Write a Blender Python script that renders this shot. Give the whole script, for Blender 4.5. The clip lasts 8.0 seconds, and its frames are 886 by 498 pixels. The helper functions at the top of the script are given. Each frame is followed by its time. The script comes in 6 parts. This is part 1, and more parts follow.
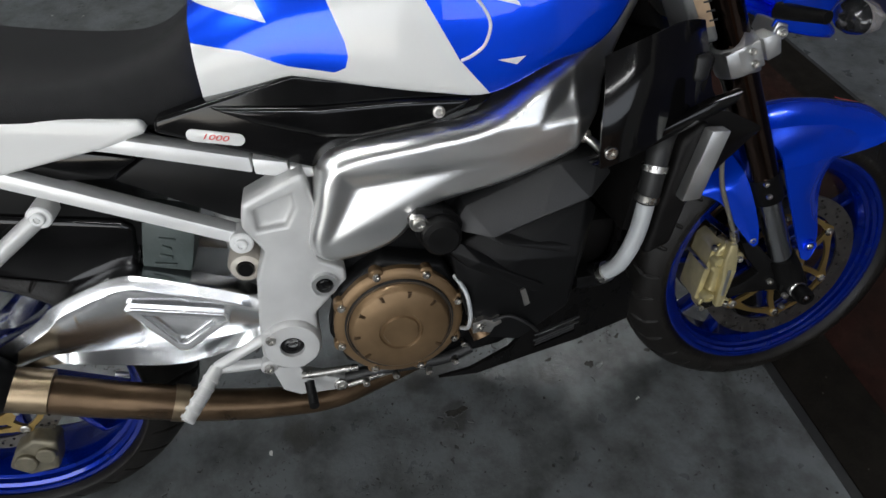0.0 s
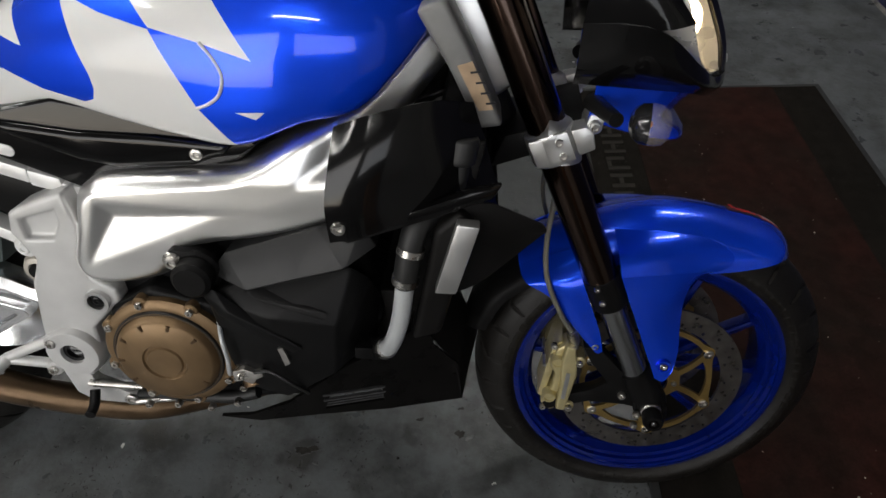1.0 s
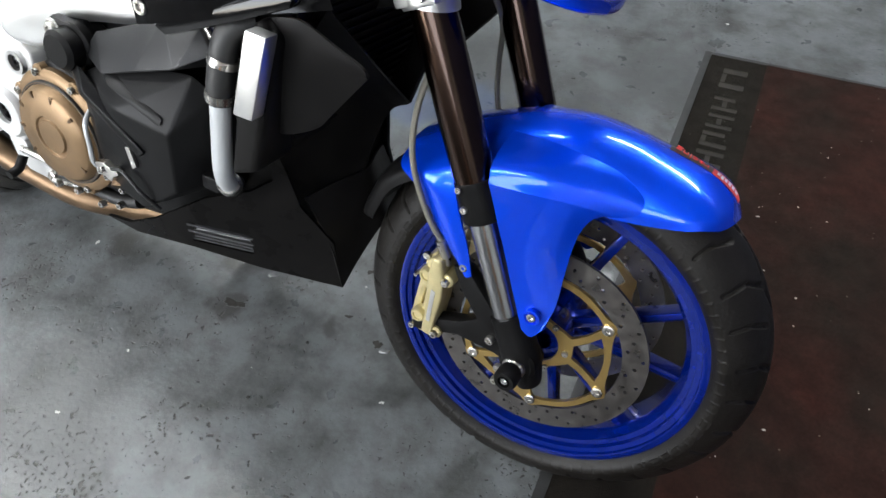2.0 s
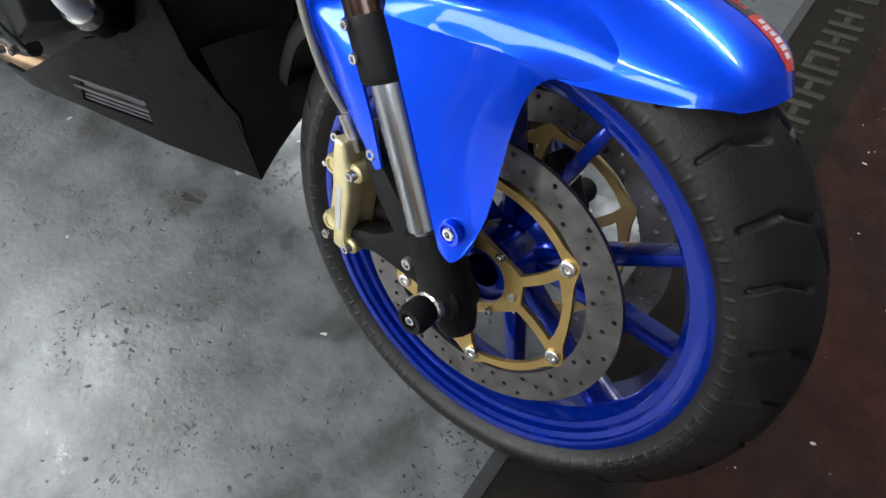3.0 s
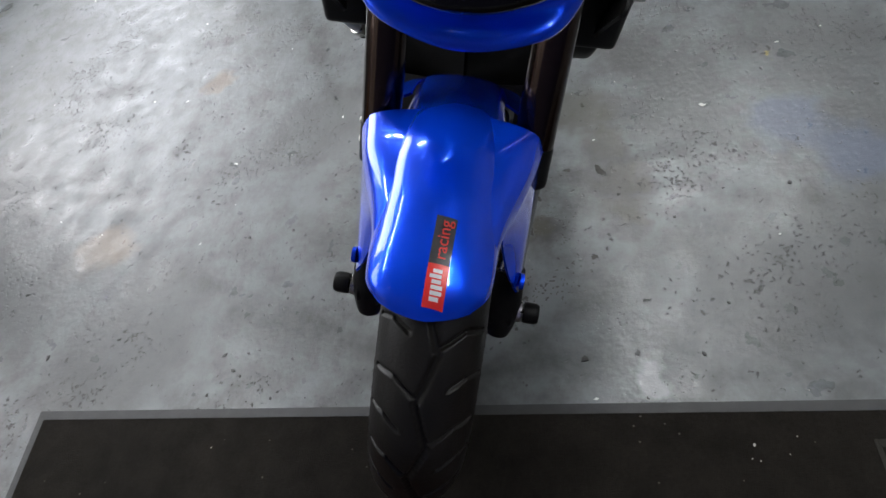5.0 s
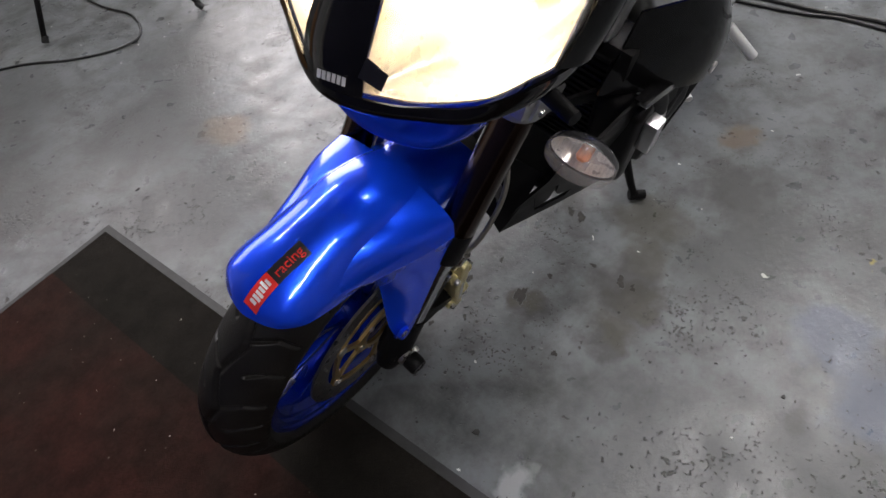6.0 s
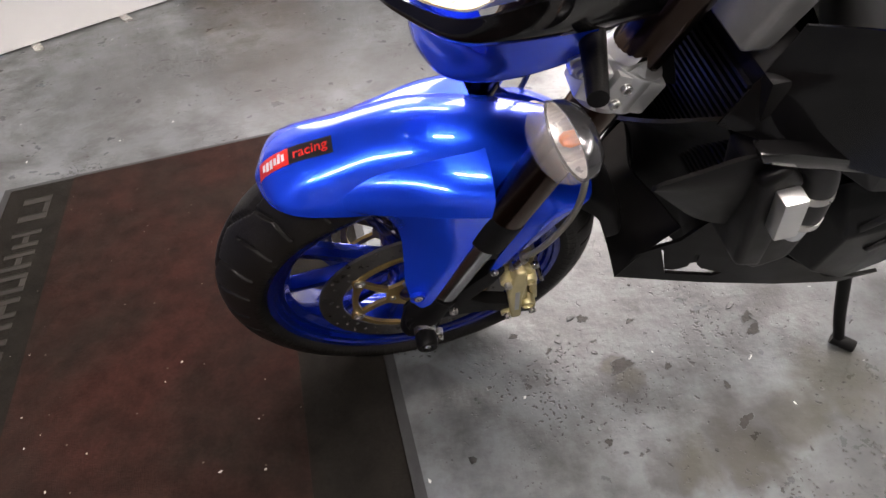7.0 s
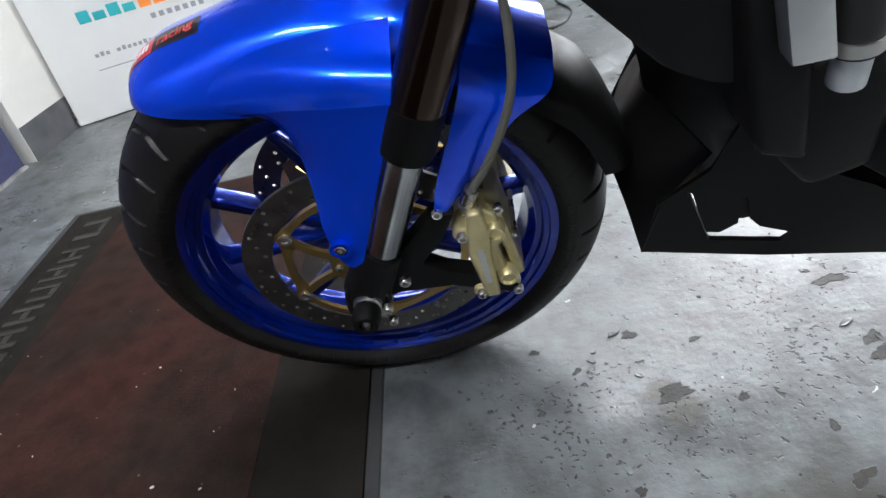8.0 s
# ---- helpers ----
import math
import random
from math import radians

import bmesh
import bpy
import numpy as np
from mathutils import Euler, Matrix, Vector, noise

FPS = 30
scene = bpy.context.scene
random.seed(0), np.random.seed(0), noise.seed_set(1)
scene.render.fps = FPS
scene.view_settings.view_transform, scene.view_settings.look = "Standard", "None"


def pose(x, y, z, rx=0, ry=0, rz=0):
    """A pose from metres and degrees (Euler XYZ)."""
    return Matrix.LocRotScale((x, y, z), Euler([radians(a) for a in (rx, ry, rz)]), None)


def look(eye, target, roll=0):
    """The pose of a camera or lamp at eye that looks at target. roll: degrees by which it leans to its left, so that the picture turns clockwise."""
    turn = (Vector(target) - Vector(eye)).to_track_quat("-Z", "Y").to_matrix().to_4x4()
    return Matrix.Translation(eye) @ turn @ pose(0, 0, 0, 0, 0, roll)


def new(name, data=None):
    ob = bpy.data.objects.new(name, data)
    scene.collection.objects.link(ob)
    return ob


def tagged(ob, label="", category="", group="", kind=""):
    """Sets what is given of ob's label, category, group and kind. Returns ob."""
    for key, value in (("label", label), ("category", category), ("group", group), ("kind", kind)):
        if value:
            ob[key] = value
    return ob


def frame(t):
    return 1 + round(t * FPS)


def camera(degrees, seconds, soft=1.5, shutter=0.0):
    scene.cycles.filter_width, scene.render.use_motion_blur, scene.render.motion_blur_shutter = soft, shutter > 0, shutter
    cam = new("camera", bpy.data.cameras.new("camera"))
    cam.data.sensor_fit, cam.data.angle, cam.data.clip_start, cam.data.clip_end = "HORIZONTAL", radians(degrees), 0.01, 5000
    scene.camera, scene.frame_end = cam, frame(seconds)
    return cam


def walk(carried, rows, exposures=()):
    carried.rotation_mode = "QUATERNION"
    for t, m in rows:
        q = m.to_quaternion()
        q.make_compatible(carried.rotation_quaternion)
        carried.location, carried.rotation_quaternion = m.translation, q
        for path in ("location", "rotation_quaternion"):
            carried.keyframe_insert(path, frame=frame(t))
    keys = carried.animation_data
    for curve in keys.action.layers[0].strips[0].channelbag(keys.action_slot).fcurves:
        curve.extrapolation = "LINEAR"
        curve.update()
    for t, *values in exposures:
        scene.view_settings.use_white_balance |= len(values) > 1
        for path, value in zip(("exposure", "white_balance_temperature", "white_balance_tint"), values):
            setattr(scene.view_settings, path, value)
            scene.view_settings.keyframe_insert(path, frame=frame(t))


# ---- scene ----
from mathutils.geometry import delaunay_2d_cdt

cam = camera(70.6, 8.0)
PATH = [
    (0, (-0.774, -0.754, 1.28), (-0.586, 0.555, -0.221), -0.5),
    (0.5, (-0.532, -0.772, 1.314), (-0.522, 0.599, -0.143), 0.4),
    (1, (-0.274, -0.673, 1.291), (-0.452, 0.667, -0.184), -1.2),
    (1.5, (-0.047, -0.601, 1.242), (-0.438, 0.681, -0.242), -1.8),
    (2, (0.156, -0.539, 1.099), (-0.542, 0.545, -0.43), -1.9),
    (2.2, (0.188, -0.495, 1.004), (-0.555, 0.557, -0.526), -2.0),
    (3.3, (0.316, -0.264, 0.853), (-0.67, 0.275, -0.801), -14.2),
    (3.5, (0.388, -0.213, 0.886), (-0.692, 0.098, -0.768), -20.4),
    (4, (0.507, -0.059, 0.971), (-0.646, -0.025, -0.663), -20.5),
    (4.5, (0.508, 0.086, 1.033), (-0.607, -0.192, -0.604), -21.9),
    (4.7, (0.508, 0.156, 1.067), (-0.616, -0.22, -0.544), -21.9),
    (5.8, (0.354, 0.579, 1.159), (-0.585, -0.376, -0.327), -11.2),
    (6, (0.3, 0.621, 1.164), (-0.551, -0.384, -0.341), -9.3),
    (6.5, (0.184, 0.71, 1.13), (-0.317, -0.551, -0.34), -7.7),
    (7, (0.021, 0.744, 1.006), (-0.119, -0.702, -0.368), -5.0),
    (7.5, (-0.094, 0.646, 0.764), (0.112, -0.968, -0.399), -10.1),
    (8, (-0.198, 0.702, 0.692), (0.077, -0.96, -0.386), -13.3),
]
EXPOSURE = [(0, 0.36, 6600, 10), (0.5, 0.34, 6900, 11), (1.0, 0.25, 7050, 12), (1.5, 1.02, 6850, 11), (2.0, 1.88, 6550, 10), (3.5, 2.15, 6550, 10), (4.0, 2.3, 6500, 10), (4.5, 1.8, 6500, 10),
            (5.8, 1.3, 6800, 16), (6.5, 1.65, 7150, 19), (7.0, 2.35, 7350, 20), (7.5, 2.28, 6500, 11), (8.0, 2.4, 6400, 10)]
walk(cam, [(t, look(eye, target, roll)) for t, eye, target, roll in PATH], EXPOSURE)

# ---------------------------------------------------------------- light
world = bpy.data.worlds.new("world")
scene.world = world
world.use_nodes = True
sky = world.node_tree.nodes.new("ShaderNodeTexSky")
sky.sky_type, sky.sun_disc, sky.sun_elevation, sky.sun_rotation = "NISHITA", False, radians(40), radians(200)
world.node_tree.links.new(sky.outputs["Color"], world.node_tree.nodes["Background"].inputs["Color"])
world.node_tree.nodes["Background"].inputs["Strength"].default_value = 0.1

TAU = 2 * math.pi


def lamp(name, kind, m, energy, colour, size=1.0, size_y=0.0):
    data = bpy.data.lights.new(name, kind)
    data.energy, data.color = energy, colour
    if kind == "AREA":
        data.shape, data.size, data.size_y = "RECTANGLE", size, size_y or size
    ob = new(name, data)
    ob.matrix_world = m
    return ob


# ---------------------------------------------------------------- materials
def material(name, colour, rough=0.5, metal=0.0, coat=0.0, coat_rough=0.05, vary=0.0, scale=20.0, bump=0.0,
             bump_scale=200.0, rough_vary=0.0, spec=0.5, stretch=(1, 1, 1)):
    """A surface with colour and gloss that vary at one scale, and a fine relief at another."""
    m = bpy.data.materials.new(name)
    m.use_nodes = True
    t = m.node_tree
    b = t.nodes["Principled BSDF"]
    b.inputs["Base Color"].default_value = (*colour, 1)
    b.inputs["Roughness"].default_value = rough
    b.inputs["Metallic"].default_value = metal
    b.inputs["Coat Weight"].default_value = coat
    b.inputs["Coat Roughness"].default_value = coat_rough
    b.inputs["Specular IOR Level"].default_value = spec
    co = t.nodes.new("ShaderNodeTexCoord")
    mp = t.nodes.new("ShaderNodeMapping")
    mp.inputs["Scale"].default_value = stretch
    t.links.new(co.outputs["Object"], mp.inputs["Vector"])
    if vary or rough_vary:
        n = t.nodes.new("ShaderNodeTexNoise")
        n.inputs["Scale"].default_value = scale
        n.inputs["Detail"].default_value = 6
        t.links.new(mp.outputs["Vector"], n.inputs["Vector"])
        if vary:
            r = t.nodes.new("ShaderNodeMapRange")
            r.inputs["From Min"].default_value, r.inputs["From Max"].default_value = 0.3, 0.7
            r.inputs["To Min"].default_value, r.inputs["To Max"].default_value = 1 - vary, 1 + vary
            t.links.new(n.outputs["Fac"], r.inputs["Value"])
            mix = t.nodes.new("ShaderNodeVectorMath")
            mix.operation = "SCALE"
            mix.inputs[0].default_value = colour
            t.links.new(r.outputs["Result"], mix.inputs["Scale"])
            t.links.new(mix.outputs["Vector"], b.inputs["Base Color"])
        if rough_vary:
            r = t.nodes.new("ShaderNodeMapRange")
            r.inputs["From Min"].default_value, r.inputs["From Max"].default_value = 0.3, 0.7
            r.inputs["To Min"].default_value, r.inputs["To Max"].default_value = max(0.02, rough - rough_vary), min(1, rough + rough_vary)
            t.links.new(n.outputs["Fac"], r.inputs["Value"])
            t.links.new(r.outputs["Result"], b.inputs["Roughness"])
    if bump:
        n = t.nodes.new("ShaderNodeTexNoise")
        n.inputs["Scale"].default_value = bump_scale
        n.inputs["Detail"].default_value = 4
        t.links.new(mp.outputs["Vector"], n.inputs["Vector"])
        u = t.nodes.new("ShaderNodeBump")
        u.inputs["Strength"].default_value = bump
        u.inputs["Distance"].default_value = 0.002
        t.links.new(n.outputs["Fac"], u.inputs["Height"])
        t.links.new(u.outputs["Normal"], b.inputs["Normal"])
    return m


BLUE = material("blue_paint", (0.0, 0.074, 0.98), 0.27, 0.58, 0.85, 0.025, vary=0.04, scale=3, spec=0.15)
WHEELBLUE = material("blue_wheel_paint", (0.0, 0.018, 0.27), 0.24, 0.6, 1.0, 0.05, vary=0.12, scale=30, spec=0.15)
WHITE = material("white_paint", (0.78, 0.78, 0.76), 0.35, 0, 0.8, 0.06, vary=0.03, scale=5)
BLACK = material("black_plastic", (0.0062, 0.006, 0.006), 0.46, vary=0.3, scale=25, bump=0.15, bump_scale=500, rough_vary=0.08, spec=0.12)
GLOSS = material("gloss_black", (0.0045, 0.0043, 0.0045), 0.12, 0, 0.1, 0.04, rough_vary=0.03, vary=0.3, spec=0.3)
COVERGREY = material("satin_grey_cover", (0.013, 0.0132, 0.0138), 0.42, vary=0.15, scale=18, bump=0.08, bump_scale=400, rough_vary=0.06, spec=0.35)
SATIN = material("satin_dark_grey", (0.0066, 0.0066, 0.0068), 0.36, vary=0.2, scale=15, bump=0.08, bump_scale=400, rough_vary=0.06, spec=0.12)
MATT = material("matt_black_plastic", (0.0075, 0.007, 0.0068), 0.42, vary=0.3, scale=20, bump=0.1, bump_scale=400, rough_vary=0.08, spec=0.13)
DEEP = material("deep_black_plastic", (0.006, 0.0056, 0.0054), 0.3, vary=0.3, scale=20, bump=0.05, bump_scale=300, rough_vary=0.08, spec=0.07)
SEAT = material("seat_vinyl", (0.009, 0.009, 0.0095), 0.65, vary=0.2, scale=60, bump=0.5, bump_scale=700, spec=0.3)
ALLOY = material("polished_alloy", (0.95, 0.95, 0.94), 0.33, 1, vary=0.03, scale=6, rough_vary=0.03, bump=0.004, bump_scale=220, stretch=(1, 1, 5))
CAST = material("cast_alloy_paint", (0.6, 0.6, 0.59), 0.42, 0.3, vary=0.08, scale=18, bump=0.12, bump_scale=600, rough_vary=0.08)
MIRRORED = material("buffed_alloy", (0.86, 0.87, 0.88), 0.21, 1, vary=0.05, scale=8, rough_vary=0.05)
RAIL = material("bright_silver_paint", (0.82, 0.82, 0.81), 0.36, 0.25, vary=0.05, scale=20, rough_vary=0.06)
# darker and greyer than the front calipers' gold
DULL_CALIPER = material("dull_caliper_paint", (0.2, 0.18, 0.13), 0.45, 0.6, vary=0.3, scale=40)
# black fork tube; its warm reflection is put into the base colour
FORK = material("black_with_brown_sheen", (0.05, 0.03, 0.022), 0.2, 1, 0.3, 0.1, vary=0.1, scale=8, rough_vary=0.04)
MACHINED = material("machined_alloy", (0.66, 0.66, 0.65), 0.36, 0.95, vary=0.06, scale=30, rough_vary=0.06)
STEEL = material("bare_steel", (0.6, 0.58, 0.55), 0.3, 1, vary=0.15, scale=40, rough_vary=0.12)
SLIDER = material("fork_slider_chrome", (0.4, 0.41, 0.42), 0.22, 1, vary=0.05, rough_vary=0.05)
CHROME = material("chrome", (0.72, 0.72, 0.73), 0.12, 1, vary=0.05, rough_vary=0.05)
PIPE = material("heat_tinted_steel", (0.14, 0.092, 0.055), 0.36, 0.9, vary=0.35, scale=14, rough_vary=0.12)
BRASSY = material("straw_tinted_steel", (0.3, 0.23, 0.15), 0.36, 1, vary=0.2, scale=25, rough_vary=0.1)
BRONZE = material("bronze_cover_paint", (0.215, 0.138, 0.072), 0.42, 0.6, vary=0.12, scale=30, rough_vary=0.08, bump=0.05)
GOLD = material("gold_anodised", (0.52, 0.36, 0.13), 0.36, 0.9, vary=0.1, scale=40)
CALIPER = material("caliper_gold_paint", (0.6, 0.52, 0.28), 0.35, 0.55, vary=0.12, scale=50)
RUBBER = material("tyre_rubber", (0.009, 0.0078, 0.0066), 0.48, vary=0.3, scale=12, bump=0.25, bump_scale=300, rough_vary=0.1, spec=0.3)
HOSE = material("rubber_hose", (0.012, 0.012, 0.012), 0.5, bump=0.1)
DISC = material("brake_disc_steel", (0.17, 0.16, 0.15), 0.36, 0.9, vary=0.15, scale=60, rough_vary=0.12)
GREYHOSE = material("grey_coolant_pipe", (0.55, 0.57, 0.58), 0.4, 0.3, vary=0.06)
ORANGE = material("orange_bulb", (0.9, 0.22, 0.04), 0.3)
RED = material("red_sticker", (0.75, 0.03, 0.02), 0.3, coat=0.5)
STICKER_W = material("sticker_white", (0.8, 0.8, 0.8), 0.4)
STICKER_K = material("sticker_black", (0.01, 0.01, 0.012), 0.35, coat=0.4)
PLATE = material("brown_label", (0.42, 0.29, 0.18), 0.5, vary=0.15, scale=60)
WALLWHITE = material("white_wall_paint", (0.5, 0.49, 0.46), 0.7, vary=0.08, scale=2.5, bump=0.2, bump_scale=60)
WALLBLUE = material("navy_wall_paint", (0.022, 0.024, 0.07), 0.6, vary=0.3, scale=9, bump=1.0, bump_scale=45)
JOINT = material("pale_wall_joint", (0.22, 0.21, 0.2), 0.8, vary=0.6, scale=14, bump=0.5)
WALLGREY = material("grey_wall_paint", (0.16, 0.165, 0.17), 0.7, vary=0.15, scale=2.5, bump=0.2, bump_scale=60)
CEIL = material("ceiling_paint", (0.14, 0.14, 0.14), 0.8, vary=0.1, scale=2)
SKIRT = material("dark_skirting", (0.06, 0.06, 0.065), 0.6, vary=0.3, scale=12)
BANNER = material("banner_vinyl", (0.62, 0.62, 0.61), 0.45, vary=0.03, scale=2)
WOOD = material("old_pine", (0.4, 0.2, 0.08), 0.55, vary=0.3, scale=9, stretch=(1, 8, 8))
TEAL = material("teal_print", (0.02, 0.35, 0.38), 0.5)
ORANGEP = material("orange_print", (0.85, 0.25, 0.04), 0.5)
GREYP = material("grey_print", (0.25, 0.26, 0.28), 0.5)
MATGREY = material("faded_mat_print", (0.019, 0.0165, 0.0115), 0.85, vary=0.35, scale=25)


def nodes_of(m):
    t = m.node_tree
    return t, t.nodes["Principled BSDF"]


OIL, RUST = (0.035, 0.033, 0.03), (0.12, 0.085, 0.05)
# floor dirt, and light fall-off painted into the floor colour in broad patches
GRIME_AND_FALLOFF = (0.06, 0.063, 0.063)
OLIVE = (0.05, 0.047, 0.034)
BLUISH, PALE = (0.07, 0.09, 0.14), (0.32, 0.33, 0.33)
STAINS_AND_FALLOFF = [(-0.66, -0.12, 0.04, OIL), (-0.36, 0.08, 0.03, OIL), (-0.44, -0.05, 0.03, OIL), (-1.0, -0.13, 0.04, OIL), (-0.38, 0.29, 0.05, OIL), (-0.5, 0.3, 0.07, OIL), (-0.35, 0.12, 0.05, OIL), (-0.45, 0.66, 0.04, OIL),
          (-1.15, 0.22, 0.06, RUST), (-0.68, 0.65, 0.1, BLUISH), (-0.3, -1.05, 0.09, RUST), (-0.89, 0.633, 0.013, (0.6, 0.45, 0.02)), (-0.02, 0.34, 0.04, PALE), (-0.95, 0.3, 0.1, OIL), (-0.96, -0.97, 0.06, RUST),
          (-0.3, 0.78, 0.22, GRIME_AND_FALLOFF), (-0.62, 0.95, 0.24, GRIME_AND_FALLOFF), (-0.72, 0.42, 0.14, GRIME_AND_FALLOFF), (-0.95, 0.75, 0.2, GRIME_AND_FALLOFF), (-0.1, 1.15, 0.2, GRIME_AND_FALLOFF), (0.0, -0.82, 0.2, GRIME_AND_FALLOFF), (-0.15, -1.25, 0.24, GRIME_AND_FALLOFF),
          (0.35, -1.35, 0.26, GRIME_AND_FALLOFF), (0.15, -1.9, 0.3, GRIME_AND_FALLOFF), (0.8, -1.45, 0.3, GRIME_AND_FALLOFF), (-0.5, -1.55, 0.25, GRIME_AND_FALLOFF), (-0.75, -0.5, 0.16, GRIME_AND_FALLOFF),
          (-0.74, 0.19, 0.09, OLIVE), (-0.63, 0.25, 0.06, OLIVE), (-0.52, 0.3, 0.06, OLIVE), (-0.42, 0.29, 0.05, OLIVE), (-0.36, 0.1, 0.04, OLIVE), (-0.85, 0.45, 0.12, GRIME_AND_FALLOFF), (-0.57, 0.76, 0.1, BLUISH), (-0.54, 0.25, 0.08, OIL), (-0.7, 0.0, 0.06, OIL), (-0.2, 0.55, 0.16, GRIME_AND_FALLOFF)]


def floor_material():
    """Worn grey floor paint: broad dirt, painted-in light fall-off, scuffs, and small dark pits."""
    m = material("painted_concrete", (0.3, 0.31, 0.31), 0.4)
    t, b = nodes_of(m)
    N, L = t.nodes.new, t.links.new
    co = N("ShaderNodeTexCoord")

    def noise_tex(scale, detail, rough=0.55):
        n = N("ShaderNodeTexNoise")
        n.inputs["Scale"].default_value, n.inputs["Detail"].default_value, n.inputs["Roughness"].default_value = scale, detail, rough
        L(co.outputs["Object"], n.inputs["Vector"])
        return n.outputs["Fac"]

    def ramp(src, a, bb, ca, cb):
        r = N("ShaderNodeValToRGB")
        r.color_ramp.elements[0].position, r.color_ramp.elements[1].position = a, bb
        r.color_ramp.elements[0].color, r.color_ramp.elements[1].color = (*ca, 1), (*cb, 1)
        L(src, r.inputs["Fac"])
        return r.outputs["Color"]

    def mult(x, y):
        k = N("ShaderNodeMix")
        k.data_type, k.blend_type = "RGBA", "MULTIPLY"
        k.inputs["Factor"].default_value = 1
        L(x, k.inputs["A"]), L(y, k.inputs["B"])
        return k.outputs["Result"]

    def soft_pit(dist, radius):
        """1 inside a pit of that radius, falling softly to 0 at its edge."""
        d = N("ShaderNodeMath")
        d.operation = "SUBTRACT"
        L(radius, d.inputs[0]), L(dist, d.inputs[1])
        r = N("ShaderNodeMapRange")
        r.interpolation_type = "SMOOTHSTEP"
        r.inputs["From Min"].default_value, r.inputs["From Max"].default_value = -0.015, 0.1
        L(d.outputs["Value"], r.inputs["Value"])
        return r.outputs["Result"]

    base = ramp(noise_tex(1.6, 5), 0.3, 0.7, (0.0855, 0.0925, 0.0962), (0.155, 0.167, 0.171))
    dirt = ramp(noise_tex(5.5, 8, 0.7), 0.31, 0.54, (0.4, 0.385, 0.35), (1, 1, 1))
    stain = ramp(noise_tex(3.1, 3, 0.6), 0.27, 0.36, (0.4, 0.39, 0.37), (1, 1, 1))
    v = N("ShaderNodeTexVoronoi")
    v.inputs["Scale"].default_value, v.inputs["Randomness"].default_value = 40, 1
    warp = N("ShaderNodeTexNoise")
    warp.inputs["Scale"].default_value, warp.inputs["Detail"].default_value = 60, 3
    L(co.outputs["Object"], warp.inputs["Vector"])
    wm = N("ShaderNodeVectorMath")
    wm.operation = "MULTIPLY_ADD"
    wm.inputs[1].default_value = (0.03, 0.03, 0.03)
    L(warp.outputs["Color"], wm.inputs[0]), L(co.outputs["Object"], wm.inputs[2])
    L(wm.outputs["Vector"], v.inputs["Vector"])
    size = N("ShaderNodeMapRange")
    size.inputs["From Min"].default_value, size.inputs["From Max"].default_value = 0.38, 0.72
    size.inputs["To Min"].default_value, size.inputs["To Max"].default_value = -0.01, 0.31
    L(noise_tex(7, 2), size.inputs["Value"])
    less = soft_pit(v.outputs["Distance"], size.outputs["Result"])
    # finer pits, in drifts
    v2 = N("ShaderNodeTexVoronoi")
    v2.inputs["Scale"].default_value = 85
    L(wm.outputs["Vector"], v2.inputs["Vector"])
    size2 = N("ShaderNodeMapRange")
    size2.inputs["From Min"].default_value, size2.inputs["From Max"].default_value = 0.37, 0.72
    size2.inputs["To Min"].default_value, size2.inputs["To Max"].default_value = -0.04, 0.42
    L(noise_tex(4.3, 3), size2.inputs["Value"])
    less2 = soft_pit(v2.outputs["Distance"], size2.outputs["Result"])
    either = N("ShaderNodeMath")
    either.operation = "MAXIMUM"
    L(less, either.inputs[0]), L(less2, either.inputs[1])
    # single stains and broad darkened patches with uneven edges: place, radius, colour
    wide = N("ShaderNodeTexNoise")
    wide.inputs["Scale"].default_value, wide.inputs["Detail"].default_value = 16, 5
    L(co.outputs["Object"], wide.inputs["Vector"])
    ww = N("ShaderNodeVectorMath")
    ww.operation = "MULTIPLY_ADD"
    ww.inputs[1].default_value = (0.14, 0.14, 0)
    L(wide.outputs["Color"], ww.inputs[0]), L(co.outputs["Object"], ww.inputs[2])
    smudge = ramp(noise_tex(13, 6, 0.62), 0.34, 0.54, (0.64, 0.63, 0.6), (1, 1, 1))
    painted = mult(mult(mult(base, dirt), stain), smudge)
    for sx, sy, radius, colour in STAINS_AND_FALLOFF:
        dist = N("ShaderNodeVectorMath")
        dist.operation, dist.inputs[1].default_value = "DISTANCE", (sx + 0.07, sy + 0.07, 0)
        L(ww.outputs["Vector"], dist.inputs[0])
        fade = N("ShaderNodeMapRange")
        fade.inputs["From Min"].default_value, fade.inputs["From Max"].default_value = radius * 0.55, radius * 1.1
        fade.inputs["To Min"].default_value, fade.inputs["To Max"].default_value = 0.7, 0.0
        L(dist.outputs["Value"], fade.inputs["Value"])
        mk = N("ShaderNodeMix")
        mk.data_type = "RGBA"
        mk.inputs["B"].default_value = (*colour, 1)
        L(fade.outputs["Result"], mk.inputs["Factor"]), L(painted, mk.inputs["A"])
        painted = mk.outputs["Result"]
    pit = N("ShaderNodeMix")
    pit.data_type = "RGBA"
    pit.inputs["B"].default_value = (0.04, 0.039, 0.036, 1)
    L(either.outputs["Value"], pit.inputs["Factor"])
    L(painted, pit.inputs["A"])
    speck = N("ShaderNodeTexVoronoi")
    speck.inputs["Scale"].default_value = 9
    L(wm.outputs["Vector"], speck.inputs["Vector"])
    sl = N("ShaderNodeMath")
    sl.operation, sl.inputs[1].default_value = "LESS_THAN", 0.045
    L(speck.outputs["Distance"], sl.inputs[0])
    white = N("ShaderNodeMix")
    white.data_type = "RGBA"
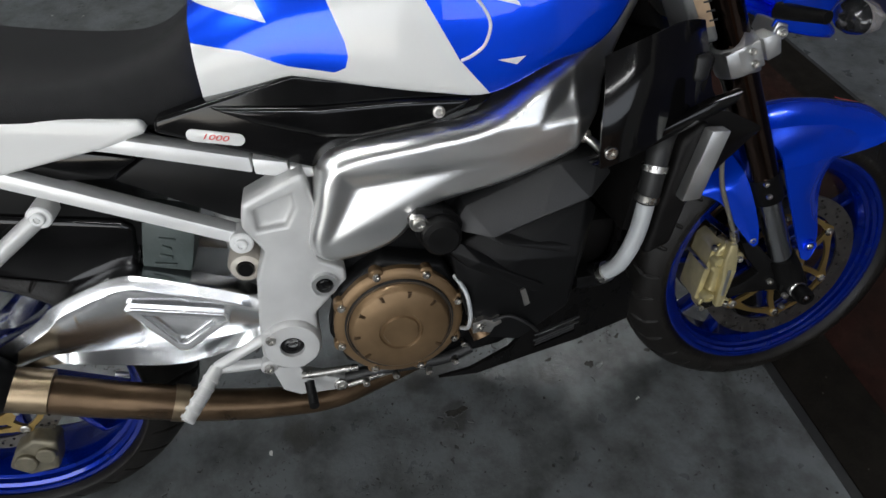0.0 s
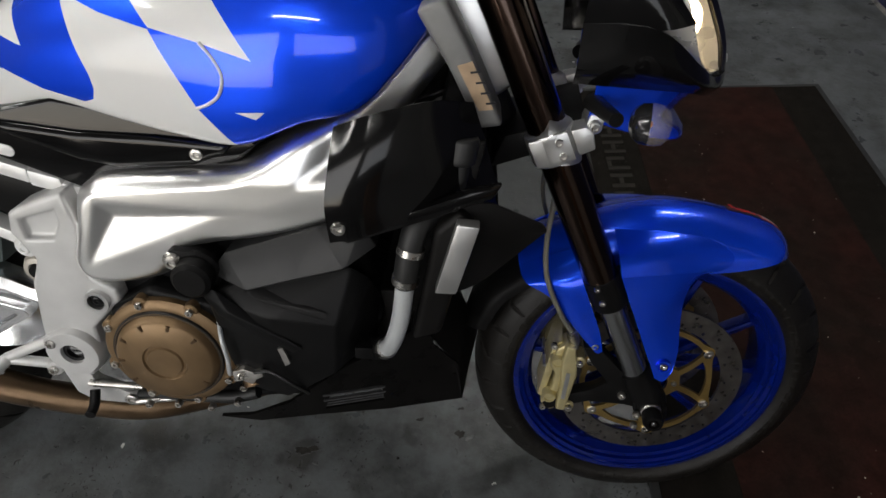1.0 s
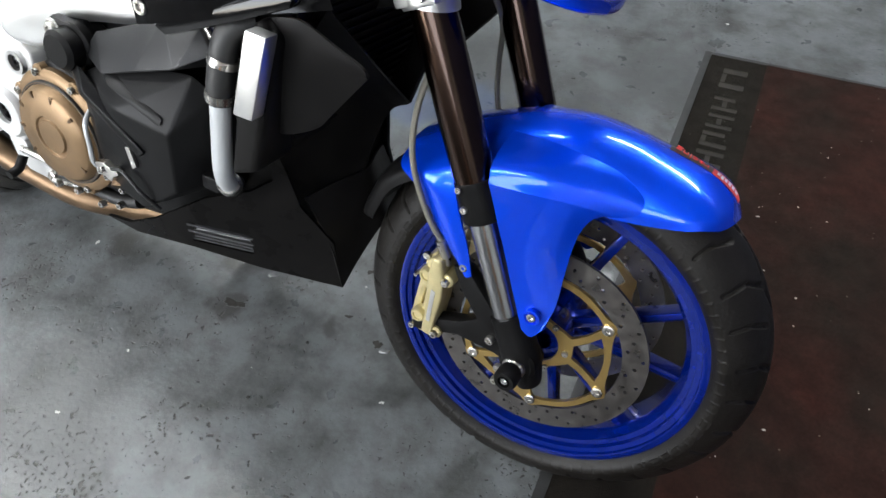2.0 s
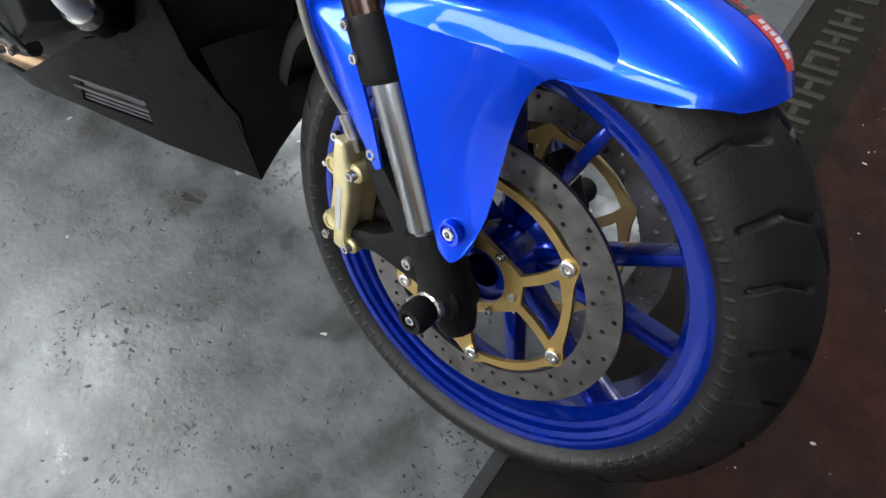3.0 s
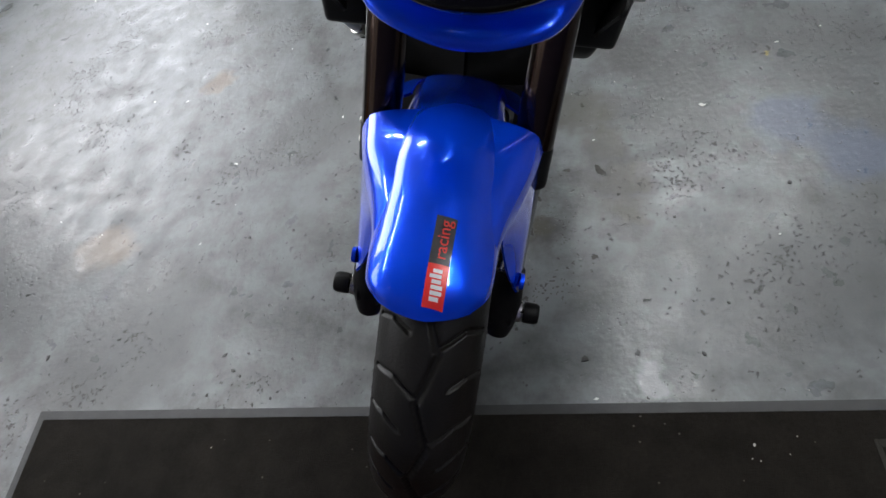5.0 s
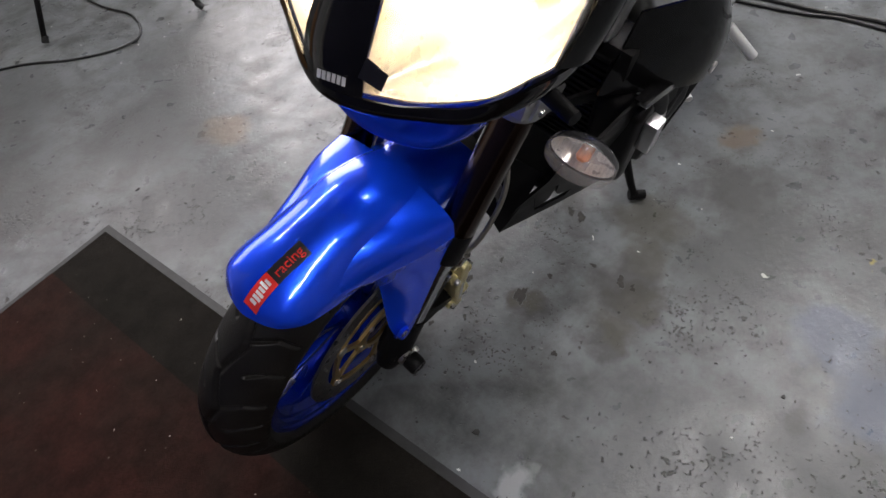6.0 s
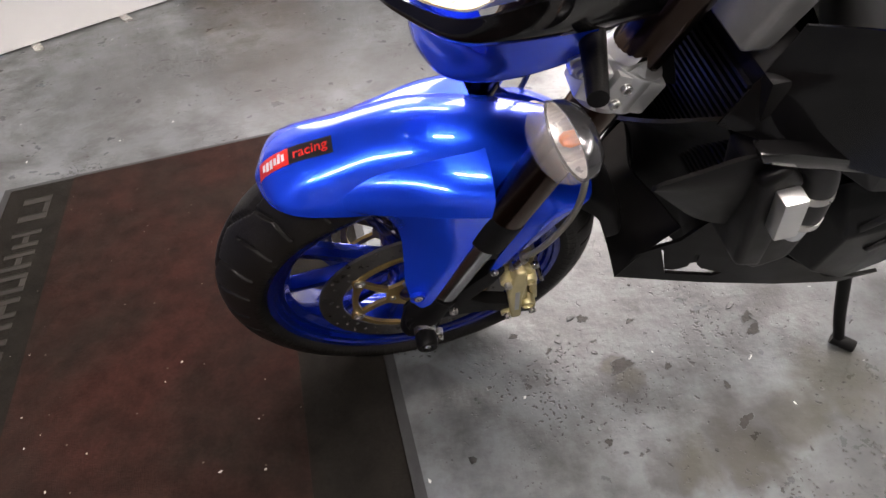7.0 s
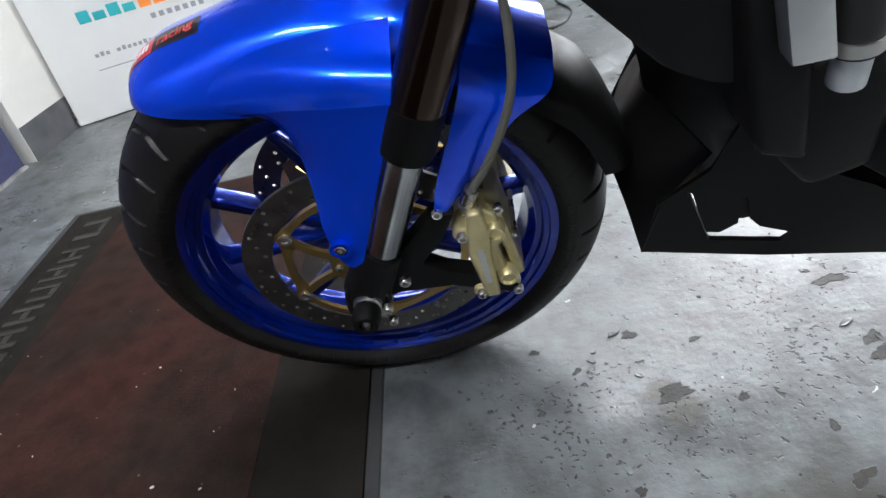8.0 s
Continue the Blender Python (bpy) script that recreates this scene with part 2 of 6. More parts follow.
    white.inputs["B"].default_value = (0.55, 0.55, 0.52, 1)
    L(sl.outputs["Value"], white.inputs["Factor"]), L(pit.outputs["Result"], white.inputs["A"])
    L(white.outputs["Result"], b.inputs["Base Color"])
    rr = N("ShaderNodeMapRange")
    rr.inputs["From Min"].default_value, rr.inputs["From Max"].default_value = 0.3, 0.7
    rr.inputs["To Min"].default_value, rr.inputs["To Max"].default_value = 0.24, 0.5
    L(noise_tex(14, 6), rr.inputs["Value"])
    keen = N("ShaderNodeMath")
    keen.operation, keen.inputs[1].default_value = "MULTIPLY", 0.55
    L(either.outputs["Value"], keen.inputs[0])
    dull = N("ShaderNodeMath")
    dull.operation = "MAXIMUM"
    L(rr.outputs["Result"], dull.inputs[0]), L(keen.outputs["Value"], dull.inputs[1])
    L(dull.outputs["Value"], b.inputs["Roughness"])
    bu = N("ShaderNodeBump")
    bu.inputs["Strength"].default_value, bu.inputs["Distance"].default_value = 0.9, 0.0034
    hm = N("ShaderNodeMath")
    hm.operation = "SUBTRACT"
    calm = N("ShaderNodeMath")
    calm.operation, calm.inputs[1].default_value = "MULTIPLY", 0.42
    L(noise_tex(55, 5, 0.6), calm.inputs[0])
    shallow = N("ShaderNodeMath")
    shallow.operation, shallow.inputs[1].default_value = "MULTIPLY", 0.5
    L(either.outputs["Value"], shallow.inputs[0])
    L(calm.outputs["Value"], hm.inputs[0]), L(shallow.outputs["Value"], hm.inputs[1])
    L(hm.outputs["Value"], bu.inputs["Height"])
    L(bu.outputs["Normal"], b.inputs["Normal"])
    return m


FLOOR = floor_material()


def mat_material(name, pile, dirt, clean):
    """Trodden carpet: pile colour that shows through brown dirt in uneven patches, with pale dust in it."""
    m = material(name, pile, 0.88, bump=0.9, bump_scale=650, spec=0.1)
    t, b = nodes_of(m)
    N, L = t.nodes.new, t.links.new
    co = N("ShaderNodeTexCoord")
    last = None
    for scale, lo, hi, low, high in ((2.6, 0.36, 0.64, dirt, pile), (17, 0.3, 0.62, (0.62, 0.62, 0.6), (1.15, 1.15, 1.15)), (150, 0.3, 0.7, (0.8, 0.8, 0.8), (1.2, 1.2, 1.2))):
        n = N("ShaderNodeTexNoise")
        n.inputs["Scale"].default_value, n.inputs["Detail"].default_value, n.inputs["Roughness"].default_value = scale, 7, 0.62
        L(co.outputs["Object"], n.inputs["Vector"])
        v = N("ShaderNodeMapRange")
        v.inputs["From Min"].default_value, v.inputs["From Max"].default_value = lo, hi
        L(n.outputs["Fac"], v.inputs["Value"])
        mix = N("ShaderNodeMix")
        mix.data_type = "RGBA"
        mix.inputs["A"].default_value, mix.inputs["B"].default_value = (*low, 1), (*high, 1)
        L(v.outputs["Result"], mix.inputs["Factor"])
        if last is None:
            last = mix.outputs["Result"]
        else:
            k = N("ShaderNodeMix")
            k.data_type, k.blend_type = "RGBA", "MULTIPLY"
            k.inputs["Factor"].default_value = 1
            L(last, k.inputs["A"]), L(mix.outputs["Result"], k.inputs["B"])
            last = k.outputs["Result"]
    dust = N("ShaderNodeTexVoronoi")
    dust.inputs["Scale"].default_value = 26
    L(co.outputs["Object"], dust.inputs["Vector"])
    small = N("ShaderNodeMath")
    small.operation, small.inputs[1].default_value = "LESS_THAN", 0.05
    L(dust.outputs["Distance"], small.inputs[0])
    pale = N("ShaderNodeMix")
    pale.data_type = "RGBA"
    pale.inputs["B"].default_value = (*clean, 1)
    L(small.outputs["Value"], pale.inputs["Factor"]), L(last, pale.inputs["A"])
    L(pale.outputs["Result"], b.inputs["Base Color"])
    return m


MATRED = mat_material("worn_red_mat", (0.033, 0.0118, 0.009), (0.0165, 0.0122, 0.0096), (0.1, 0.09, 0.075))
MATDARK = mat_material("dark_mat_pile", (0.0145, 0.0121, 0.0098), (0.0108, 0.0093, 0.0075), (0.08, 0.075, 0.065))
MATEDGE = material("rubber_mat_edge", (0.024, 0.0245, 0.0245), 0.6, vary=0.2, scale=30, bump=0.2)


# ---------------------------------------------------------------- mesh tools
def finish(name, bm, mat, parent=None, label="", smooth=40):
    me = bpy.data.meshes.new(name)
    bmesh.ops.recalc_face_normals(bm, faces=bm.faces)
    if smooth:
        lim = radians(smooth)
        for f in bm.faces:
            f.smooth = True
        for e in bm.edges:
            e.smooth = len(e.link_faces) == 2 and e.calc_face_angle(0) < lim
    bm.to_mesh(me)
    bm.free()
    for m in (mat if isinstance(mat, (list, tuple)) else [mat]):
        me.materials.append(m)
    ob = new(name, me)
    if parent:
        ob.parent = parent
    if label:
        tagged(ob, label)
    return ob


BODY = Matrix.Translation((-0.1, 0, 0)) @ Matrix.Rotation(radians(3.5), 4, "Z") @ Matrix.Translation((0.1, 0, 0))
MIRROR = Matrix.Diagonal((1, -1, 1, 1))


def part(name, bm, mat, parent, label="", smooth=40):
    return finish(name, bm, mat, parent, label, smooth)


def body_part(name, bm, mat, parent, label="", both=False, smooth=40):
    """A part given in the machine's own frame, which stands at a small angle to the front wheel; both: and its mirror image."""
    if both:
        other = bm.copy()
        bmesh.ops.transform(other, matrix=BODY @ MIRROR, verts=other.verts)
        part(name, other, mat, parent, label, smooth)
    bmesh.ops.transform(bm, matrix=BODY, verts=bm.verts)
    return part(name, bm, mat, parent, label, smooth)


def prism(outline, y0, y1, bevel=0.0, segments=2, pockets=(), depth=0.0):
    """An outline of (x, z) given thickness from y0 to y1 (y1 is the face that shows); pockets: outlines sunk into that face."""
    bm = bmesh.new()
    if pockets:
        loops = []
        for pts in (outline, *pockets):
            vs = [bm.verts.new((x, y1, z)) for x, z in pts]
            loops.append([bm.edges.new((vs[i], vs[(i + 1) % len(vs)])) for i in range(len(vs))])
        bmesh.ops.triangle_fill(bm, use_beauty=True, edges=[e for l in loops for e in l])
        side = -1 if y1 < y0 else 1
        for l, d in zip(loops, [y0] + [y1 - side * depth] * len(pockets)):
            r = bmesh.ops.extrude_edge_only(bm, edges=l)
            vs = [g for g in r["geom"] if isinstance(g, bmesh.types.BMVert)]
            es = [g for g in r["geom"] if isinstance(g, bmesh.types.BMEdge)]
            for v in vs:
                v.co.y = d
            bmesh.ops.triangle_fill(bm, use_beauty=True, edges=[e for e in es if abs(e.verts[0].co.y - d) < 1e-6 and abs(e.verts[1].co.y - d) < 1e-6])
    else:
        a = [bm.verts.new((x, y0, z)) for x, z in outline]
        b = [bm.verts.new((x, y1, z)) for x, z in outline]
        n = len(outline)
        bm.faces.new(a)
        bm.faces.new(b[::-1])
        for i in range(n):
            bm.faces.new((a[i], b[i], b[(i + 1) % n], a[(i + 1) % n]))
    bmesh.ops.recalc_face_normals(bm, faces=bm.faces)
    if bevel:
        es = [e for e in bm.edges if len(e.link_faces) == 2 and e.calc_face_angle(0) > 0.6]
        bmesh.ops.bevel(bm, geom=es, offset=bevel, segments=segments, profile=0.6, affect="EDGES", clamp_overlap=True)
    return bm


def join(*bms):
    out = bms[0]
    for b in bms[1:]:
        me = bpy.data.meshes.new("tmp")
        b.to_mesh(me)
        b.free()
        out.from_mesh(me)
        bpy.data.meshes.remove(me)
    return out


def tube(path, radius, sides=14, closed_ends=True, steps=6):
    """A round tube along points; radius: one number, or one for each point."""
    pts = smooth_line([Vector(p) for p in path], steps) if len(path) > 2 else [Vector(p) for p in path]
    rad = [radius] * len(path) if isinstance(radius, (int, float)) else list(radius)
    rs = [float(v) for v in np.interp(np.linspace(0, len(rad) - 1, len(pts)), range(len(rad)), rad)]
    bm = bmesh.new()
    rings = []
    up = None
    for i, p in enumerate(pts):
        d = (pts[min(i + 1, len(pts) - 1)] - pts[max(i - 1, 0)]).normalized()
        if up is None:
            up = d.orthogonal().normalized()
        up = (up - d * up.dot(d)).normalized()
        side = d.cross(up)
        rings.append([bm.verts.new(p + rs[i] * (math.cos(TAU * k / sides) * up + math.sin(TAU * k / sides) * side)) for k in range(sides)])
    for a, b in zip(rings, rings[1:]):
        for k in range(sides):
            bm.faces.new((a[k], a[(k + 1) % sides], b[(k + 1) % sides], b[k]))
    if closed_ends:
        bm.faces.new(rings[0][::-1])
        bm.faces.new(rings[-1])
    return bm


def smooth_line(pts, steps):
    """Catmull-Rom points through the given ones."""
    out = []
    n = len(pts)
    for i in range(n - 1):
        p0, p1, p2, p3 = pts[max(i - 1, 0)], pts[i], pts[i + 1], pts[min(i + 2, n - 1)]
        for s in range(steps):
            t = s / steps
            out.append(0.5 * ((2 * p1) + (p2 - p0) * t + (2 * p0 - 5 * p1 + 4 * p2 - p3) * t * t + (3 * p1 - p0 - 3 * p2 + p3) * t ** 3))
    out.append(pts[-1])
    return out


def patch(net, steps=5, thick=0.004, mirror_y=False, close=False):
    """A smooth sheet through a net of points, with thickness; mirror_y: the net is a half that ends on y = 0."""
    rows = [[Vector(p) for p in row] for row in net]
    if mirror_y:
        rows = [row + [Vector((p.x, -p.y, p.z)) for p in row[-2::-1]] for row in rows]
    rows = [smooth_line(r, steps) for r in rows]
    cols = [smooth_line([r[k] for r in rows], steps) for k in range(len(rows[0]))]
    nu, nv = len(cols), len(cols[0])
    bm = bmesh.new()
    grid = [[bm.verts.new(cols[i][j]) for j in range(nv)] for i in range(nu)]
    for i in range(nu - 1):
        for j in range(nv - 1):
            bm.faces.new((grid[i][j], grid[i + 1][j], grid[i + 1][j + 1], grid[i][j + 1]))
    if close:
        for j in (0, nv - 1):
            bm.faces.new([grid[i][j] for i in range(nu)])
        bm.faces.new([grid[0][j] for j in range(nv)])
        bm.faces.new([grid[nu - 1][j] for j in range(nv)])
        bmesh.ops.remove_doubles(bm, verts=bm.verts, dist=1e-5)
    elif thick:
        bm.normal_update()
        bmesh.ops.solidify(bm, geom=bm.faces[:], thickness=thick)
    return bm


def lathe(profile, steps=64, centre=(0, 0, 0)):
    """A profile of (radius, y) turned about the y axis through centre."""
    bm = bmesh.new()
    rings = []
    for r, y in profile:
        rings.append([bm.verts.new((centre[0] + r * math.cos(TAU * k / steps), centre[1] + y, centre[2] + r * math.sin(TAU * k / steps))) for k in range(steps)])
    for a, b in zip(rings, rings[1:]):
        for k in range(steps):
            bm.faces.new((a[k], a[(k + 1) % steps], b[(k + 1) % steps], b[k]))
    return bm


def drum(r, y0, y1, centre, bevel=0.002, steps=32):
    """A closed round disc or pin along y."""
    s = 1 if y1 > y0 else -1
    b = min(bevel, abs(y1 - y0) / 2, r / 2) * s
    return lathe([(1e-4, y0), (r - abs(b), y0), (r, y0 + b), (r, y1 - b), (r - abs(b), y1), (1e-4, y1)], steps, centre)


def box(lo, hi, bevel=0.003):
    bm = bmesh.new()
    bmesh.ops.create_cube(bm, size=1)
    for v in bm.verts:
        v.co = Vector([lo[k] + (hi[k] - lo[k]) * (v.co[k] + 0.5) for k in range(3)])
    if bevel:
        bmesh.ops.bevel(bm, geom=bm.edges[:], offset=bevel, segments=2, profile=0.6, affect="EDGES", clamp_overlap=True)
    return bm


def bolt(centre, r=0.006, out=-1, head=0.006):
    """A socket-head screw that points along y; out: the side on which its head shows."""
    x, y, z = centre
    o = out * head
    return lathe([(1e-4, 0), (r, 0), (r, o * 0.8), (r * 0.85, o), (r * 0.5, o), (r * 0.45, o * 0.45), (1e-4, o * 0.45)], 14, (x, y, z))


def stick(p, q, r, sides=12):
    return tube([p, q], r, sides)


# ---------------------------------------------------------------- the room
def quad_box(name, corners, z0, z1, mat, label="", kind="structure", category=""):
    bm = bmesh.new()
    a = [bm.verts.new((x, y, z0)) for x, y in corners]
    b = [bm.verts.new((x, y, z1)) for x, y in corners]
    bm.faces.new(a), bm.faces.new(b)
    for i in range(len(a)):
        bm.faces.new((a[i], b[i], b[(i + 1) % len(a)], a[(i + 1) % len(a)]))
    ob = finish(name, bm, mat, smooth=0)
    return tagged(ob, label, category, kind=kind)


def strip(p, q, w):
    """The plan of a wall from p to q, w thick to the right of that way."""
    p, q = Vector(p), Vector(q)
    d = (q - p).normalized()
    n = Vector((d.y, -d.x)) * w
    return [tuple(v) for v in (p, q, q + n, p + n)]


quad_box("floor", [(-5, -4), (3, -4), (3, 4), (-5, 4)], -0.1, 0, FLOOR, "worn grey painted concrete workshop floor with pits", category="floor")
WINDOW, WINDOW_HIGH = 42, 10
LIGHTS = [(-3.0, -1.2, 90, 14), (-3.0, 1.0, 90, 14), (-1.4, 0.6, 0, 8), (-0.6, -2.3, 0, 5), (0.5, 1.9, 0, 9)]
EAST = [(1.08, 4.0), (1.563, -1.3)]
quad_box("wall_east", strip(EAST[1], EAST[0], 0.2), 0, 2.9, WALLBLUE, "dark navy painted workshop wall", category="wall")
quad_box("trim", strip((1.551, -1.3), (1.068, 4.0), 0.0115), 0.0, 0.011, JOINT, "pale crumbling joint along the foot of the wall", category="trim")
quad_box("pillar_east", strip((1.575, -1.75), (1.545, -1.345), 0.3), 0.0, 2.9, WALLWHITE, "white painted wall pillar with dark base", category="pillar")
quad_box("baseboard", strip((1.571, -1.75), (1.541, -1.349), 0.004), 0.0, 0.13, SKIRT, "dark scuffed skirting at the foot of the pillar", category="skirting")
# the south wall has a wide window, through which daylight comes
W0, W1, SILL, HEAD = -4.2, -1.15, 0.72, 2.6
V0, V1, V_SILL, V_HEAD = -0.65, 1.35, 1.35, 2.5
for x0, x1, z0, z1 in ((-5, W0, 0, 2.9), (W1, V0, 0, 2.9), (V1, 3, 0, 2.9), (W0, W1, 0, SILL), (W0, W1, HEAD, 2.9), (V0, V1, 0, V_SILL), (V0, V1, V_HEAD, 2.9)):
    quad_box("wall_south", [(x0, -3.2), (x1, -3.2), (x1, -3.0), (x0, -3.0)], z0, z1, WALLGREY, "grey painted workshop wall", category="wall")
# walls out of view that close the room, dark to hold back bounced light
quad_box("wall_north", strip((-5, 3.8), (3, 3.8), -0.2), 0, 2.9, WALLGREY, "grey painted workshop wall", category="wall")
quad_box("wall_west", strip((-4.8, -4), (-4.8, 4), -0.2), 0, 2.9, WALLGREY, "grey painted workshop wall", category="wall")
quad_box("ground", [(-60, -60), (60, -60), (60, -3.22), (-60, -3.22)], -0.3, -0.02, SKIRT, "grey yard outside the window", category="ground")
lamp("window_daylight", "AREA", look(((W0 + W1) / 2, -3.1, (SILL + HEAD) / 2), ((W0 + W1) / 2, 0, (SILL + HEAD) / 2)), WINDOW, (0.95, 0.975, 1.0), W1 - W0 - 0.04, HEAD - SILL - 0.04)
lamp("window_daylight", "AREA", look(((V0 + V1) / 2, -3.1, (V_SILL + V_HEAD) / 2), ((V0 + V1) / 2, 0, (V_SILL + V_HEAD) / 2)), WINDOW_HIGH, (0.95, 0.975, 1.0), V1 - V0 - 0.04, V_HEAD - V_SILL - 0.04)
# unseen ceiling, kept dark so that little light bounces off it
quad_box("ceiling", [(-5, -4), (3, -4), (3, 4), (-5, 4)], 2.9, 3.0, CEIL, "plain dark grey workshop ceiling, out of view", category="ceiling")


def tube_light(x, y, turn):
    base = new("ceiling_light")
    base.matrix_world = pose(x, y, 2.86, 0, 0, turn)
    tagged(base, "white fluorescent batten lamp on the ceiling", "ceiling light", "ceiling lights")
    finish("housing", box((-0.75, -0.05, 0), (0.75, 0.05, 0.04)), WHITE, base)
    finish("fluorescent_tube", tube([(-0.72, 0, -0.03), (0.72, 0, -0.03)], 0.018), GLOW, base)
    return base


GLOW = bpy.data.materials.new("tube_glow")
GLOW.use_nodes = True
gb = GLOW.node_tree.nodes["Principled BSDF"]
gb.inputs["Emission Color"].default_value, gb.inputs["Emission Strength"].default_value = (0.95, 0.98, 1, 1), 30
for x, y, turn, watts in LIGHTS:
    tube_light(x, y, turn)
    lamp("tube_lamp", "AREA", pose(x, y, 2.8, 0, 0, turn), watts, (0.94, 0.98, 1.0), 1.4, 0.12)


# ---------------------------------------------------------------- floor mat
MAT_A, MAT_B, MAT_C, MAT_D = Vector((0.147, -0.957)), Vector((-0.06, 1.328)), Vector((0.831, 1.445)), Vector((1.077, -0.816))


def mat_point(u, v, z):
    """u: from the rear edge (0) to the front edge (1), v: along it."""
    p = MAT_A.lerp(MAT_D, u).lerp(MAT_B.lerp(MAT_C, u), v)
    return (p.x, p.y, z)


def mat_piece(name, u0, u1, v0, v1, z0, z1, mat, parent, label=""):
    bm = bmesh.new()
    ring = [(u0, v0), (u1, v0), (u1, v1), (u0, v1)]
    a = [bm.verts.new(mat_point(u, v, z0)) for u, v in ring]
    b = [bm.verts.new(mat_point(u, v, z1)) for u, v in ring]
    bm.faces.new(a), bm.faces.new(b)
    for i in range(4):
        bm.faces.new((a[i], b[i], b[(i + 1) % 4], a[(i + 1) % 4]))
    bmesh.ops.bevel(bm, geom=[e for e in bm.edges if e.verts[0].co.z > z0 and e.verts[1].co.z > z0], offset=0.0015, segments=2, affect="EDGES")
    return part(name, bm, mat, parent, label)


floor_mat = tagged(new("floor_mat"), "dirty dark red and black workshop carpet mat under the front wheel", "mat")
mat_piece("rubber_edge", 0, 1, 0, 1, 0.0, 0.004, MATEDGE, floor_mat, "grey rubber edging")
mat_piece("border", 0.022, 0.978, 0.008, 0.992, 0.004, 0.007, MATDARK, floor_mat, "dark pile border")
mat_piece("red_field", 0.2, 0.80, 0.0085, 0.9915, 0.007, 0.0085, MATRED, floor_mat, "worn red pile")
for u0, u1, v_start, flip in ((0.075, 0.15, 0.965, -1), (0.85, 0.925, 0.035, 1)):
    # a lozenge mark and a run of letter-sized bars along each long edge
    v = v_start
    for k, w in enumerate((0.045, 0.028, 0.028, 0.028, 0.028, 0.028, 0.012)):
        gap = 0.02 if k == 0 else 0.008
        a, b = sorted((v, v + flip * w))
        third = (b - a) / 3
        for p, q, lo, hi in ((a, a + third * 0.8, u0, u1), (b - third * 0.8, b, u0, u1 - 0.012 * (k % 2)), (a + third * 0.8, b - third * 0.8, u0 + (0.028 if k % 3 else 0.0), u0 + (0.042 if k % 3 else 0.014))):
            mat_piece("printed_bar", lo, hi, p, q, 0.007, 0.0074, MATGREY, floor_mat)
        v += flip * (w + gap)

# ---------------------------------------------------------------- the motorcycle
LEAN = 15.3
bike = tagged(new("motorcycle"), "blue and white naked motorcycle on its side stand, headlamp lit", "motorcycle")
bike.matrix_world = Matrix.Translation((0, -0.3 * math.sin(radians(LEAN)), 0.2915 - 0.3 * math.cos(radians(LEAN)))) @ pose(0, 0, 0, -LEAN)


def tyre_mesh(cx, cz, R, half, bead, groove_turns, lead=1):
    """A tyre with a round crown, side walls and slanted tread grooves cut into it."""
    nu, nv = 1260, 88
    ph = np.linspace(0, TAU, nu, endpoint=False)
    s = np.linspace(-1, 1, nv)
    a = np.abs(s)
    crown = np.clip(a / 0.68, 0, 1)
    ang = crown * radians(72)
    rc = half / math.sin(radians(72)) * 0.98
    y = rc * np.sin(ang)
    r = R - rc * (1 - np.cos(ang))
    wall = np.clip((a - 0.68) / 0.32, 0, 1)
    yw, rw = rc * math.sin(radians(72)), R - rc * (1 - math.cos(radians(72)))
    y = np.where(a > 0.68, yw + 0.004 * np.sin(wall * math.pi) - 0.012 * wall ** 2, y) * np.sign(s)
    r = np.where(a > 0.68, rw + (bead - rw) * wall, r)
    P, S = np.meshgrid(ph, s, indexing="ij")
    A = np.abs(S)
    turn = P * groove_turns / TAU
    side = np.where(S > 0, 0.0, 0.5)

    def groove(offset, slope, a0, a1, width):
        f = (turn + side + offset - lead * slope * A) % 1.0
        d = np.minimum(f, 1 - f) * (TAU * R / groove_turns)
        inside = np.clip((A - a0) / 0.02, 0, 1) * np.clip((a1 - A) / 0.02, 0, 1)
        return np.clip(1.4 - d / width * 1.2, 0, 1) * inside

    # a zigzag line near the crown, long cuts that sweep out to the shoulders and shorter ones between them
    zig = np.abs(((turn * 1.0) % 1.0) - 0.5) * 2
    line = np.clip(1.5 - np.abs(S - 0.16 * (zig - 0.5)) * half * 1.4 / 0.0026, 0, 1)
    depth = np.maximum.reduce([line, groove(0.0, 0.7, 0.06, 0.34, 0.0042), groove(-0.238, 0.0, 0.34, 0.62, 0.004), groove(0.45, 0.55, 0.2, 0.42, 0.0036), groove(0.219, 0.0, 0.42, 0.66, 0.0034)])
    ridge = 0.0006 * ((np.sin(P * 90) > 0.97) & (A > 0.74) & (A < 0.9))
    Rr = r[None, :] - 0.006 * depth
    Y = np.broadcast_to(y[None, :], Rr.shape) + ridge * np.sign(S)
    co = np.stack([cx + Rr * np.cos(P), Y, cz + Rr * np.sin(P)], -1).reshape(-1, 3)
    i, j = np.meshgrid(np.arange(nu), np.arange(nv - 1), indexing="ij")
    i2 = (i + 1) % nu
    faces = np.stack([i * nv + j, i2 * nv + j, i2 * nv + j + 1, i * nv + j + 1], -1).reshape(-1, 4)
    me = bpy.data.meshes.new("tyre")
    me.from_pydata(co.tolist(), [], faces.tolist())
    me.polygons.foreach_set("use_smooth", [True] * len(me.polygons))
    me.materials.append(RUBBER)
    me.update()
    return me


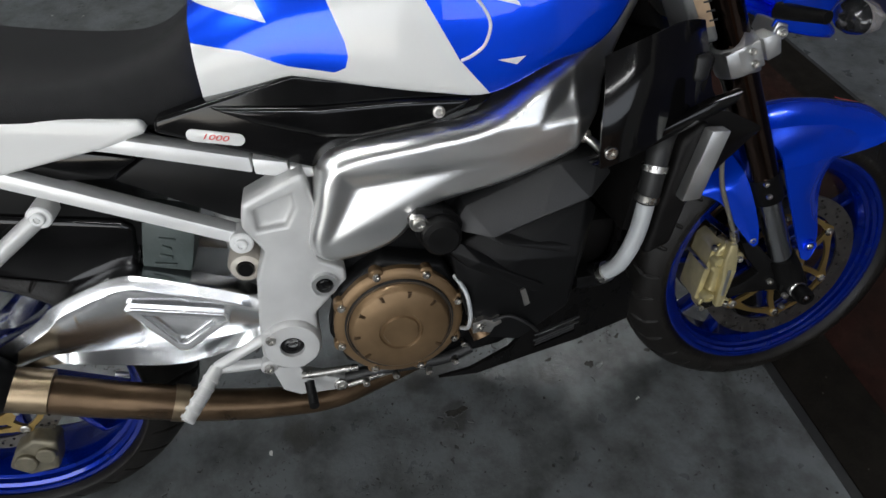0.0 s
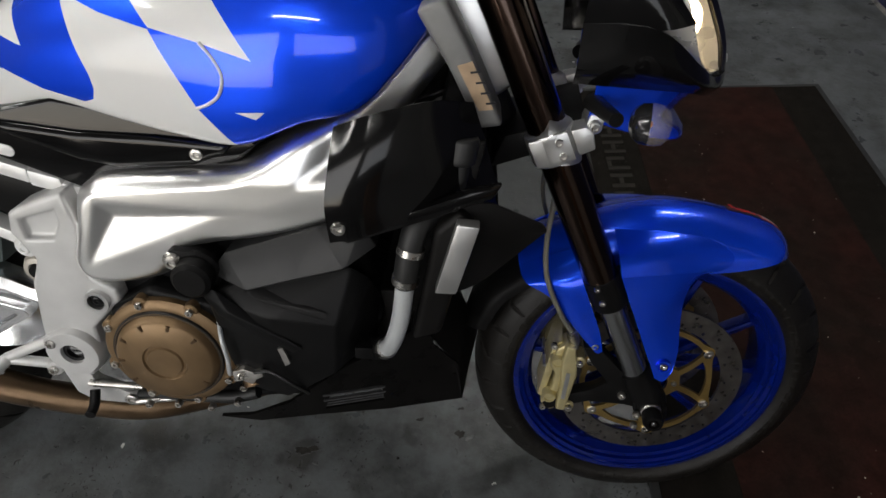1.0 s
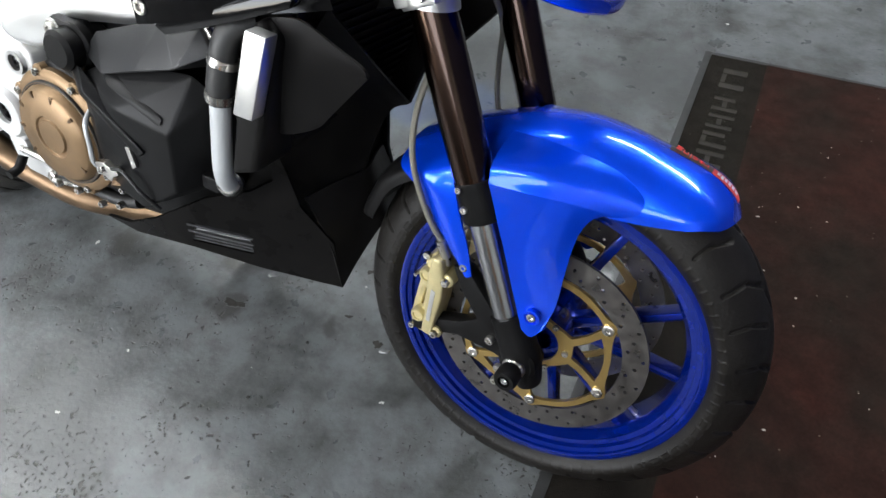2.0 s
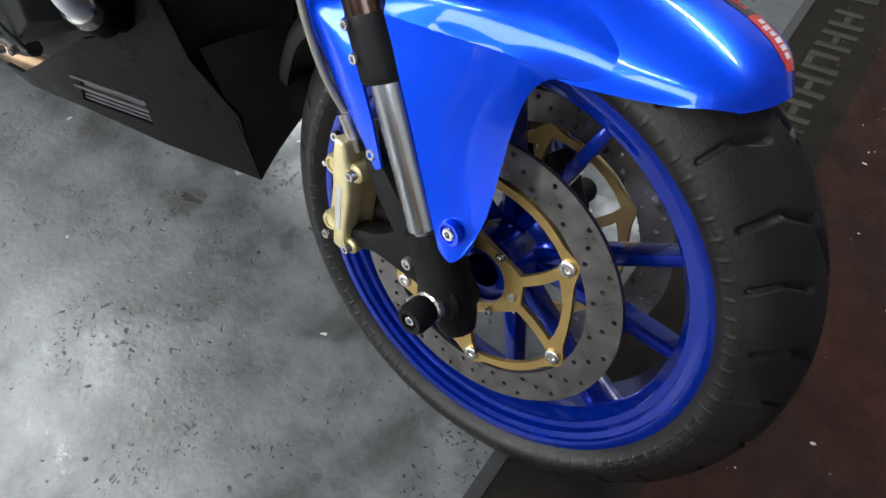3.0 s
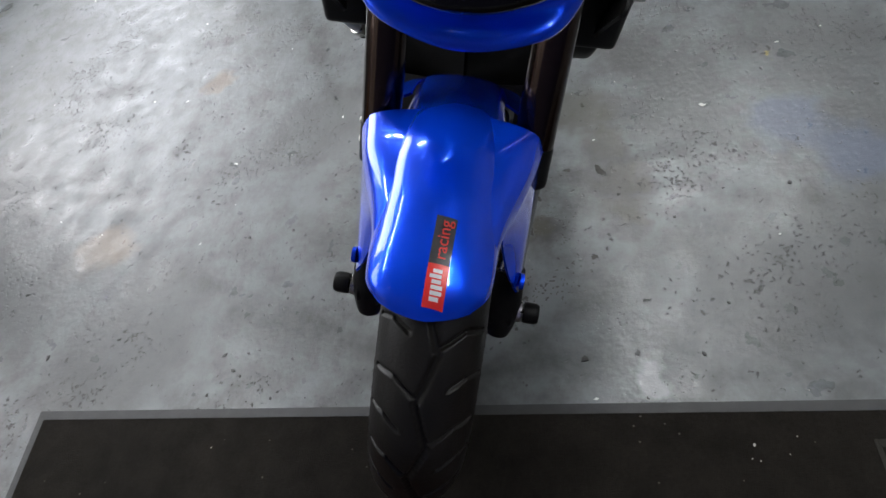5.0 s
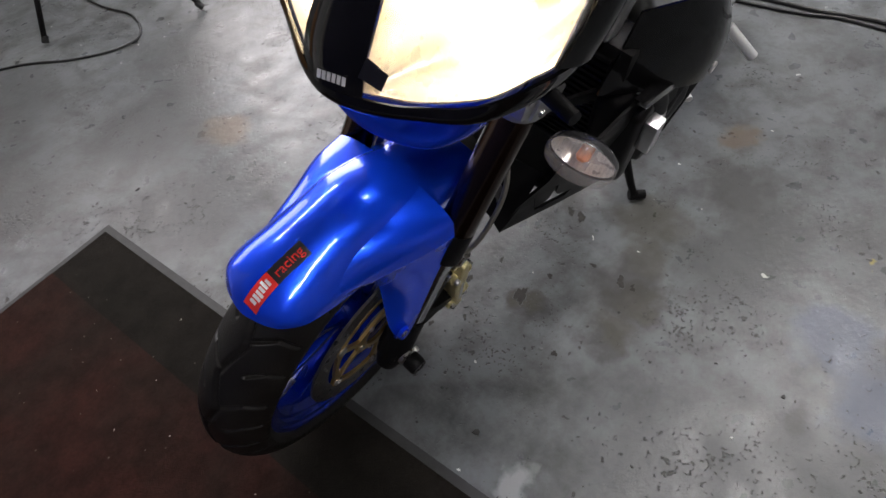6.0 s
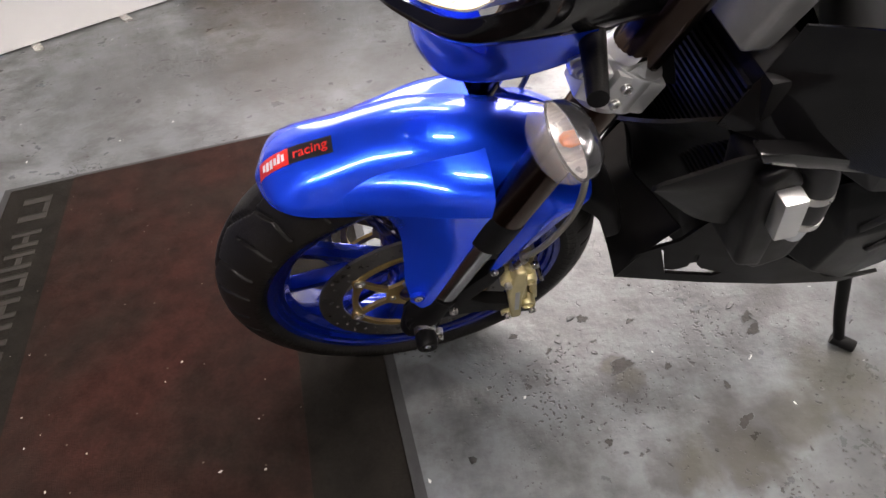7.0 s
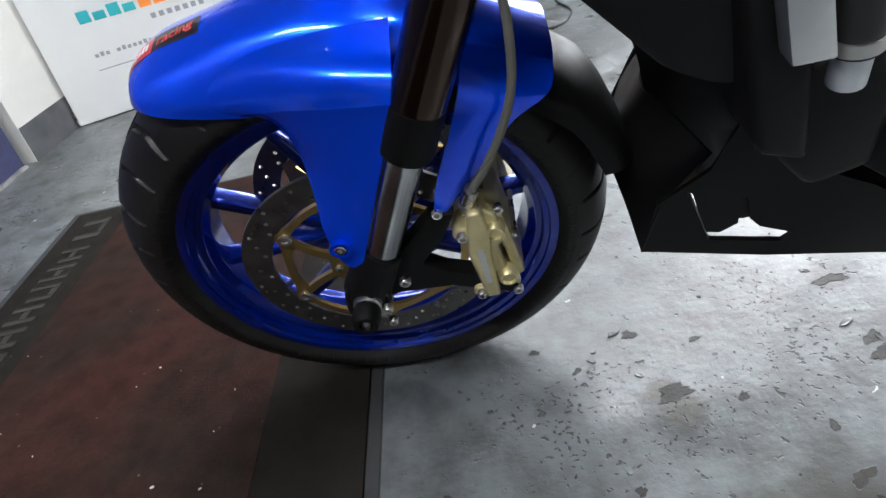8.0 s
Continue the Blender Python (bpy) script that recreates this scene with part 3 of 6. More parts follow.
def drilled_disc(c, y0, y1, r0, r1, n, hole):
    """A brake disc: a ring of sectors with a round hole through each."""
    bm = bmesh.new()
    step = TAU / n
    for k in range(n):
        a0 = k * step
        am, rm = a0 + step / 2, r0 + (r1 - r0) * (0.22, 0.5, 0.78)[k % 3]
        ring = [(r0, a0), (r0, am), (r0, a0 + step), (rm, a0 + step), (r1, a0 + step), (r1, am), (r1, a0), (rm, a0)]
        outer, inner = [], []
        for y in (y0, y1):
            outer.append([bm.verts.new((c[0] + r * math.cos(a), y, c[2] + r * math.sin(a))) for r, a in ring])
            cx, cz = c[0] + rm * math.cos(am), c[2] + rm * math.sin(am)
            row = []
            for r, a in ring:
                px, pz = c[0] + r * math.cos(a) - cx, c[2] + r * math.sin(a) - cz
                d = math.hypot(px, pz)
                row.append(bm.verts.new((cx + hole * px / d, y, cz + hole * pz / d)))
            inner.append(row)
        for s in (0, 1):
            for i in range(8):
                j = (i + 1) % 8
                bm.faces.new((outer[s][i], outer[s][j], inner[s][j], inner[s][i]))
        for i in range(8):
            j = (i + 1) % 8
            bm.faces.new((inner[0][i], inner[0][j], inner[1][j], inner[1][i]))
        for i in (0, 1, 4, 5):
            j = i + 1
            bm.faces.new((outer[0][i], outer[0][j], outer[1][j], outer[1][i]))
    bmesh.ops.remove_doubles(bm, verts=bm.verts, dist=1e-6)
    return bm


def bar(p, q, w0, w1, y0, y1, c, bevel=0.002):
    """A flat bar in a wheel's plane between two (radius, degrees) points."""
    P = Vector((c[0] + p[0] * math.cos(radians(p[1])), c[2] + p[0] * math.sin(radians(p[1]))))
    Q = Vector((c[0] + q[0] * math.cos(radians(q[1])), c[2] + q[0] * math.sin(radians(q[1]))))
    n = (Q - P).normalized().orthogonal()
    return prism([tuple(v) for v in (P + n * w0 / 2, Q + n * w1 / 2, Q - n * w1 / 2, P - n * w0 / 2)], y0, y1, bevel)


def carrier_sheet(c, y, rb, turn):
    """A disc carrier cut from one plate: a lobed rim, arms that lean together in pairs, six windows and a hub hole."""
    def at(r, deg):
        return (c[0] + r * math.cos(radians(deg)), y - 0.003, c[2] + r * math.sin(radians(deg)))

    def arm(k, r):
        return turn + 60 * k + (13 if k % 2 else -13) * max(0.0, 1 - (r - 0.05) / (rb - 0.05)) ** 0.9

    outer = []
    for k in range(6):
        for d in range(0, 60, 3):
            lobe = max(math.exp(-(d / 6.5) ** 2), math.exp(-((60 - d) / 6.5) ** 2))
            dip = math.sin(math.pi * d / 60) * (0.009 if k % 2 else -0.002)
            outer.append(at(rb + 0.004 - dip + 0.009 * lobe, turn + 60 * k + d))
    holes = [[at(0.034, d) for d in range(0, 360, 12)]]
    for k in range(6):
        r_top = rb - 0.005 - (0.009 if k % 2 else -0.002)
        radii = [0.056 + (r_top - 0.056) * q / 5 for q in range(6)]
        gap = lambda r: math.degrees(0.0056 / r)
        up = [at(r, arm(k, r) + gap(r)) for r in radii]
        down = [at(r, arm(k + 1, r) - gap(r)) for r in radii[::-1]]
        a0, a1 = arm(k, r_top) + gap(r_top), arm(k + 1, r_top) - gap(r_top)
        mid = [at(r_top, a0 + (a1 - a0) * q / 6) for q in range(1, 6)]
        b0, b1 = arm(k, 0.056) + gap(0.056), arm(k + 1, 0.056) - gap(0.056)
        if b1 - b0 > 4:
            holes.append(up + mid + down)
        else:
            holes.append(up[1:] + mid + down[:-1])
    bm = bmesh.new()
    edges = []
    for pts in (outer, *holes):
        vs = [bm.verts.new(p) for p in pts]
        edges += [bm.edges.new((vs[i], vs[(i + 1) % len(vs)])) for i in range(len(vs))]
    bmesh.ops.triangle_fill(bm, use_beauty=True, edges=edges)
    faces = bm.faces[:]
    out = bmesh.ops.extrude_face_region(bm, geom=faces)["geom"]
    for v in [g for g in out if isinstance(g, bmesh.types.BMVert)]:
        v.co.y += 0.006
    return bm


def wheel(name, c, R, half, rim_r, rim_half, discs, disc_r, turn, xf, label, ground_z=0.0):
    """A cast wheel with ten forked spokes, its tyre, discs and their gold carriers."""
    def put(pname, bm, mat, parent, plabel=""):
        bmesh.ops.transform(bm, matrix=xf, verts=bm.verts)
        return part(pname, bm, mat, parent, plabel)

    h = rim_half
    prof = [(rim_r - 0.036, -0.02), (rim_r - 0.0345, -h * 0.5), (rim_r - 0.028, -h * 0.64), (rim_r - 0.0272, -h * 0.70), (rim_r - 0.0205, -h * 0.73), (rim_r - 0.0188, -h * 0.86), (rim_r - 0.0122, -h * 0.9), (rim_r - 0.0108, -h * 0.97),
            (rim_r - 0.005, -h), (rim_r, -h * 0.985), (rim_r + 0.001, -h * 0.95), (rim_r - 0.004, -h * 0.9), (rim_r - 0.012, -h * 0.7)]
    prof = prof + [(r, -y) for r, y in prof[::-1]]
    rim = put(name, lathe(prof + [prof[0]], 128, c), WHEELBLUE, bike, label)
    me = tyre_mesh(c[0], c[2], R, half, rim_r - 0.003, 15)
    me.transform(xf)
    # the tread is pressed flat where it stands
    stand_m, back_m = bike.matrix_world, bike.matrix_world.inverted()
    for v in me.vertices:
        w = stand_m @ v.co
        if w.z < ground_z:
            w.z = ground_z
            v.co = back_m @ w
    ty = new("tyre", me)
    ty.parent = rim
    tagged(ty, "black worn road tyre with slanted grooves")
    for s in (-1, 1):
        # raised side-wall marks
        for a0 in (turn - 51, turn + 129):
            for k in range(7):
                a = radians(a0 + 5.2 * k)
                rc = half / math.sin(radians(72)) * 0.98
                rw = R - rc * (1 - math.cos(radians(72)))
                mark = bmesh.new()
                rings = []
                for lift in (-0.002, 0.0008):
                    ring = []
                    for r, b in ((rim_r + 0.009, a), (rim_r + 0.021, a), (rim_r + 0.021, a + radians(3.3)), (rim_r + 0.009, a + radians(3.3))):
                        wall = (r - rw) / (rim_r - 0.003 - rw)
                        y = 0.98 * half + 0.004 * math.sin(wall * math.pi) - 0.012 * wall ** 2 + lift
                        ring.append(mark.verts.new((c[0] + r * math.cos(b), s * y, c[2] + r * math.sin(b))))
                    rings.append(ring)
                mark.faces.new(rings[1])
                for i in range(4):
                    mark.faces.new((rings[0][i], rings[0][(i + 1) % 4], rings[1][(i + 1) % 4], rings[1][i]))
                put("sidewall_mark", mark, RUBBER, ty)
    v = (math.cos(radians(turn - 46)), math.sin(radians(turn - 46)))
    put("valve_stem", tube([(c[0] + r * v[0], -0.006, c[2] + r * v[1]) for r in (rim_r - 0.034, rim_r - 0.05, rim_r - 0.052, rim_r - 0.066)], [0.0045, 0.0042, 0.0055, 0.0055], 12, steps=1), STEEL, rim, "steel valve stem")
    put("hub", lathe([(0.02, -0.055), (0.045, -0.055), (0.047, -0.03), (0.036, 0), (0.047, 0.03), (0.045, 0.055), (0.02, 0.055)], 40, c), WHEELBLUE, rim)
    for k in range(5):
        a = turn + 72 * k
        put("spoke", join(bar((0.035, a - 8), (rim_r - 0.03, a - 16), 0.018, 0.012, -0.014, 0.014, c, 0.004),
                          bar((0.035, a + 8), (rim_r - 0.03, a + 16), 0.018, 0.012, -0.014, 0.014, c, 0.004)), WHEELBLUE, rim)
    for y in discs:
        s = 1 if y > 0 else -1
        put("brake_disc", drilled_disc(c, y - 0.0024, y + 0.0024, disc_r * 0.775, disc_r, 60, 0.0029), DISC, rim, "drilled steel brake disc")
        rb = disc_r * 0.71
        put("disc_carrier", carrier_sheet(c, y, rb, turn + 24), GOLD, rim, "gold anodised disc carrier")
        for k in range(6):
            a = radians(turn + 24 + 60 * k)
            put("disc_bobbin", bolt((c[0] + rb * math.cos(a), y + s * 0.003, c[2] + rb * math.sin(a)), 0.0085, s, 0.004), STEEL, rim)
            a += 0.4
            put("disc_bolt", bolt((c[0] + 0.045 * math.cos(a), y + s * 0.003, c[2] + 0.045 * math.sin(a)), 0.005, s, 0.004), STEEL, rim)
    return rim


FRONT = (0, 0, 0.30)
WHEEL_SET = Matrix.Translation((0.001, -0.001, 0.300)) @ pose(0, 0, 0, -2.0, 0, 3.6) @ Matrix.Translation((0, 0, -0.30))
front_wheel = wheel("front_wheel", FRONT, 0.3055, 0.063, 0.2365, 0.053, (-0.062, 0.062), 0.16, 14, WHEEL_SET, "blue cast front wheel", 0.0088)
REAR = (-1.455, 0, 0.31)
rear_wheel = wheel("rear_wheel", REAR, 0.318, 0.094, 0.241, 0.078, (-0.08,), 0.11, 30, BODY, "blue cast rear wheel")

# ---- fork, axle and front brakes
def fork_x(z):
    return -0.045 - 0.455 * (z - 0.389)


def fork_p(z, y, ahead=0.0):
    return (fork_x(z) + ahead, y, z)


for s in (-1, 1):
    y = 0.105 * s
    leg = part("fork_leg", tube([fork_p(0.502, y), fork_p(1.0, y)], 0.0272, 28), FORK, bike, "black upside-down fork leg with a painted-in brown sheen")
    part("fork_collar", tube([fork_p(0.498, y), fork_p(0.502, y), fork_p(0.544, y), fork_p(0.548, y)], [0.0262, 0.0282, 0.0282, 0.0272], 28), BLACK, leg)
    part("fork_slider", tube([fork_p(0.34, y), fork_p(0.505, y)], 0.0215, 28), SLIDER, leg, "bright chrome fork slider")
    part("fork_foot", join(tube([fork_p(0.262, y, 0.008), fork_p(0.30, y, 0.006), fork_p(0.335, y, 0.004), fork_p(0.366, y)], [0.018, 0.029, 0.0275, 0.025], 22),
                           drum(0.028, 0.085 * s, 0.125 * s, (0, 0, 0.30), 0.004)), BLACK, leg, "black axle clamp")
    for zz in (0.262, 0.288):
        part("axle_pinch_bolt", bolt((-0.022, y + s * 0.024, zz), 0.006, s, 0.008), STEEL, leg)
    if s < 0:
        for zz in (0.515, 0.54):
            part("pinch_bolt", bolt((fork_x(zz) - 0.01, y + s * 0.0265, zz), 0.005, s, 0.005), STEEL, leg)
    part("axle_end", join(drum(0.017, 0.12 * s, 0.137 * s, FRONT), drum(0.011, 0.137 * s, 0.14 * s, FRONT)), STEEL, bike, "steel axle nut")
    sl = part("axle_slider", lathe([(1e-4, s * 0.139), (0.016, s * 0.139), (0.0168, s * 0.143), (0.0168, s * 0.158), (0.0145, s * 0.163), (0.009, s * 0.163), (0.008, s * 0.156), (1e-4, s * 0.156)], 28, FRONT), BLACK, bike, "black crash bobbin")
    part("slider_bolt", bolt((0, 0.156 * s, 0.30), 0.006, s, 0.006), CHROME, sl)
    # caliper bracket and caliper
    part("caliper_bracket", prism([(0.0, 0.28), (0.01, 0.3), (-0.02, 0.335), (-0.055, 0.362), (-0.1, 0.41), (-0.125, 0.408), (-0.108, 0.375), (-0.075, 0.335), (-0.1, 0.315), (-0.165, 0.288), (-0.182, 0.268), (-0.168, 0.26), (-0.1, 0.288), (-0.04, 0.288)],
                                  0.088 * s, 0.112 * s, 0.004), BLACK, bike, "black caliper bracket")
    part("bracket_bolt", bolt((-0.048, 0.112 * s, 0.312), 0.007, s, 0.007), STEEL, bike)
    cal = part("brake_caliper", join(
        prism([(-0.135, 0.405), (-0.15, 0.41), (-0.166, 0.395), (-0.171, 0.352), (-0.163, 0.342), (-0.165, 0.308), (-0.172, 0.3), (-0.182, 0.276), (-0.178, 0.259), (-0.162, 0.256), (-0.141, 0.27), (-0.135, 0.33)], 0.074 * s, 0.109 * s, 0.005, 3),
        prism([(-0.137, 0.4), (-0.166, 0.395), (-0.172, 0.35), (-0.18, 0.276), (-0.162, 0.26), (-0.141, 0.275)], 0.03 * s, 0.052 * s, 0.006, 2),
        prism([(-0.156, 0.41), (-0.172, 0.395), (-0.182, 0.33), (-0.188, 0.28), (-0.176, 0.276), (-0.168, 0.33)], 0.035 * s, 0.1 * s, 0.005, 2)), CALIPER, bike, "gold four-piston brake caliper")
    part("caliper_arm", prism([(-0.138, 0.413), (-0.152, 0.415), (-0.157, 0.379), (-0.153, 0.334), (-0.156, 0.272), (-0.14, 0.27), (-0.129, 0.353), (-0.132, 0.383)], 0.1 * s, 0.123 * s, 0.0045, 3), CALIPER, cal)
    for cx, cz, r in ((-0.162, 0.372, 0.0125), (-0.168, 0.292, 0.0125)):
        part("piston_cap", lathe([(1e-4, 0.1 * s), (r, 0.1 * s), (r, 0.113 * s), (r * 0.8, 0.117 * s), (r * 0.62, 0.117 * s), (r * 0.55, 0.1145 * s), (1e-4, 0.1145 * s)], 26, (cx, 0, cz)), CALIPER, cal)
    for cx, cz, r in ((-0.128, 0.38, 0.0105), (-0.134, 0.277, 0.0095)):
        part("caliper_boss", drum(r, 0.086 * s, 0.118 * s, (cx, 0, cz), 0.002, 20), CALIPER, cal)
    for cx, cz, d in ((-0.128, 0.38, 0.118), (-0.134, 0.277, 0.118), (-0.17, 0.398, 0.1), (-0.177, 0.266, 0.109)):
        part("caliper_bolt", bolt((cx, d * s, cz), 0.006, s, 0.007), STEEL, cal)
    part("pad_pin", tube([(-0.183, 0.04 * s, 0.36), (-0.183, 0.11 * s, 0.36)], 0.003, 8), STEEL, cal)
    part("bleed_nipple", tube([(-0.135, 0.105 * s, 0.4), (-0.14, 0.108 * s, 0.43)], 0.005, 10), STEEL, cal)
    part("caliper_logo", prism([(-0.14, 0.358), (-0.147, 0.359), (-0.1495, 0.3), (-0.143, 0.299)], 0.1225 * s, 0.1236 * s), MACHINED, cal, "raised bar on the caliper")
    part("brake_hose", tube([(-0.14, 0.106 * s, 0.425), (-0.168, 0.12 * s, 0.475), (-0.198, 0.122 * s, 0.545), (-0.205, 0.114 * s, 0.61), (-0.2, 0.09 * s, 0.68), (-0.215, 0.05 * s, 0.74)], 0.0042, 10),
         material("braided_hose", (0.16, 0.15, 0.12), 0.5, bump=0.4, bump_scale=900), bike, "grey-green brake hose")
    part("hose_fitting", tube([(-0.138, 0.108 * s, 0.415), (-0.148, 0.112 * s, 0.44)], 0.008, 12), STEEL, bike)

# lower fork clamp: a split ring round each leg with a bolted lug in front
for s in (-1, 1):
    ring = tube([fork_p(0.738, 0.105 * s), fork_p(0.742, 0.105 * s), fork_p(0.774, 0.105 * s), fork_p(0.778, 0.105 * s)], [0.0325, 0.0345, 0.0345, 0.0325], 30)
    rear = prism([(fork_x(z) + a, z + 0.4 * a) for a, z in ((-0.026, 0.741), (0.0235, 0.739), (0.0235, 0.777), (-0.026, 0.777))], 0.112 * s, 0.138 * s, 0.003, 2)
    lug = prism([(fork_x(z) + a, z + 0.4 * a) for a, z in ((0.0275, 0.742), (0.048, 0.744), (0.052, 0.765), (0.046, 0.775), (0.0275, 0.776))], 0.1 * s, 0.136 * s, 0.003, 2)
    lug2 = join(prism([(-0.18, 0.772), (-0.155, 0.782), (-0.151, 0.802), (-0.17, 0.808)], 0.07 * s, 0.127 * s, 0.0035, 2), drum(0.009, 0.12 * s, 0.134 * s, (-0.163, 0, 0.792), 0.002, 20))
    clamp = part("fork_clamp", join(ring, rear, lug, lug2), MACHINED, bike, "silver lower fork clamp")
    for qx, qz in ((-0.199, 0.752), (-0.2065, 0.7705)):
        part("clamp_bolt", bolt((qx, 0.138 * s, qz), 0.0055, s, 0.005), STEEL, clamp)
    part("lug_bolt", bolt((-0.163, 0.134 * s, 0.792), 0.0055, s, 0.004), STEEL, clamp)
part("lower_yoke", prism([(-0.3, 0.70), (-0.19, 0.745), (-0.17, 0.79), (-0.28, 0.755)], -0.085, 0.085, 0.01), BLACK, bike)
part("steering_stem", tube([(-0.28, 0, 0.73), (-0.4, 0, 0.98)], 0.028, 20), BLACK, bike)
part("upper_yoke", prism([(-0.37, 0.955), (-0.28, 0.975), (-0.28, 1.0), (-0.38, 0.985)], -0.14, 0.14, 0.01), BLACK, bike)
# ---- front fender
STEER = Matrix.Rotation(radians(2.0), 4, "Z")


def fender_sheet(name, net, parent, label="", thick=0.0035, mirror=False, smooth=40):
    """A moulded sheet of the mudguard, turned with the fork."""
    bm = patch(net, 7, thick, mirror_y=mirror)
    bmesh.ops.transform(bm, matrix=STEER, verts=bm.verts)
    return part(name, bm, BLUE, parent, label, smooth)


# the crown runs from the blunt nose over the tyre to the rear lip
FENDER = [
    [(0.168, -0.050, 0.564), (0.176, -0.036, 0.565), (0.182, -0.018, 0.5655), (0.185, 0, 0.566)],
    [(0.150, -0.066, 0.565), (0.158, -0.056, 0.577), (0.165, -0.033, 0.585), (0.168, 0, 0.588)],
    [(0.126, -0.0725, 0.559), (0.129, -0.067, 0.577), (0.132, -0.044, 0.596), (0.134, 0, 0.606)],
    [(0.077, -0.0755, 0.549), (0.078, -0.0715, 0.573), (0.079, -0.047, 0.603), (0.080, 0, 0.618)],
    [(0.035, -0.076, 0.545), (0.036, -0.072, 0.573), (0.038, -0.048, 0.609), (0.038, 0, 0.6255)],
    [(-0.02, -0.072, 0.552), (-0.02, -0.07, 0.58), (-0.02, -0.049, 0.613), (-0.02, 0, 0.628)],
    [(-0.08, -0.07, 0.55), (-0.08, -0.067, 0.578), (-0.08, -0.047, 0.604), (-0.08, 0, 0.6175)],
    [(-0.135, -0.07, 0.535), (-0.138, -0.066, 0.563), (-0.14, -0.046, 0.585), (-0.14, 0, 0.596)],
    [(-0.185, -0.07, 0.522), (-0.19, -0.064, 0.545), (-0.193, -0.046, 0.561), (-0.194, 0, 0.570)],
    [(-0.236, -0.066, 0.515), (-0.241, -0.06, 0.527), (-0.244, -0.042, 0.536), (-0.245, 0, 0.540)]]
fender = fender_sheet("front_fender", FENDER, bike, "glossy blue front mudguard", mirror=True)
for s in (-1, 1):
    def flip(net):
        return [[(x, -y * s, z) for x, y, z in row] for row in net]
    # a flared shoulder that widens towards the fork leg, with a crease along its lower edge
    fender_sheet("fender_shoulder", flip([
        [(0.105, -0.055, 0.583), (0.04, -0.047, 0.603), (-0.03, -0.043, 0.609), (-0.1, -0.043, 0.600)],
        [(0.094, -0.068, 0.573), (0.03, -0.0725, 0.592), (-0.035, -0.080, 0.598), (-0.1, -0.082, 0.592)],
        [(0.080, -0.0745, 0.562), (0.018, -0.087, 0.577), (-0.04, -0.103, 0.583), (-0.098, -0.110, 0.580)],
        [(0.060, -0.077, 0.5505), (0.008, -0.0955, 0.557), (-0.043, -0.111, 0.559), (-0.094, -0.1215, 0.559)]]), fender, "", -0.0035 * s)
    # the stay that runs down beside the fork slider to its bolt
    fender_sheet("fender_leg", flip([
        [(0.060, -0.077, 0.5505), (0.008, -0.0955, 0.557), (-0.043, -0.111, 0.559), (-0.094, -0.1215, 0.559)],
        [(0.036, -0.080, 0.543), (0.003, -0.096, 0.540), (-0.04, -0.111, 0.539), (-0.085, -0.1205, 0.538)],
        [(0.023, -0.082, 0.522), (-0.002, -0.098, 0.515), (-0.036, -0.112, 0.512), (-0.073, -0.121, 0.51)],
        [(0.0185, -0.085, 0.49), (-0.003, -0.101, 0.48), (-0.03, -0.114, 0.475), (-0.055, -0.1215, 0.47)],
        [(0.020, -0.094, 0.45), (0.003, -0.107, 0.44), (-0.017, -0.117, 0.435), (-0.038, -0.1225, 0.43)],
        [(0.0225, -0.107, 0.41), (0.011, -0.115, 0.402), (-0.006, -0.121, 0.396), (-0.021, -0.1235, 0.392)],
        [(0.017, -0.120, 0.379), (0.011, -0.122, 0.366), (0.003, -0.124, 0.360), (-0.01, -0.1235, 0.366)]]), fender, "", -0.0035 * s)
    fender_sheet("fender_leg", flip([
        [(-0.16, -0.066, 0.572), (-0.2, -0.064, 0.554), (-0.242, -0.058, 0.530)],
        [(-0.152, -0.1, 0.55), (-0.19, -0.106, 0.535), (-0.232, -0.092, 0.520)],
        [(-0.135, -0.112, 0.51), (-0.16, -0.114, 0.502), (-0.192, -0.106, 0.502)],
        [(-0.11, -0.113, 0.45), (-0.13, -0.114, 0.445), (-0.152, -0.108, 0.452)],
        [(-0.098, -0.111, 0.405), (-0.106, -0.111, 0.4), (-0.118, -0.108, 0.41)]]), fender, "", -0.0035 * s)
    # the bolt sits in a round sunk seat
    part("bolt_seat", lathe([(0.0125, 0.1205 * s), (0.0118, 0.1265 * s), (0.0095, 0.1265 * s), (0.0085, 0.1225 * s), (1e-4, 0.1225 * s)], 24, (0.004, 0, 0.393)), BLUE, fender)
    part("fender_bolt", bolt((0.004, 0.1225 * s, 0.393), 0.0068, s, 0.005), CHROME, fender)
    part("fender_bolt", bolt((-0.107, 0.1125 * s, 0.414), 0.006, s, 0.005), STEEL, fender)
hug = [[((r - g) * math.cos(radians(a - d)), y * w, 0.30 + (r - g) * math.sin(radians(a - d))) for y, r, d in ((-0.076, 0.302, 3 * e), (-0.072, 0.322, 2 * e), (-0.042, 0.333, 0.5 * e), (0, 0.336, 0))] for a, w, e, g in ((126, 0.9, 0, 0.02), (136, 0.9, 0, 0.016), (148, 1, 0, 0), (158, 1, 0, 0), (164, 0.96, 0.6, 0), (168, 0.85, 2, 0))]
part("fender_extension", patch(hug, 4, 0.003, mirror_y=True), BLACK, bike, "matt black mudguard extender")
# sticker on the fender: a black and a red field, raised printed marks
CROWN = [[tuple(fender.data.vertices[i].co) for i in p.vertices] for p in fender.data.polygons if p.normal.z > 0.15]


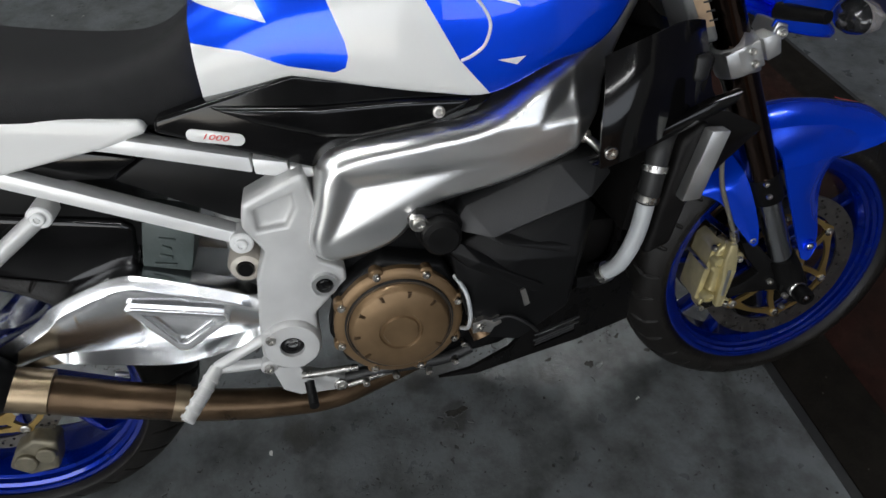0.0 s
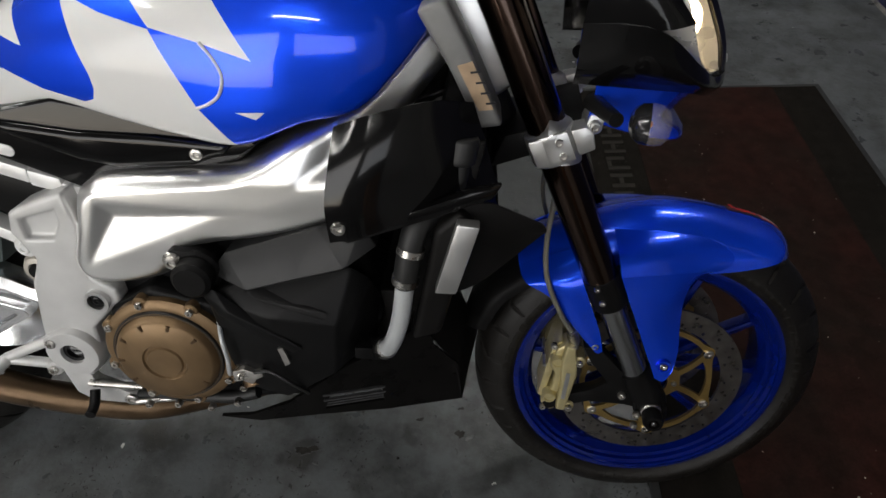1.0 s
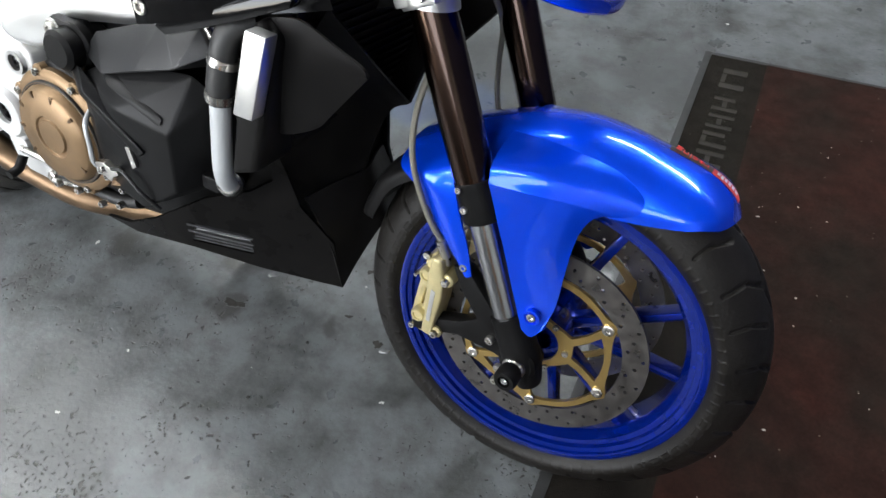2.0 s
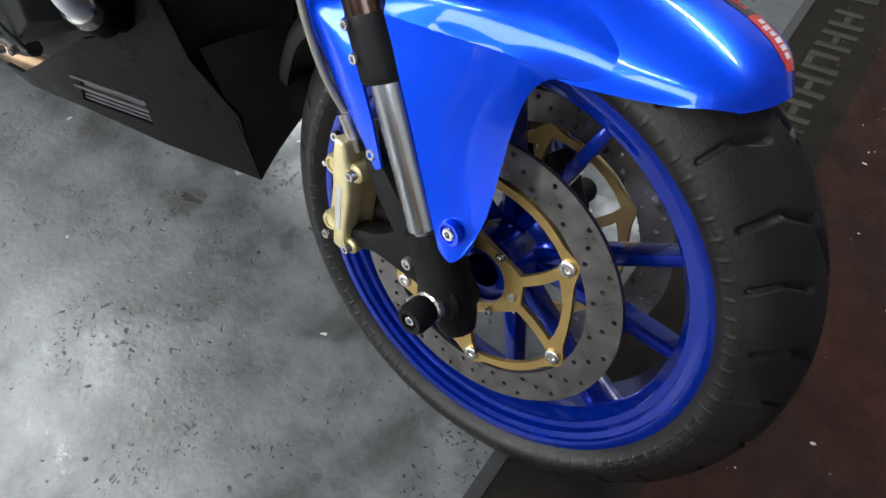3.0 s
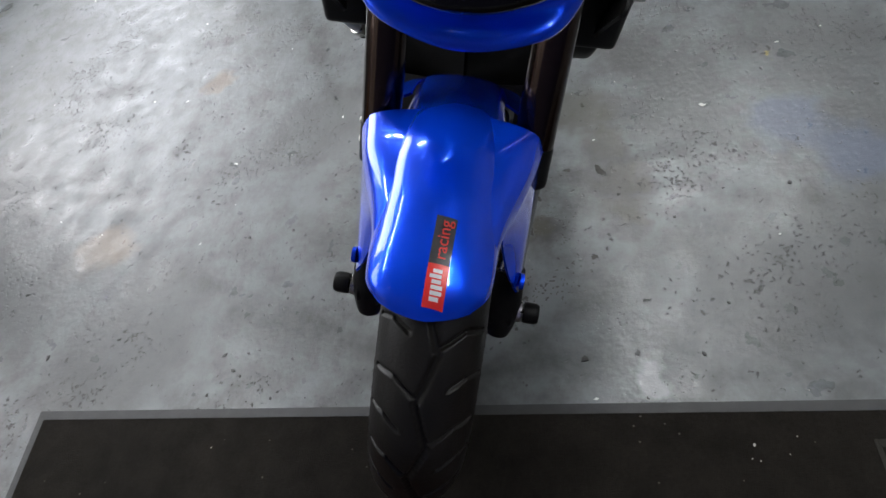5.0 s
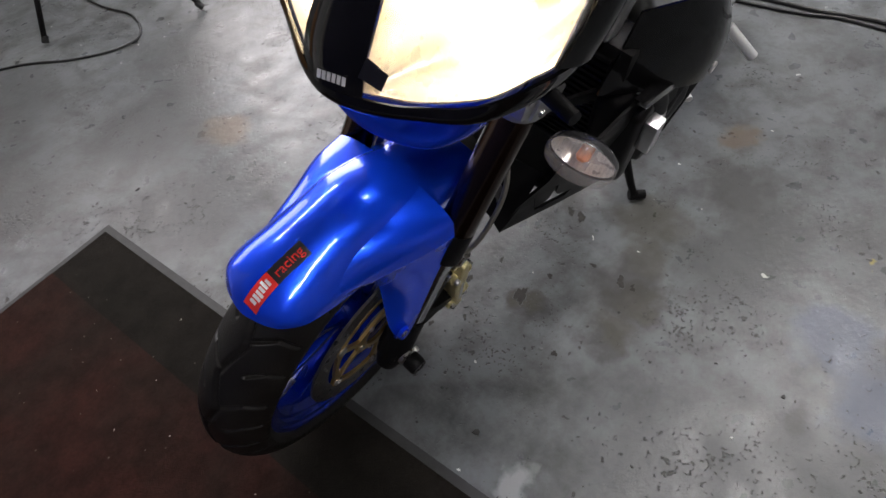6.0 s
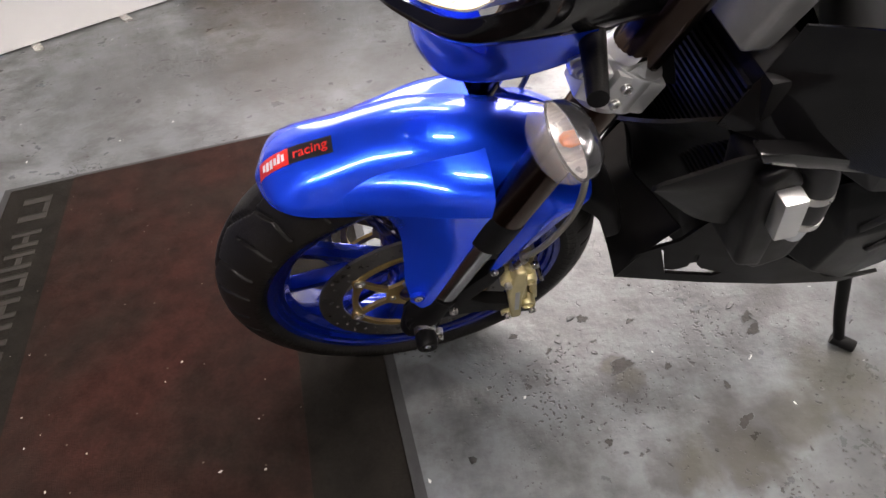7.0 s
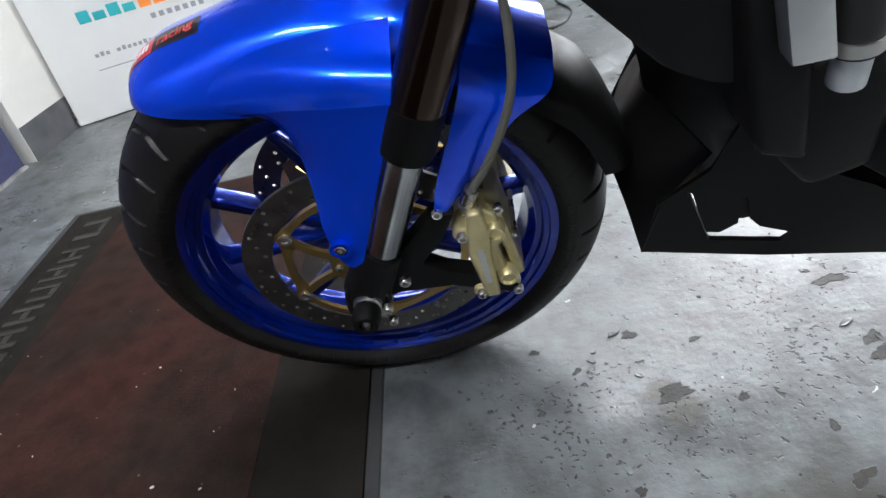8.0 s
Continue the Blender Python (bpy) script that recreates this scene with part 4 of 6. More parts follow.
def on_fender(x, y):
    """Height of the fender's outer face at a place."""
    best = -1.0
    for quad in CROWN:
        if min(abs(q[0] - x) for q in quad) > 0.02 or min(abs(q[1] - y) for q in quad) > 0.02:
            continue
        for i in range(1, len(quad) - 1):
            (x0, y0, z0), (x1, y1, z1), (x2, y2, z2) = quad[0], quad[i], quad[i + 1]
            d = (x1 - x0) * (y2 - y0) - (x2 - x0) * (y1 - y0)
            if abs(d) < 1e-12:
                continue
            u = ((x - x0) * (y2 - y0) - (x2 - x0) * (y - y0)) / d
            v = ((x1 - x0) * (y - y0) - (x - x0) * (y1 - y0)) / d
            if u >= -1e-4 and v >= -1e-4 and u + v <= 1.0002:
                best = max(best, z0 + u * (z1 - z0) + v * (z2 - z0))
    return best


def fender_decal(name, x0, x1, y0, y1, lift, mat):
    bm = bmesh.new()
    n = 10
    g = [[bm.verts.new((x0 + (x1 - x0) * i / n, y0 + (y1 - y0) * j / 4, on_fender(x0 + (x1 - x0) * i / n, y0 + (y1 - y0) * j / 4) + lift)) for j in range(5)] for i in range(n + 1)]
    for i in range(n):
        for j in range(4):
            bm.faces.new((g[i][j], g[i + 1][j], g[i + 1][j + 1], g[i][j + 1]))
    return part(name, bm, mat, fender, "", 180)


fender_decal("sticker_black", 0.08, 0.135, 0.004, 0.027, 0.0005, STICKER_K)
fender_decal("sticker_red", 0.135, 0.1755, 0.004, 0.027, 0.0005, RED)
for k in range(6):
    # the brand's name stays a row of plain bars
    fender_decal("sticker_mark", 0.1405 + 0.0052 * k, 0.1442 + 0.0052 * k, 0.0105 - 0.003 * (k == 1), 0.0205 + 0.0025 * (k in (3, 4)), 0.001, STICKER_W)


def lettering(name, text, size, m, mat, parent, depth=0.0004):
    """Raised letters in the built-in font, as a mesh."""
    cu = bpy.data.curves.new(name, "FONT")
    cu.body, cu.size, cu.extrude, cu.align_x, cu.align_y = text, size, depth, "CENTER", "CENTER"
    ob = bpy.data.objects.new(name, cu)
    scene.collection.objects.link(ob)
    me = bpy.data.meshes.new_from_object(ob.evaluated_get(bpy.context.evaluated_depsgraph_get()))
    bpy.data.objects.remove(ob)
    bpy.data.curves.remove(cu)
    me.materials.clear()
    me.materials.append(mat)
    me.transform(m)
    out = new(name, me)
    out.parent = parent
    return out


lettering("sticker_word", "racing", 0.019, Matrix.Translation((0.108, 0.0155, on_fender(0.108, 0.0155) + 0.0012)) @ pose(0, 0, 0, -6, 15, 0) @ pose(0, 0, 0, 0, 0, 180), RED, fender)

# ---- nose: chin, cowl, headlamp, indicators
part("chin_panel", patch([
    [(-0.17, -0.13, 0.855), (-0.09, -0.13, 0.85), (-0.055, -0.105, 0.842), (-0.035, -0.055, 0.826), (-0.028, 0, 0.822)],
    [(-0.17, -0.126, 0.83), (-0.1, -0.122, 0.815), (-0.076, -0.097, 0.80), (-0.062, -0.05, 0.79), (-0.056, 0, 0.787)],
    [(-0.172, -0.118, 0.805), (-0.1, -0.118, 0.79), (-0.055, -0.095, 0.778), (-0.036, -0.048, 0.768), (-0.03, 0, 0.763)],
    [(-0.172, -0.112, 0.798), (-0.105, -0.11, 0.782), (-0.06, -0.088, 0.77), (-0.042, -0.045, 0.76), (-0.037, 0, 0.755)],
    [(-0.17, -0.08, 0.795), (-0.12, -0.07, 0.785), (-0.1, -0.05, 0.778), (-0.095, -0.025, 0.775), (-0.095, 0, 0.772)]], 6, 0.004, mirror_y=True), BLUE, bike, "glossy blue chin panel")
cowl = part("headlamp_cowl", patch([
    [(-0.2, -0.14, 0.85), (-0.11, -0.15, 0.85), (-0.055, -0.14, 0.845), (-0.025, -0.085, 0.826), (0.0, -0.04, 0.82), (0.008, 0, 0.819)],
    [(-0.2, -0.165, 0.875), (-0.12, -0.185, 0.885), (-0.052, -0.155, 0.862), (-0.016, -0.09, 0.838), (0.008, -0.042, 0.83), (0.018, 0, 0.828)],
    [(-0.2, -0.18, 0.93), (-0.12, -0.2, 0.93), (-0.056, -0.155, 0.882), (-0.02, -0.092, 0.853), (0.004, -0.044, 0.845), (0.018, 0, 0.843)]], 5, 0.004, mirror_y=True), GLOSS, bike, "gloss black headlamp cowl")
part("cowl_divider", patch([
    [(0.003, -0.043, 0.846), (0.014, -0.02, 0.844), (0.018, 0, 0.843)],
    [(-0.008, -0.04, 0.89), (0.002, -0.02, 0.892), (0.005, 0, 0.892)],
    [(-0.05, -0.032, 0.97), (-0.042, -0.015, 0.974), (-0.04, 0, 0.975)],
    [(-0.11, -0.032, 1.04), (-0.102, -0.015, 1.044), (-0.1, 0, 1.045)]], 5, 0.004, mirror_y=True), GLOSS, cowl)
for s in (-1, 1):
    part("cowl_side", patch([[(x, -y * s, z) for x, y, z in row] for row in [
        [(-0.2, -0.18, 0.93), (-0.12, -0.2, 0.93), (-0.082, -0.192, 0.937)],
        [(-0.2, -0.185, 0.98), (-0.15, -0.198, 0.98), (-0.118, -0.19, 0.98)],
        [(-0.23, -0.17, 1.05), (-0.19, -0.175, 1.05), (-0.165, -0.17, 1.045)]]], 4, 0.004), GLOSS, cowl)
part("flyscreen", patch([
    [(-0.15, -0.172, 1.01), (-0.11, -0.145, 1.008), (-0.075, -0.085, 0.99), (-0.052, -0.03, 0.978), (-0.045, 0, 0.976)],
    [(-0.22, -0.15, 1.08), (-0.18, -0.12, 1.08), (-0.15, -0.07, 1.075), (-0.135, -0.03, 1.07), (-0.13, 0, 1.07)]], 5, 0.004, mirror_y=True), GLOSS, bike, "dark flyscreen")
LENS = bpy.data.materials.new("clear_lens")
LENS.use_nodes = True
lt = LENS.node_tree
lt.nodes.remove(lt.nodes["Principled BSDF"])
clear, shine, blend = (lt.nodes.new(k) for k in ("ShaderNodeBsdfTransparent", "ShaderNodeBsdfGlossy", "ShaderNodeMixShader"))
clear.inputs["Color"].default_value = (0.93, 0.93, 0.92, 1)
shine.inputs["Roughness"].default_value = 0.04
blend.inputs["Fac"].default_value = 0.07
lt.links.new(clear.outputs[0], blend.inputs[1]), lt.links.new(shine.outputs[0], blend.inputs[2])
lt.links.new(blend.outputs[0], lt.nodes["Material Output"].inputs["Surface"])
LAMP = bpy.data.materials.new("lit_lamp")
LAMP.use_nodes = True
pb = LAMP.node_tree.nodes["Principled BSDF"]
pb.inputs["Emission Color"].default_value, pb.inputs["Emission Strength"].default_value = (1.0, 0.8, 0.5, 1), 6
REFLECT = material("lamp_reflector", (0.86, 0.83, 0.76), 0.3, 0.45, vary=0.06, scale=40, rough_vary=0.1)
LENS_NET = [
    [(0.002, 0.04, 0.847), (-0.022, 0.09, 0.856), (-0.053, 0.15, 0.886), (-0.08, 0.19, 0.935)],
    [(-0.01, 0.038, 0.89), (-0.035, 0.092, 0.905), (-0.068, 0.15, 0.93), (-0.095, 0.188, 0.965)],
    [(-0.05, 0.03, 0.97), (-0.075, 0.09, 0.985), (-0.11, 0.148, 1.0), (-0.145, 0.175, 1.005)]]
for s in (-1, 1):
    lens = part("headlamp_lens", patch([[(x, y * s, z) for x, y, z in row] for row in LENS_NET], 6, 0.003), LENS, bike, "clear headlamp lens")
    lens.visible_shadow = False
    bowl = []
    for v in (0, 0.12, 0.5, 0.88, 1):
        a, b, k = (LENS_NET[0], LENS_NET[1], v * 2) if v < 0.5 else (LENS_NET[1], LENS_NET[2], v * 2 - 1)
        line = [Vector(p).lerp(Vector(q), k) for p, q in zip(a, b)]
        row = []
        for u in (0, 0.1, 0.35, 0.65, 0.9, 1):
            n = min(2, int(u * 3))
            p = line[n].lerp(line[n + 1], u * 3 - n)
            deep = 0.004 + 0.085 * (math.sin(math.pi * u) * math.sin(math.pi * v)) ** 0.4 if 0 < u < 1 and 0 < v < 1 else 0.004
            row.append((p.x - deep, p.y * s, p.z))
        bowl.append(row)
    part("headlamp_reflector", patch(bowl, 5, 0.002), REFLECT, bike, "bright lamp reflector")
    part("headlamp_bulb", lathe([(1e-4, -0.03), (0.022, -0.02), (0.027, 0), (0.022, 0.02), (1e-4, 0.03)], 24, (-0.082, 0.108 * s, 0.925)), LAMP, bike, "lit headlamp bulb")
def tape(name, corners, thick, mat, parent, label):
    """A thin four-cornered strip stuck on a surface."""
    bm = bmesh.new()
    bm.faces.new([bm.verts.new(c) for c in corners])
    bm.normal_update()
    bmesh.ops.solidify(bm, geom=bm.faces[:], thickness=thick)
    return part(name, bm, mat, parent, label)


tape("lens_tape", [(0.003, 0.039, 0.871), (-0.006, 0.042, 0.892), (-0.014, 0.063, 0.879), (-0.006, 0.061, 0.862)], 0.0012, STICKER_K, bike, "black tape square on the lens")
for k in range(6):
    a, b = k / 6, (k + 0.72) / 6
    tape("logo_bar", [(0.0185 - 0.008 * a, -0.004 + 0.034 * a, 0.850 + 0.006 * a), (0.0168 - 0.008 * a, -0.004 + 0.034 * a, 0.860 + 0.006 * a), (0.0168 - 0.008 * b, -0.004 + 0.034 * b, 0.860 + 0.006 * b), (0.0185 - 0.008 * b, -0.004 + 0.034 * b, 0.850 + 0.006 * b)], 0.0008, STICKER_W, cowl, "white printed mark")
SHELL = material("indicator_shell", (0.03, 0.03, 0.032), 0.2, 0.5, 0.5)
MILKY = bpy.data.materials.new("milky_lens")
MILKY.use_nodes = True
mt = MILKY.node_tree
mb = mt.nodes["Principled BSDF"]
mb.inputs["Base Color"].default_value, mb.inputs["Roughness"].default_value = (0.5, 0.46, 0.44, 1), 0.12
see, haze = mt.nodes.new("ShaderNodeBsdfTransparent"), mt.nodes.new("ShaderNodeMixShader")
ribs = mt.nodes.new("ShaderNodeTexWave")
ribs.inputs["Scale"].default_value = 90
span = mt.nodes.new("ShaderNodeMapRange")
span.inputs["To Min"].default_value, span.inputs["To Max"].default_value = 0.2, 0.28
where = mt.nodes.new("ShaderNodeTexCoord")
mt.links.new(where.outputs["Object"], ribs.inputs["Vector"]), mt.links.new(ribs.outputs["Fac"], span.inputs["Value"]), mt.links.new(span.outputs["Result"], haze.inputs["Fac"])
mt.links.new(see.outputs[0], haze.inputs[1]), mt.links.new(mb.outputs[0], haze.inputs[2]), mt.links.new(haze.outputs[0], mt.nodes["Material Output"].inputs["Surface"])
for s in (-1, 1):
    stem = part("indicator", lathe([(1e-4, -0.033), (0.012, -0.032), (0.024, -0.026), (0.031, -0.015), (0.0325, -0.002), (0.031, -0.002), (0.029, -0.012)], 32), SHELL, bike, "black indicator with clear lens")
    part("indicator_reflector", lathe([(0.03, -0.004), (0.024, -0.02), (0.01, -0.03), (1e-4, -0.031)], 28), REFLECT, stem, "silver reflector")
    il = part("indicator_lens", lathe([(0.0328, -0.002), (0.0325, 0.008), (0.029, 0.02), (0.02, 0.028), (1e-4, 0.032)], 32), MILKY, stem, "clear indicator lens")
    il.visible_shadow = False
    part("indicator_bulb", lathe([(1e-4, -0.028), (0.006, -0.026), (0.0065, -0.004), (0.004, 0.002), (1e-4, 0.004)], 18), ORANGE, stem, "orange bulb")
    # the lamp faces ahead and a little outwards; it is wider than high
    stem.matrix_basis = Matrix.Translation((-0.112, 0.236 if s > 0 else -0.206, 0.828)) @ pose(0, 0, 0, 0, 0, -90 + s * 10) @ Matrix.Diagonal((1.17, 0.75, 0.68, 1))
    part("indicator_stalk", tube([(-0.17, 0.12 * s, 0.822), (-0.15, 0.2 * s, 0.828)], [0.012, 0.009], 14), BLACK, bike)

# ---- tank
TANK_W = [(-0.99, 0.118), (-0.93, 0.135), (-0.87, 0.148), (-0.78, 0.165), (-0.7, 0.178), (-0.62, 0.186), (-0.54, 0.186), (-0.47, 0.172), (-0.42, 0.145), (-0.38, 0.1)]
TANK_LOW = [0.778, 0.795, 0.81, 0.795, 0.782, 0.775, 0.806, 0.822, 0.868, 0.915]
TANK_TOP = [0.9, 0.935, 0.965, 1.0, 1.025, 1.035, 1.03, 1.01, 0.98, 0.95]
net = []
for (x, w), zl, zt in zip(TANK_W, TANK_LOW, TANK_TOP):
    h = zt - zl
    net.append([(x, -w * 0.82, zl - 0.006), (x, -w * 0.97, zl), (x, -w, zl + 0.22 * h), (x, -w * 0.97, zl + 0.5 * h), (x, -w * 0.8, zl + 0.78 * h), (x, -w * 0.45, zt - 0.05 * h), (x, 0, zt)])
tank_bm = patch(net, 5, 0, mirror_y=True, close=True)


def inside(p, poly):
    hit = False
    for (x0, z0), (x1, z1) in zip(poly, poly[1:] + poly[:1]):
        if (z0 > p[1]) != (z1 > p[1]) and p[0] < (x1 - x0) * (p[1] - z0) / (z1 - z0) + x0:
            hit = not hit
    return hit


def inlay(bm, polys, keep):
    """Cuts the outlines of side-view shapes into a mesh and gives their faces other materials; keep: which faces may be cut."""
    for poly, _ in polys:
        for (x0, z0), (x1, z1) in zip(poly, poly[1:] + poly[:1]):
            d = Vector((x1 - x0, 0, z1 - z0))
            n = d.cross(Vector((0, 1, 0)))
            lo, hi = min(x0, x1) - 0.03, max(x0, x1) + 0.03
            zl, zh = min(z0, z1) - 0.03, max(z0, z1) + 0.03
            fs = [f for f in bm.faces if keep(f) and lo < f.calc_center_median().x < hi and zl < f.calc_center_median().z < zh]
            geom = list({v for f in fs for v in f.verts}) + list({e for f in fs for e in f.edges}) + fs
            bmesh.ops.bisect_plane(bm, geom=geom, dist=1e-6, plane_co=(x0, 0, z0), plane_no=n)
    for f in bm.faces:
        if keep(f):
            c = f.calc_center_median()
            for poly, index in polys:
                if inside((c.x, c.z), poly):
                    f.material_index = index


TANK_WHITE = [
    ([(-0.832, 0.941), (-0.775, 0.922), (-0.711, 0.908), (-0.665, 0.82), (-0.622, 0.768), (-0.66, 0.75), (-1.01, 0.75), (-1.01, 0.857), (-0.929, 0.845), (-0.876, 0.824),
      (-0.82, 0.813), (-0.806, 0.818), (-0.801, 0.832), (-0.803, 0.85)], 1),
    ([(-1.01, 0.899), (-0.95, 0.89), (-0.892, 0.876), (-0.93, 0.97), (-1.01, 0.97)], 1),
    ([(-0.745, 0.955), (-0.711, 0.91), (-0.65, 0.897), (-0.588, 0.879), (-0.635, 0.95), (-0.69, 1.0)], 1),
    ([(-0.617, 0.816), (-0.58, 0.818), (-0.592, 0.808)], 1)]
inlay(tank_bm, TANK_WHITE, lambda f: abs(f.normal.y) > 0.15)
tank = body_part("fuel_tank", tank_bm, [BLUE, WHITE], bike, "blue and white chequered fuel tank")
arc = [(-0.648, 0.898), (-0.634, 0.88), (-0.626, 0.86), (-0.633, 0.838), (-0.648, 0.826), (-0.664, 0.82)]
body_part("tank_pinstripe", tube([(x, -0.1867 + 0.10 * max(0, z - 0.85), z) for x, z in arc], 0.0022, 8), WHITE, bike, both=True)

# ---- seat and tail
seat_net = []
for x, w, zl, zt in ((-1.75, 0.07, 0.86, 0.9), (-1.6, 0.1, 0.85, 0.9), (-1.42, 0.12, 0.838, 0.89), (-1.25, 0.14, 0.8, 0.85), (-1.12, 0.135, 0.782, 0.835), (-1.05, 0.12, 0.77, 0.845), (-1.0, 0.108, 0.775, 0.875), (-0.985, 0.1, 0.78, 0.885)):
    seat_net.append([(x, -w, zl - 0.01), (x, -w - 0.004, zl + 0.25 * (zt - zl)), (x, -w * 0.92, zl + 0.75 * (zt - zl)), (x, -w * 0.6, zt), (x, 0, zt + 0.004)])
body_part("seat", patch(seat_net, 5, 0, mirror_y=True, close=True), SEAT, bike, "black textured vinyl seat")
body_part("tail_panel", prism([(-1.068, 0.772), (-1.064, 0.757), (-1.122, 0.742), (-1.25, 0.722), (-1.4, 0.74), (-1.62, 0.8), (-1.7, 0.86), (-1.6, 0.853), (-1.4, 0.832), (-1.218, 0.803)], -0.1, -0.142, 0.012, 3), WHITE, bike, "white tail panel", both=True)
body_part("tail_tray", box((-1.6, -0.09, 0.74), (-1.05, 0.09, 0.78), 0.01), BLACK, bike)
panel = body_part("side_panel", join(
    prism([(-1.0, 0.785), (-0.873, 0.812), (-0.75, 0.79), (-0.615, 0.765), (-0.588, 0.795), (-0.545, 0.815), (-0.636, 0.735), (-0.7, 0.716), (-0.83, 0.703), (-0.866, 0.682), (-0.943, 0.714), (-1.054, 0.758), (-1.05, 0.775)], -0.1, -0.146, 0.006, 3),
    prism([(-0.985, 0.785), (-0.93, 0.757), (-0.85, 0.728), (-0.80, 0.72), (-0.70, 0.728), (-0.655, 0.745), (-0.64, 0.76), (-0.745, 0.768), (-0.85, 0.77)], -0.13, -0.156, 0.009, 3)), GLOSS, bike, "gloss black side panel under the tank", both=True)
body_part("side_panel_screw", bolt((-0.69, -0.155, 0.746), 0.0085, -1, 0.005), STEEL, bike, both=True)
badge = body_part("badge", prism([(cx + 0.0085 * math.cos(radians(a)), cz + 0.0085 * math.sin(radians(a))) for cx, cz, a0 in ((-1.009, 0.7495, 76), (-0.955, 0.736, 256)) for a in range(a0, a0 + 181, 20)], -0.14, -0.1475, 0.0015), WHITE, bike, "white model badge with red figures")
lettering("badge_figures", "1000", 0.0125, BODY @ Matrix.Translation((-0.982, -0.1478, 0.7428)) @ pose(0, 0, 0, 90, 14, 0) @ Matrix(((1.35, 0.35, 0, 0), (0, 0.85, 0, 0), (0, 0, 1, 0), (0, 0, 0, 1))), RED, badge)

# ---- frame
SPAR = [(-0.395, 0.905), (-0.465, 0.828), (-0.513, 0.795), (-0.562, 0.776), (-0.6, 0.75), (-0.64, 0.731), (-0.72, 0.724), (-0.828, 0.714), (-0.856, 0.698), (-0.868, 0.675), (-0.876, 0.635), (-0.894, 0.588), (-0.89, 0.56), (-0.868, 0.541),
        (-0.82, 0.541), (-0.765, 0.557), (-0.735, 0.588), (-0.715, 0.612), (-0.6, 0.632), (-0.5, 0.662), (-0.47, 0.7), (-0.43, 0.78), (-0.36, 0.86), (-0.335, 0.9), (-0.35, 0.935)]


def round_loop(pts, times=3):
    """Cuts the corners of a closed outline, so that it runs round them."""
    for _ in range(times):
        pts = [q for (x0, z0), (x1, z1) in zip(pts, pts[1:] + pts[:1]) for q in ((0.78 * x0 + 0.22 * x1, 0.78 * z0 + 0.22 * z1), (0.22 * x0 + 0.78 * x1, 0.22 * z0 + 0.78 * z1))]
    return pts


def cast_plate(outline, pockets, y_back, y_rim, steps):
    """A cast side plate: its face rises from the rim in sloping steps (width, height); pockets are sunk to the rim's level."""
    bm = bmesh.new()
    loops = []
    for pts in (outline, *pockets):
        vs = [bm.verts.new((x, y_rim, z)) for x, z in round_loop(pts)]
        loops.append([bm.edges.new((vs[i], vs[(i + 1) % len(vs)])) for i in range(len(vs))])
    face = [g for g in bmesh.ops.triangle_fill(bm, use_beauty=True, edges=[e for l in loops for e in l])["geom"] if isinstance(g, bmesh.types.BMFace)]
    for l in loops[1:]:
        bmesh.ops.triangle_fill(bm, use_beauty=True, edges=l)
    back = bmesh.ops.extrude_edge_only(bm, edges=loops[0])["geom"]
    for v in [g for g in back if isinstance(g, bmesh.types.BMVert)]:
        v.co.y = y_back
    for wide, high in steps:
        bm.normal_update()
        bmesh.ops.inset_region(bm, faces=face, thickness=wide, use_even_offset=False, use_boundary=True)
        for v in {v for f in face for v in f.verts}:
            v.co.y -= high
    for _ in range(4):
        # a finer face, so that it can be bent smoothly
        inner = {f for f in bm.faces if all(abs(v.co.y - face_y(bm)) < 1e-6 for v in f.verts)}
        cut = [e for e in bm.edges if e.calc_length() > 0.025 and len(e.link_faces) == 2 and all(f in inner for f in e.link_faces)]
        if cut:
            bmesh.ops.subdivide_edges(bm, edges=cut, cuts=1)
            bmesh.ops.triangulate(bm, faces=[f for f in bm.faces if len(f.verts) > 4])
    return bm


def face_y(bm):
    return min(v.co.y for v in bm.verts)


def edge_gap(px, pz, loop):
    """How far points lie from a closed outline."""
    best = np.full(len(px), 9.0)
    for (x0, z0), (x1, z1) in zip(loop, loop[1:] + loop[:1]):
        ex, ez = x1 - x0, z1 - z0
        k = np.clip(((px - x0) * ex + (pz - z0) * ez) / (ex * ex + ez * ez + 1e-12), 0, 1)
        best = np.minimum(best, np.hypot(px - x0 - k * ex, pz - z0 - k * ez))
    return best


def beside(px, pz, a, b):
    """Signed distance to the left of the line from a to b."""
    ex, ez = b[0] - a[0], b[1] - a[1]
    return (ex * (pz - a[1]) - ez * (px - a[0])) / math.hypot(ex, ez)


def soft_min(a, b, k=0.0012):
    return 0.5 * (a + b - np.sqrt((a - b) ** 2 + k * k))


def soft_floor(a, k=0.0016):
    """Zero below nought and rising above it, with a rounded lip."""
    return 0.5 * (a + np.sqrt(a * a + k * k)) - 0.5 * k * np.exp(-np.abs(a) / 0.012)


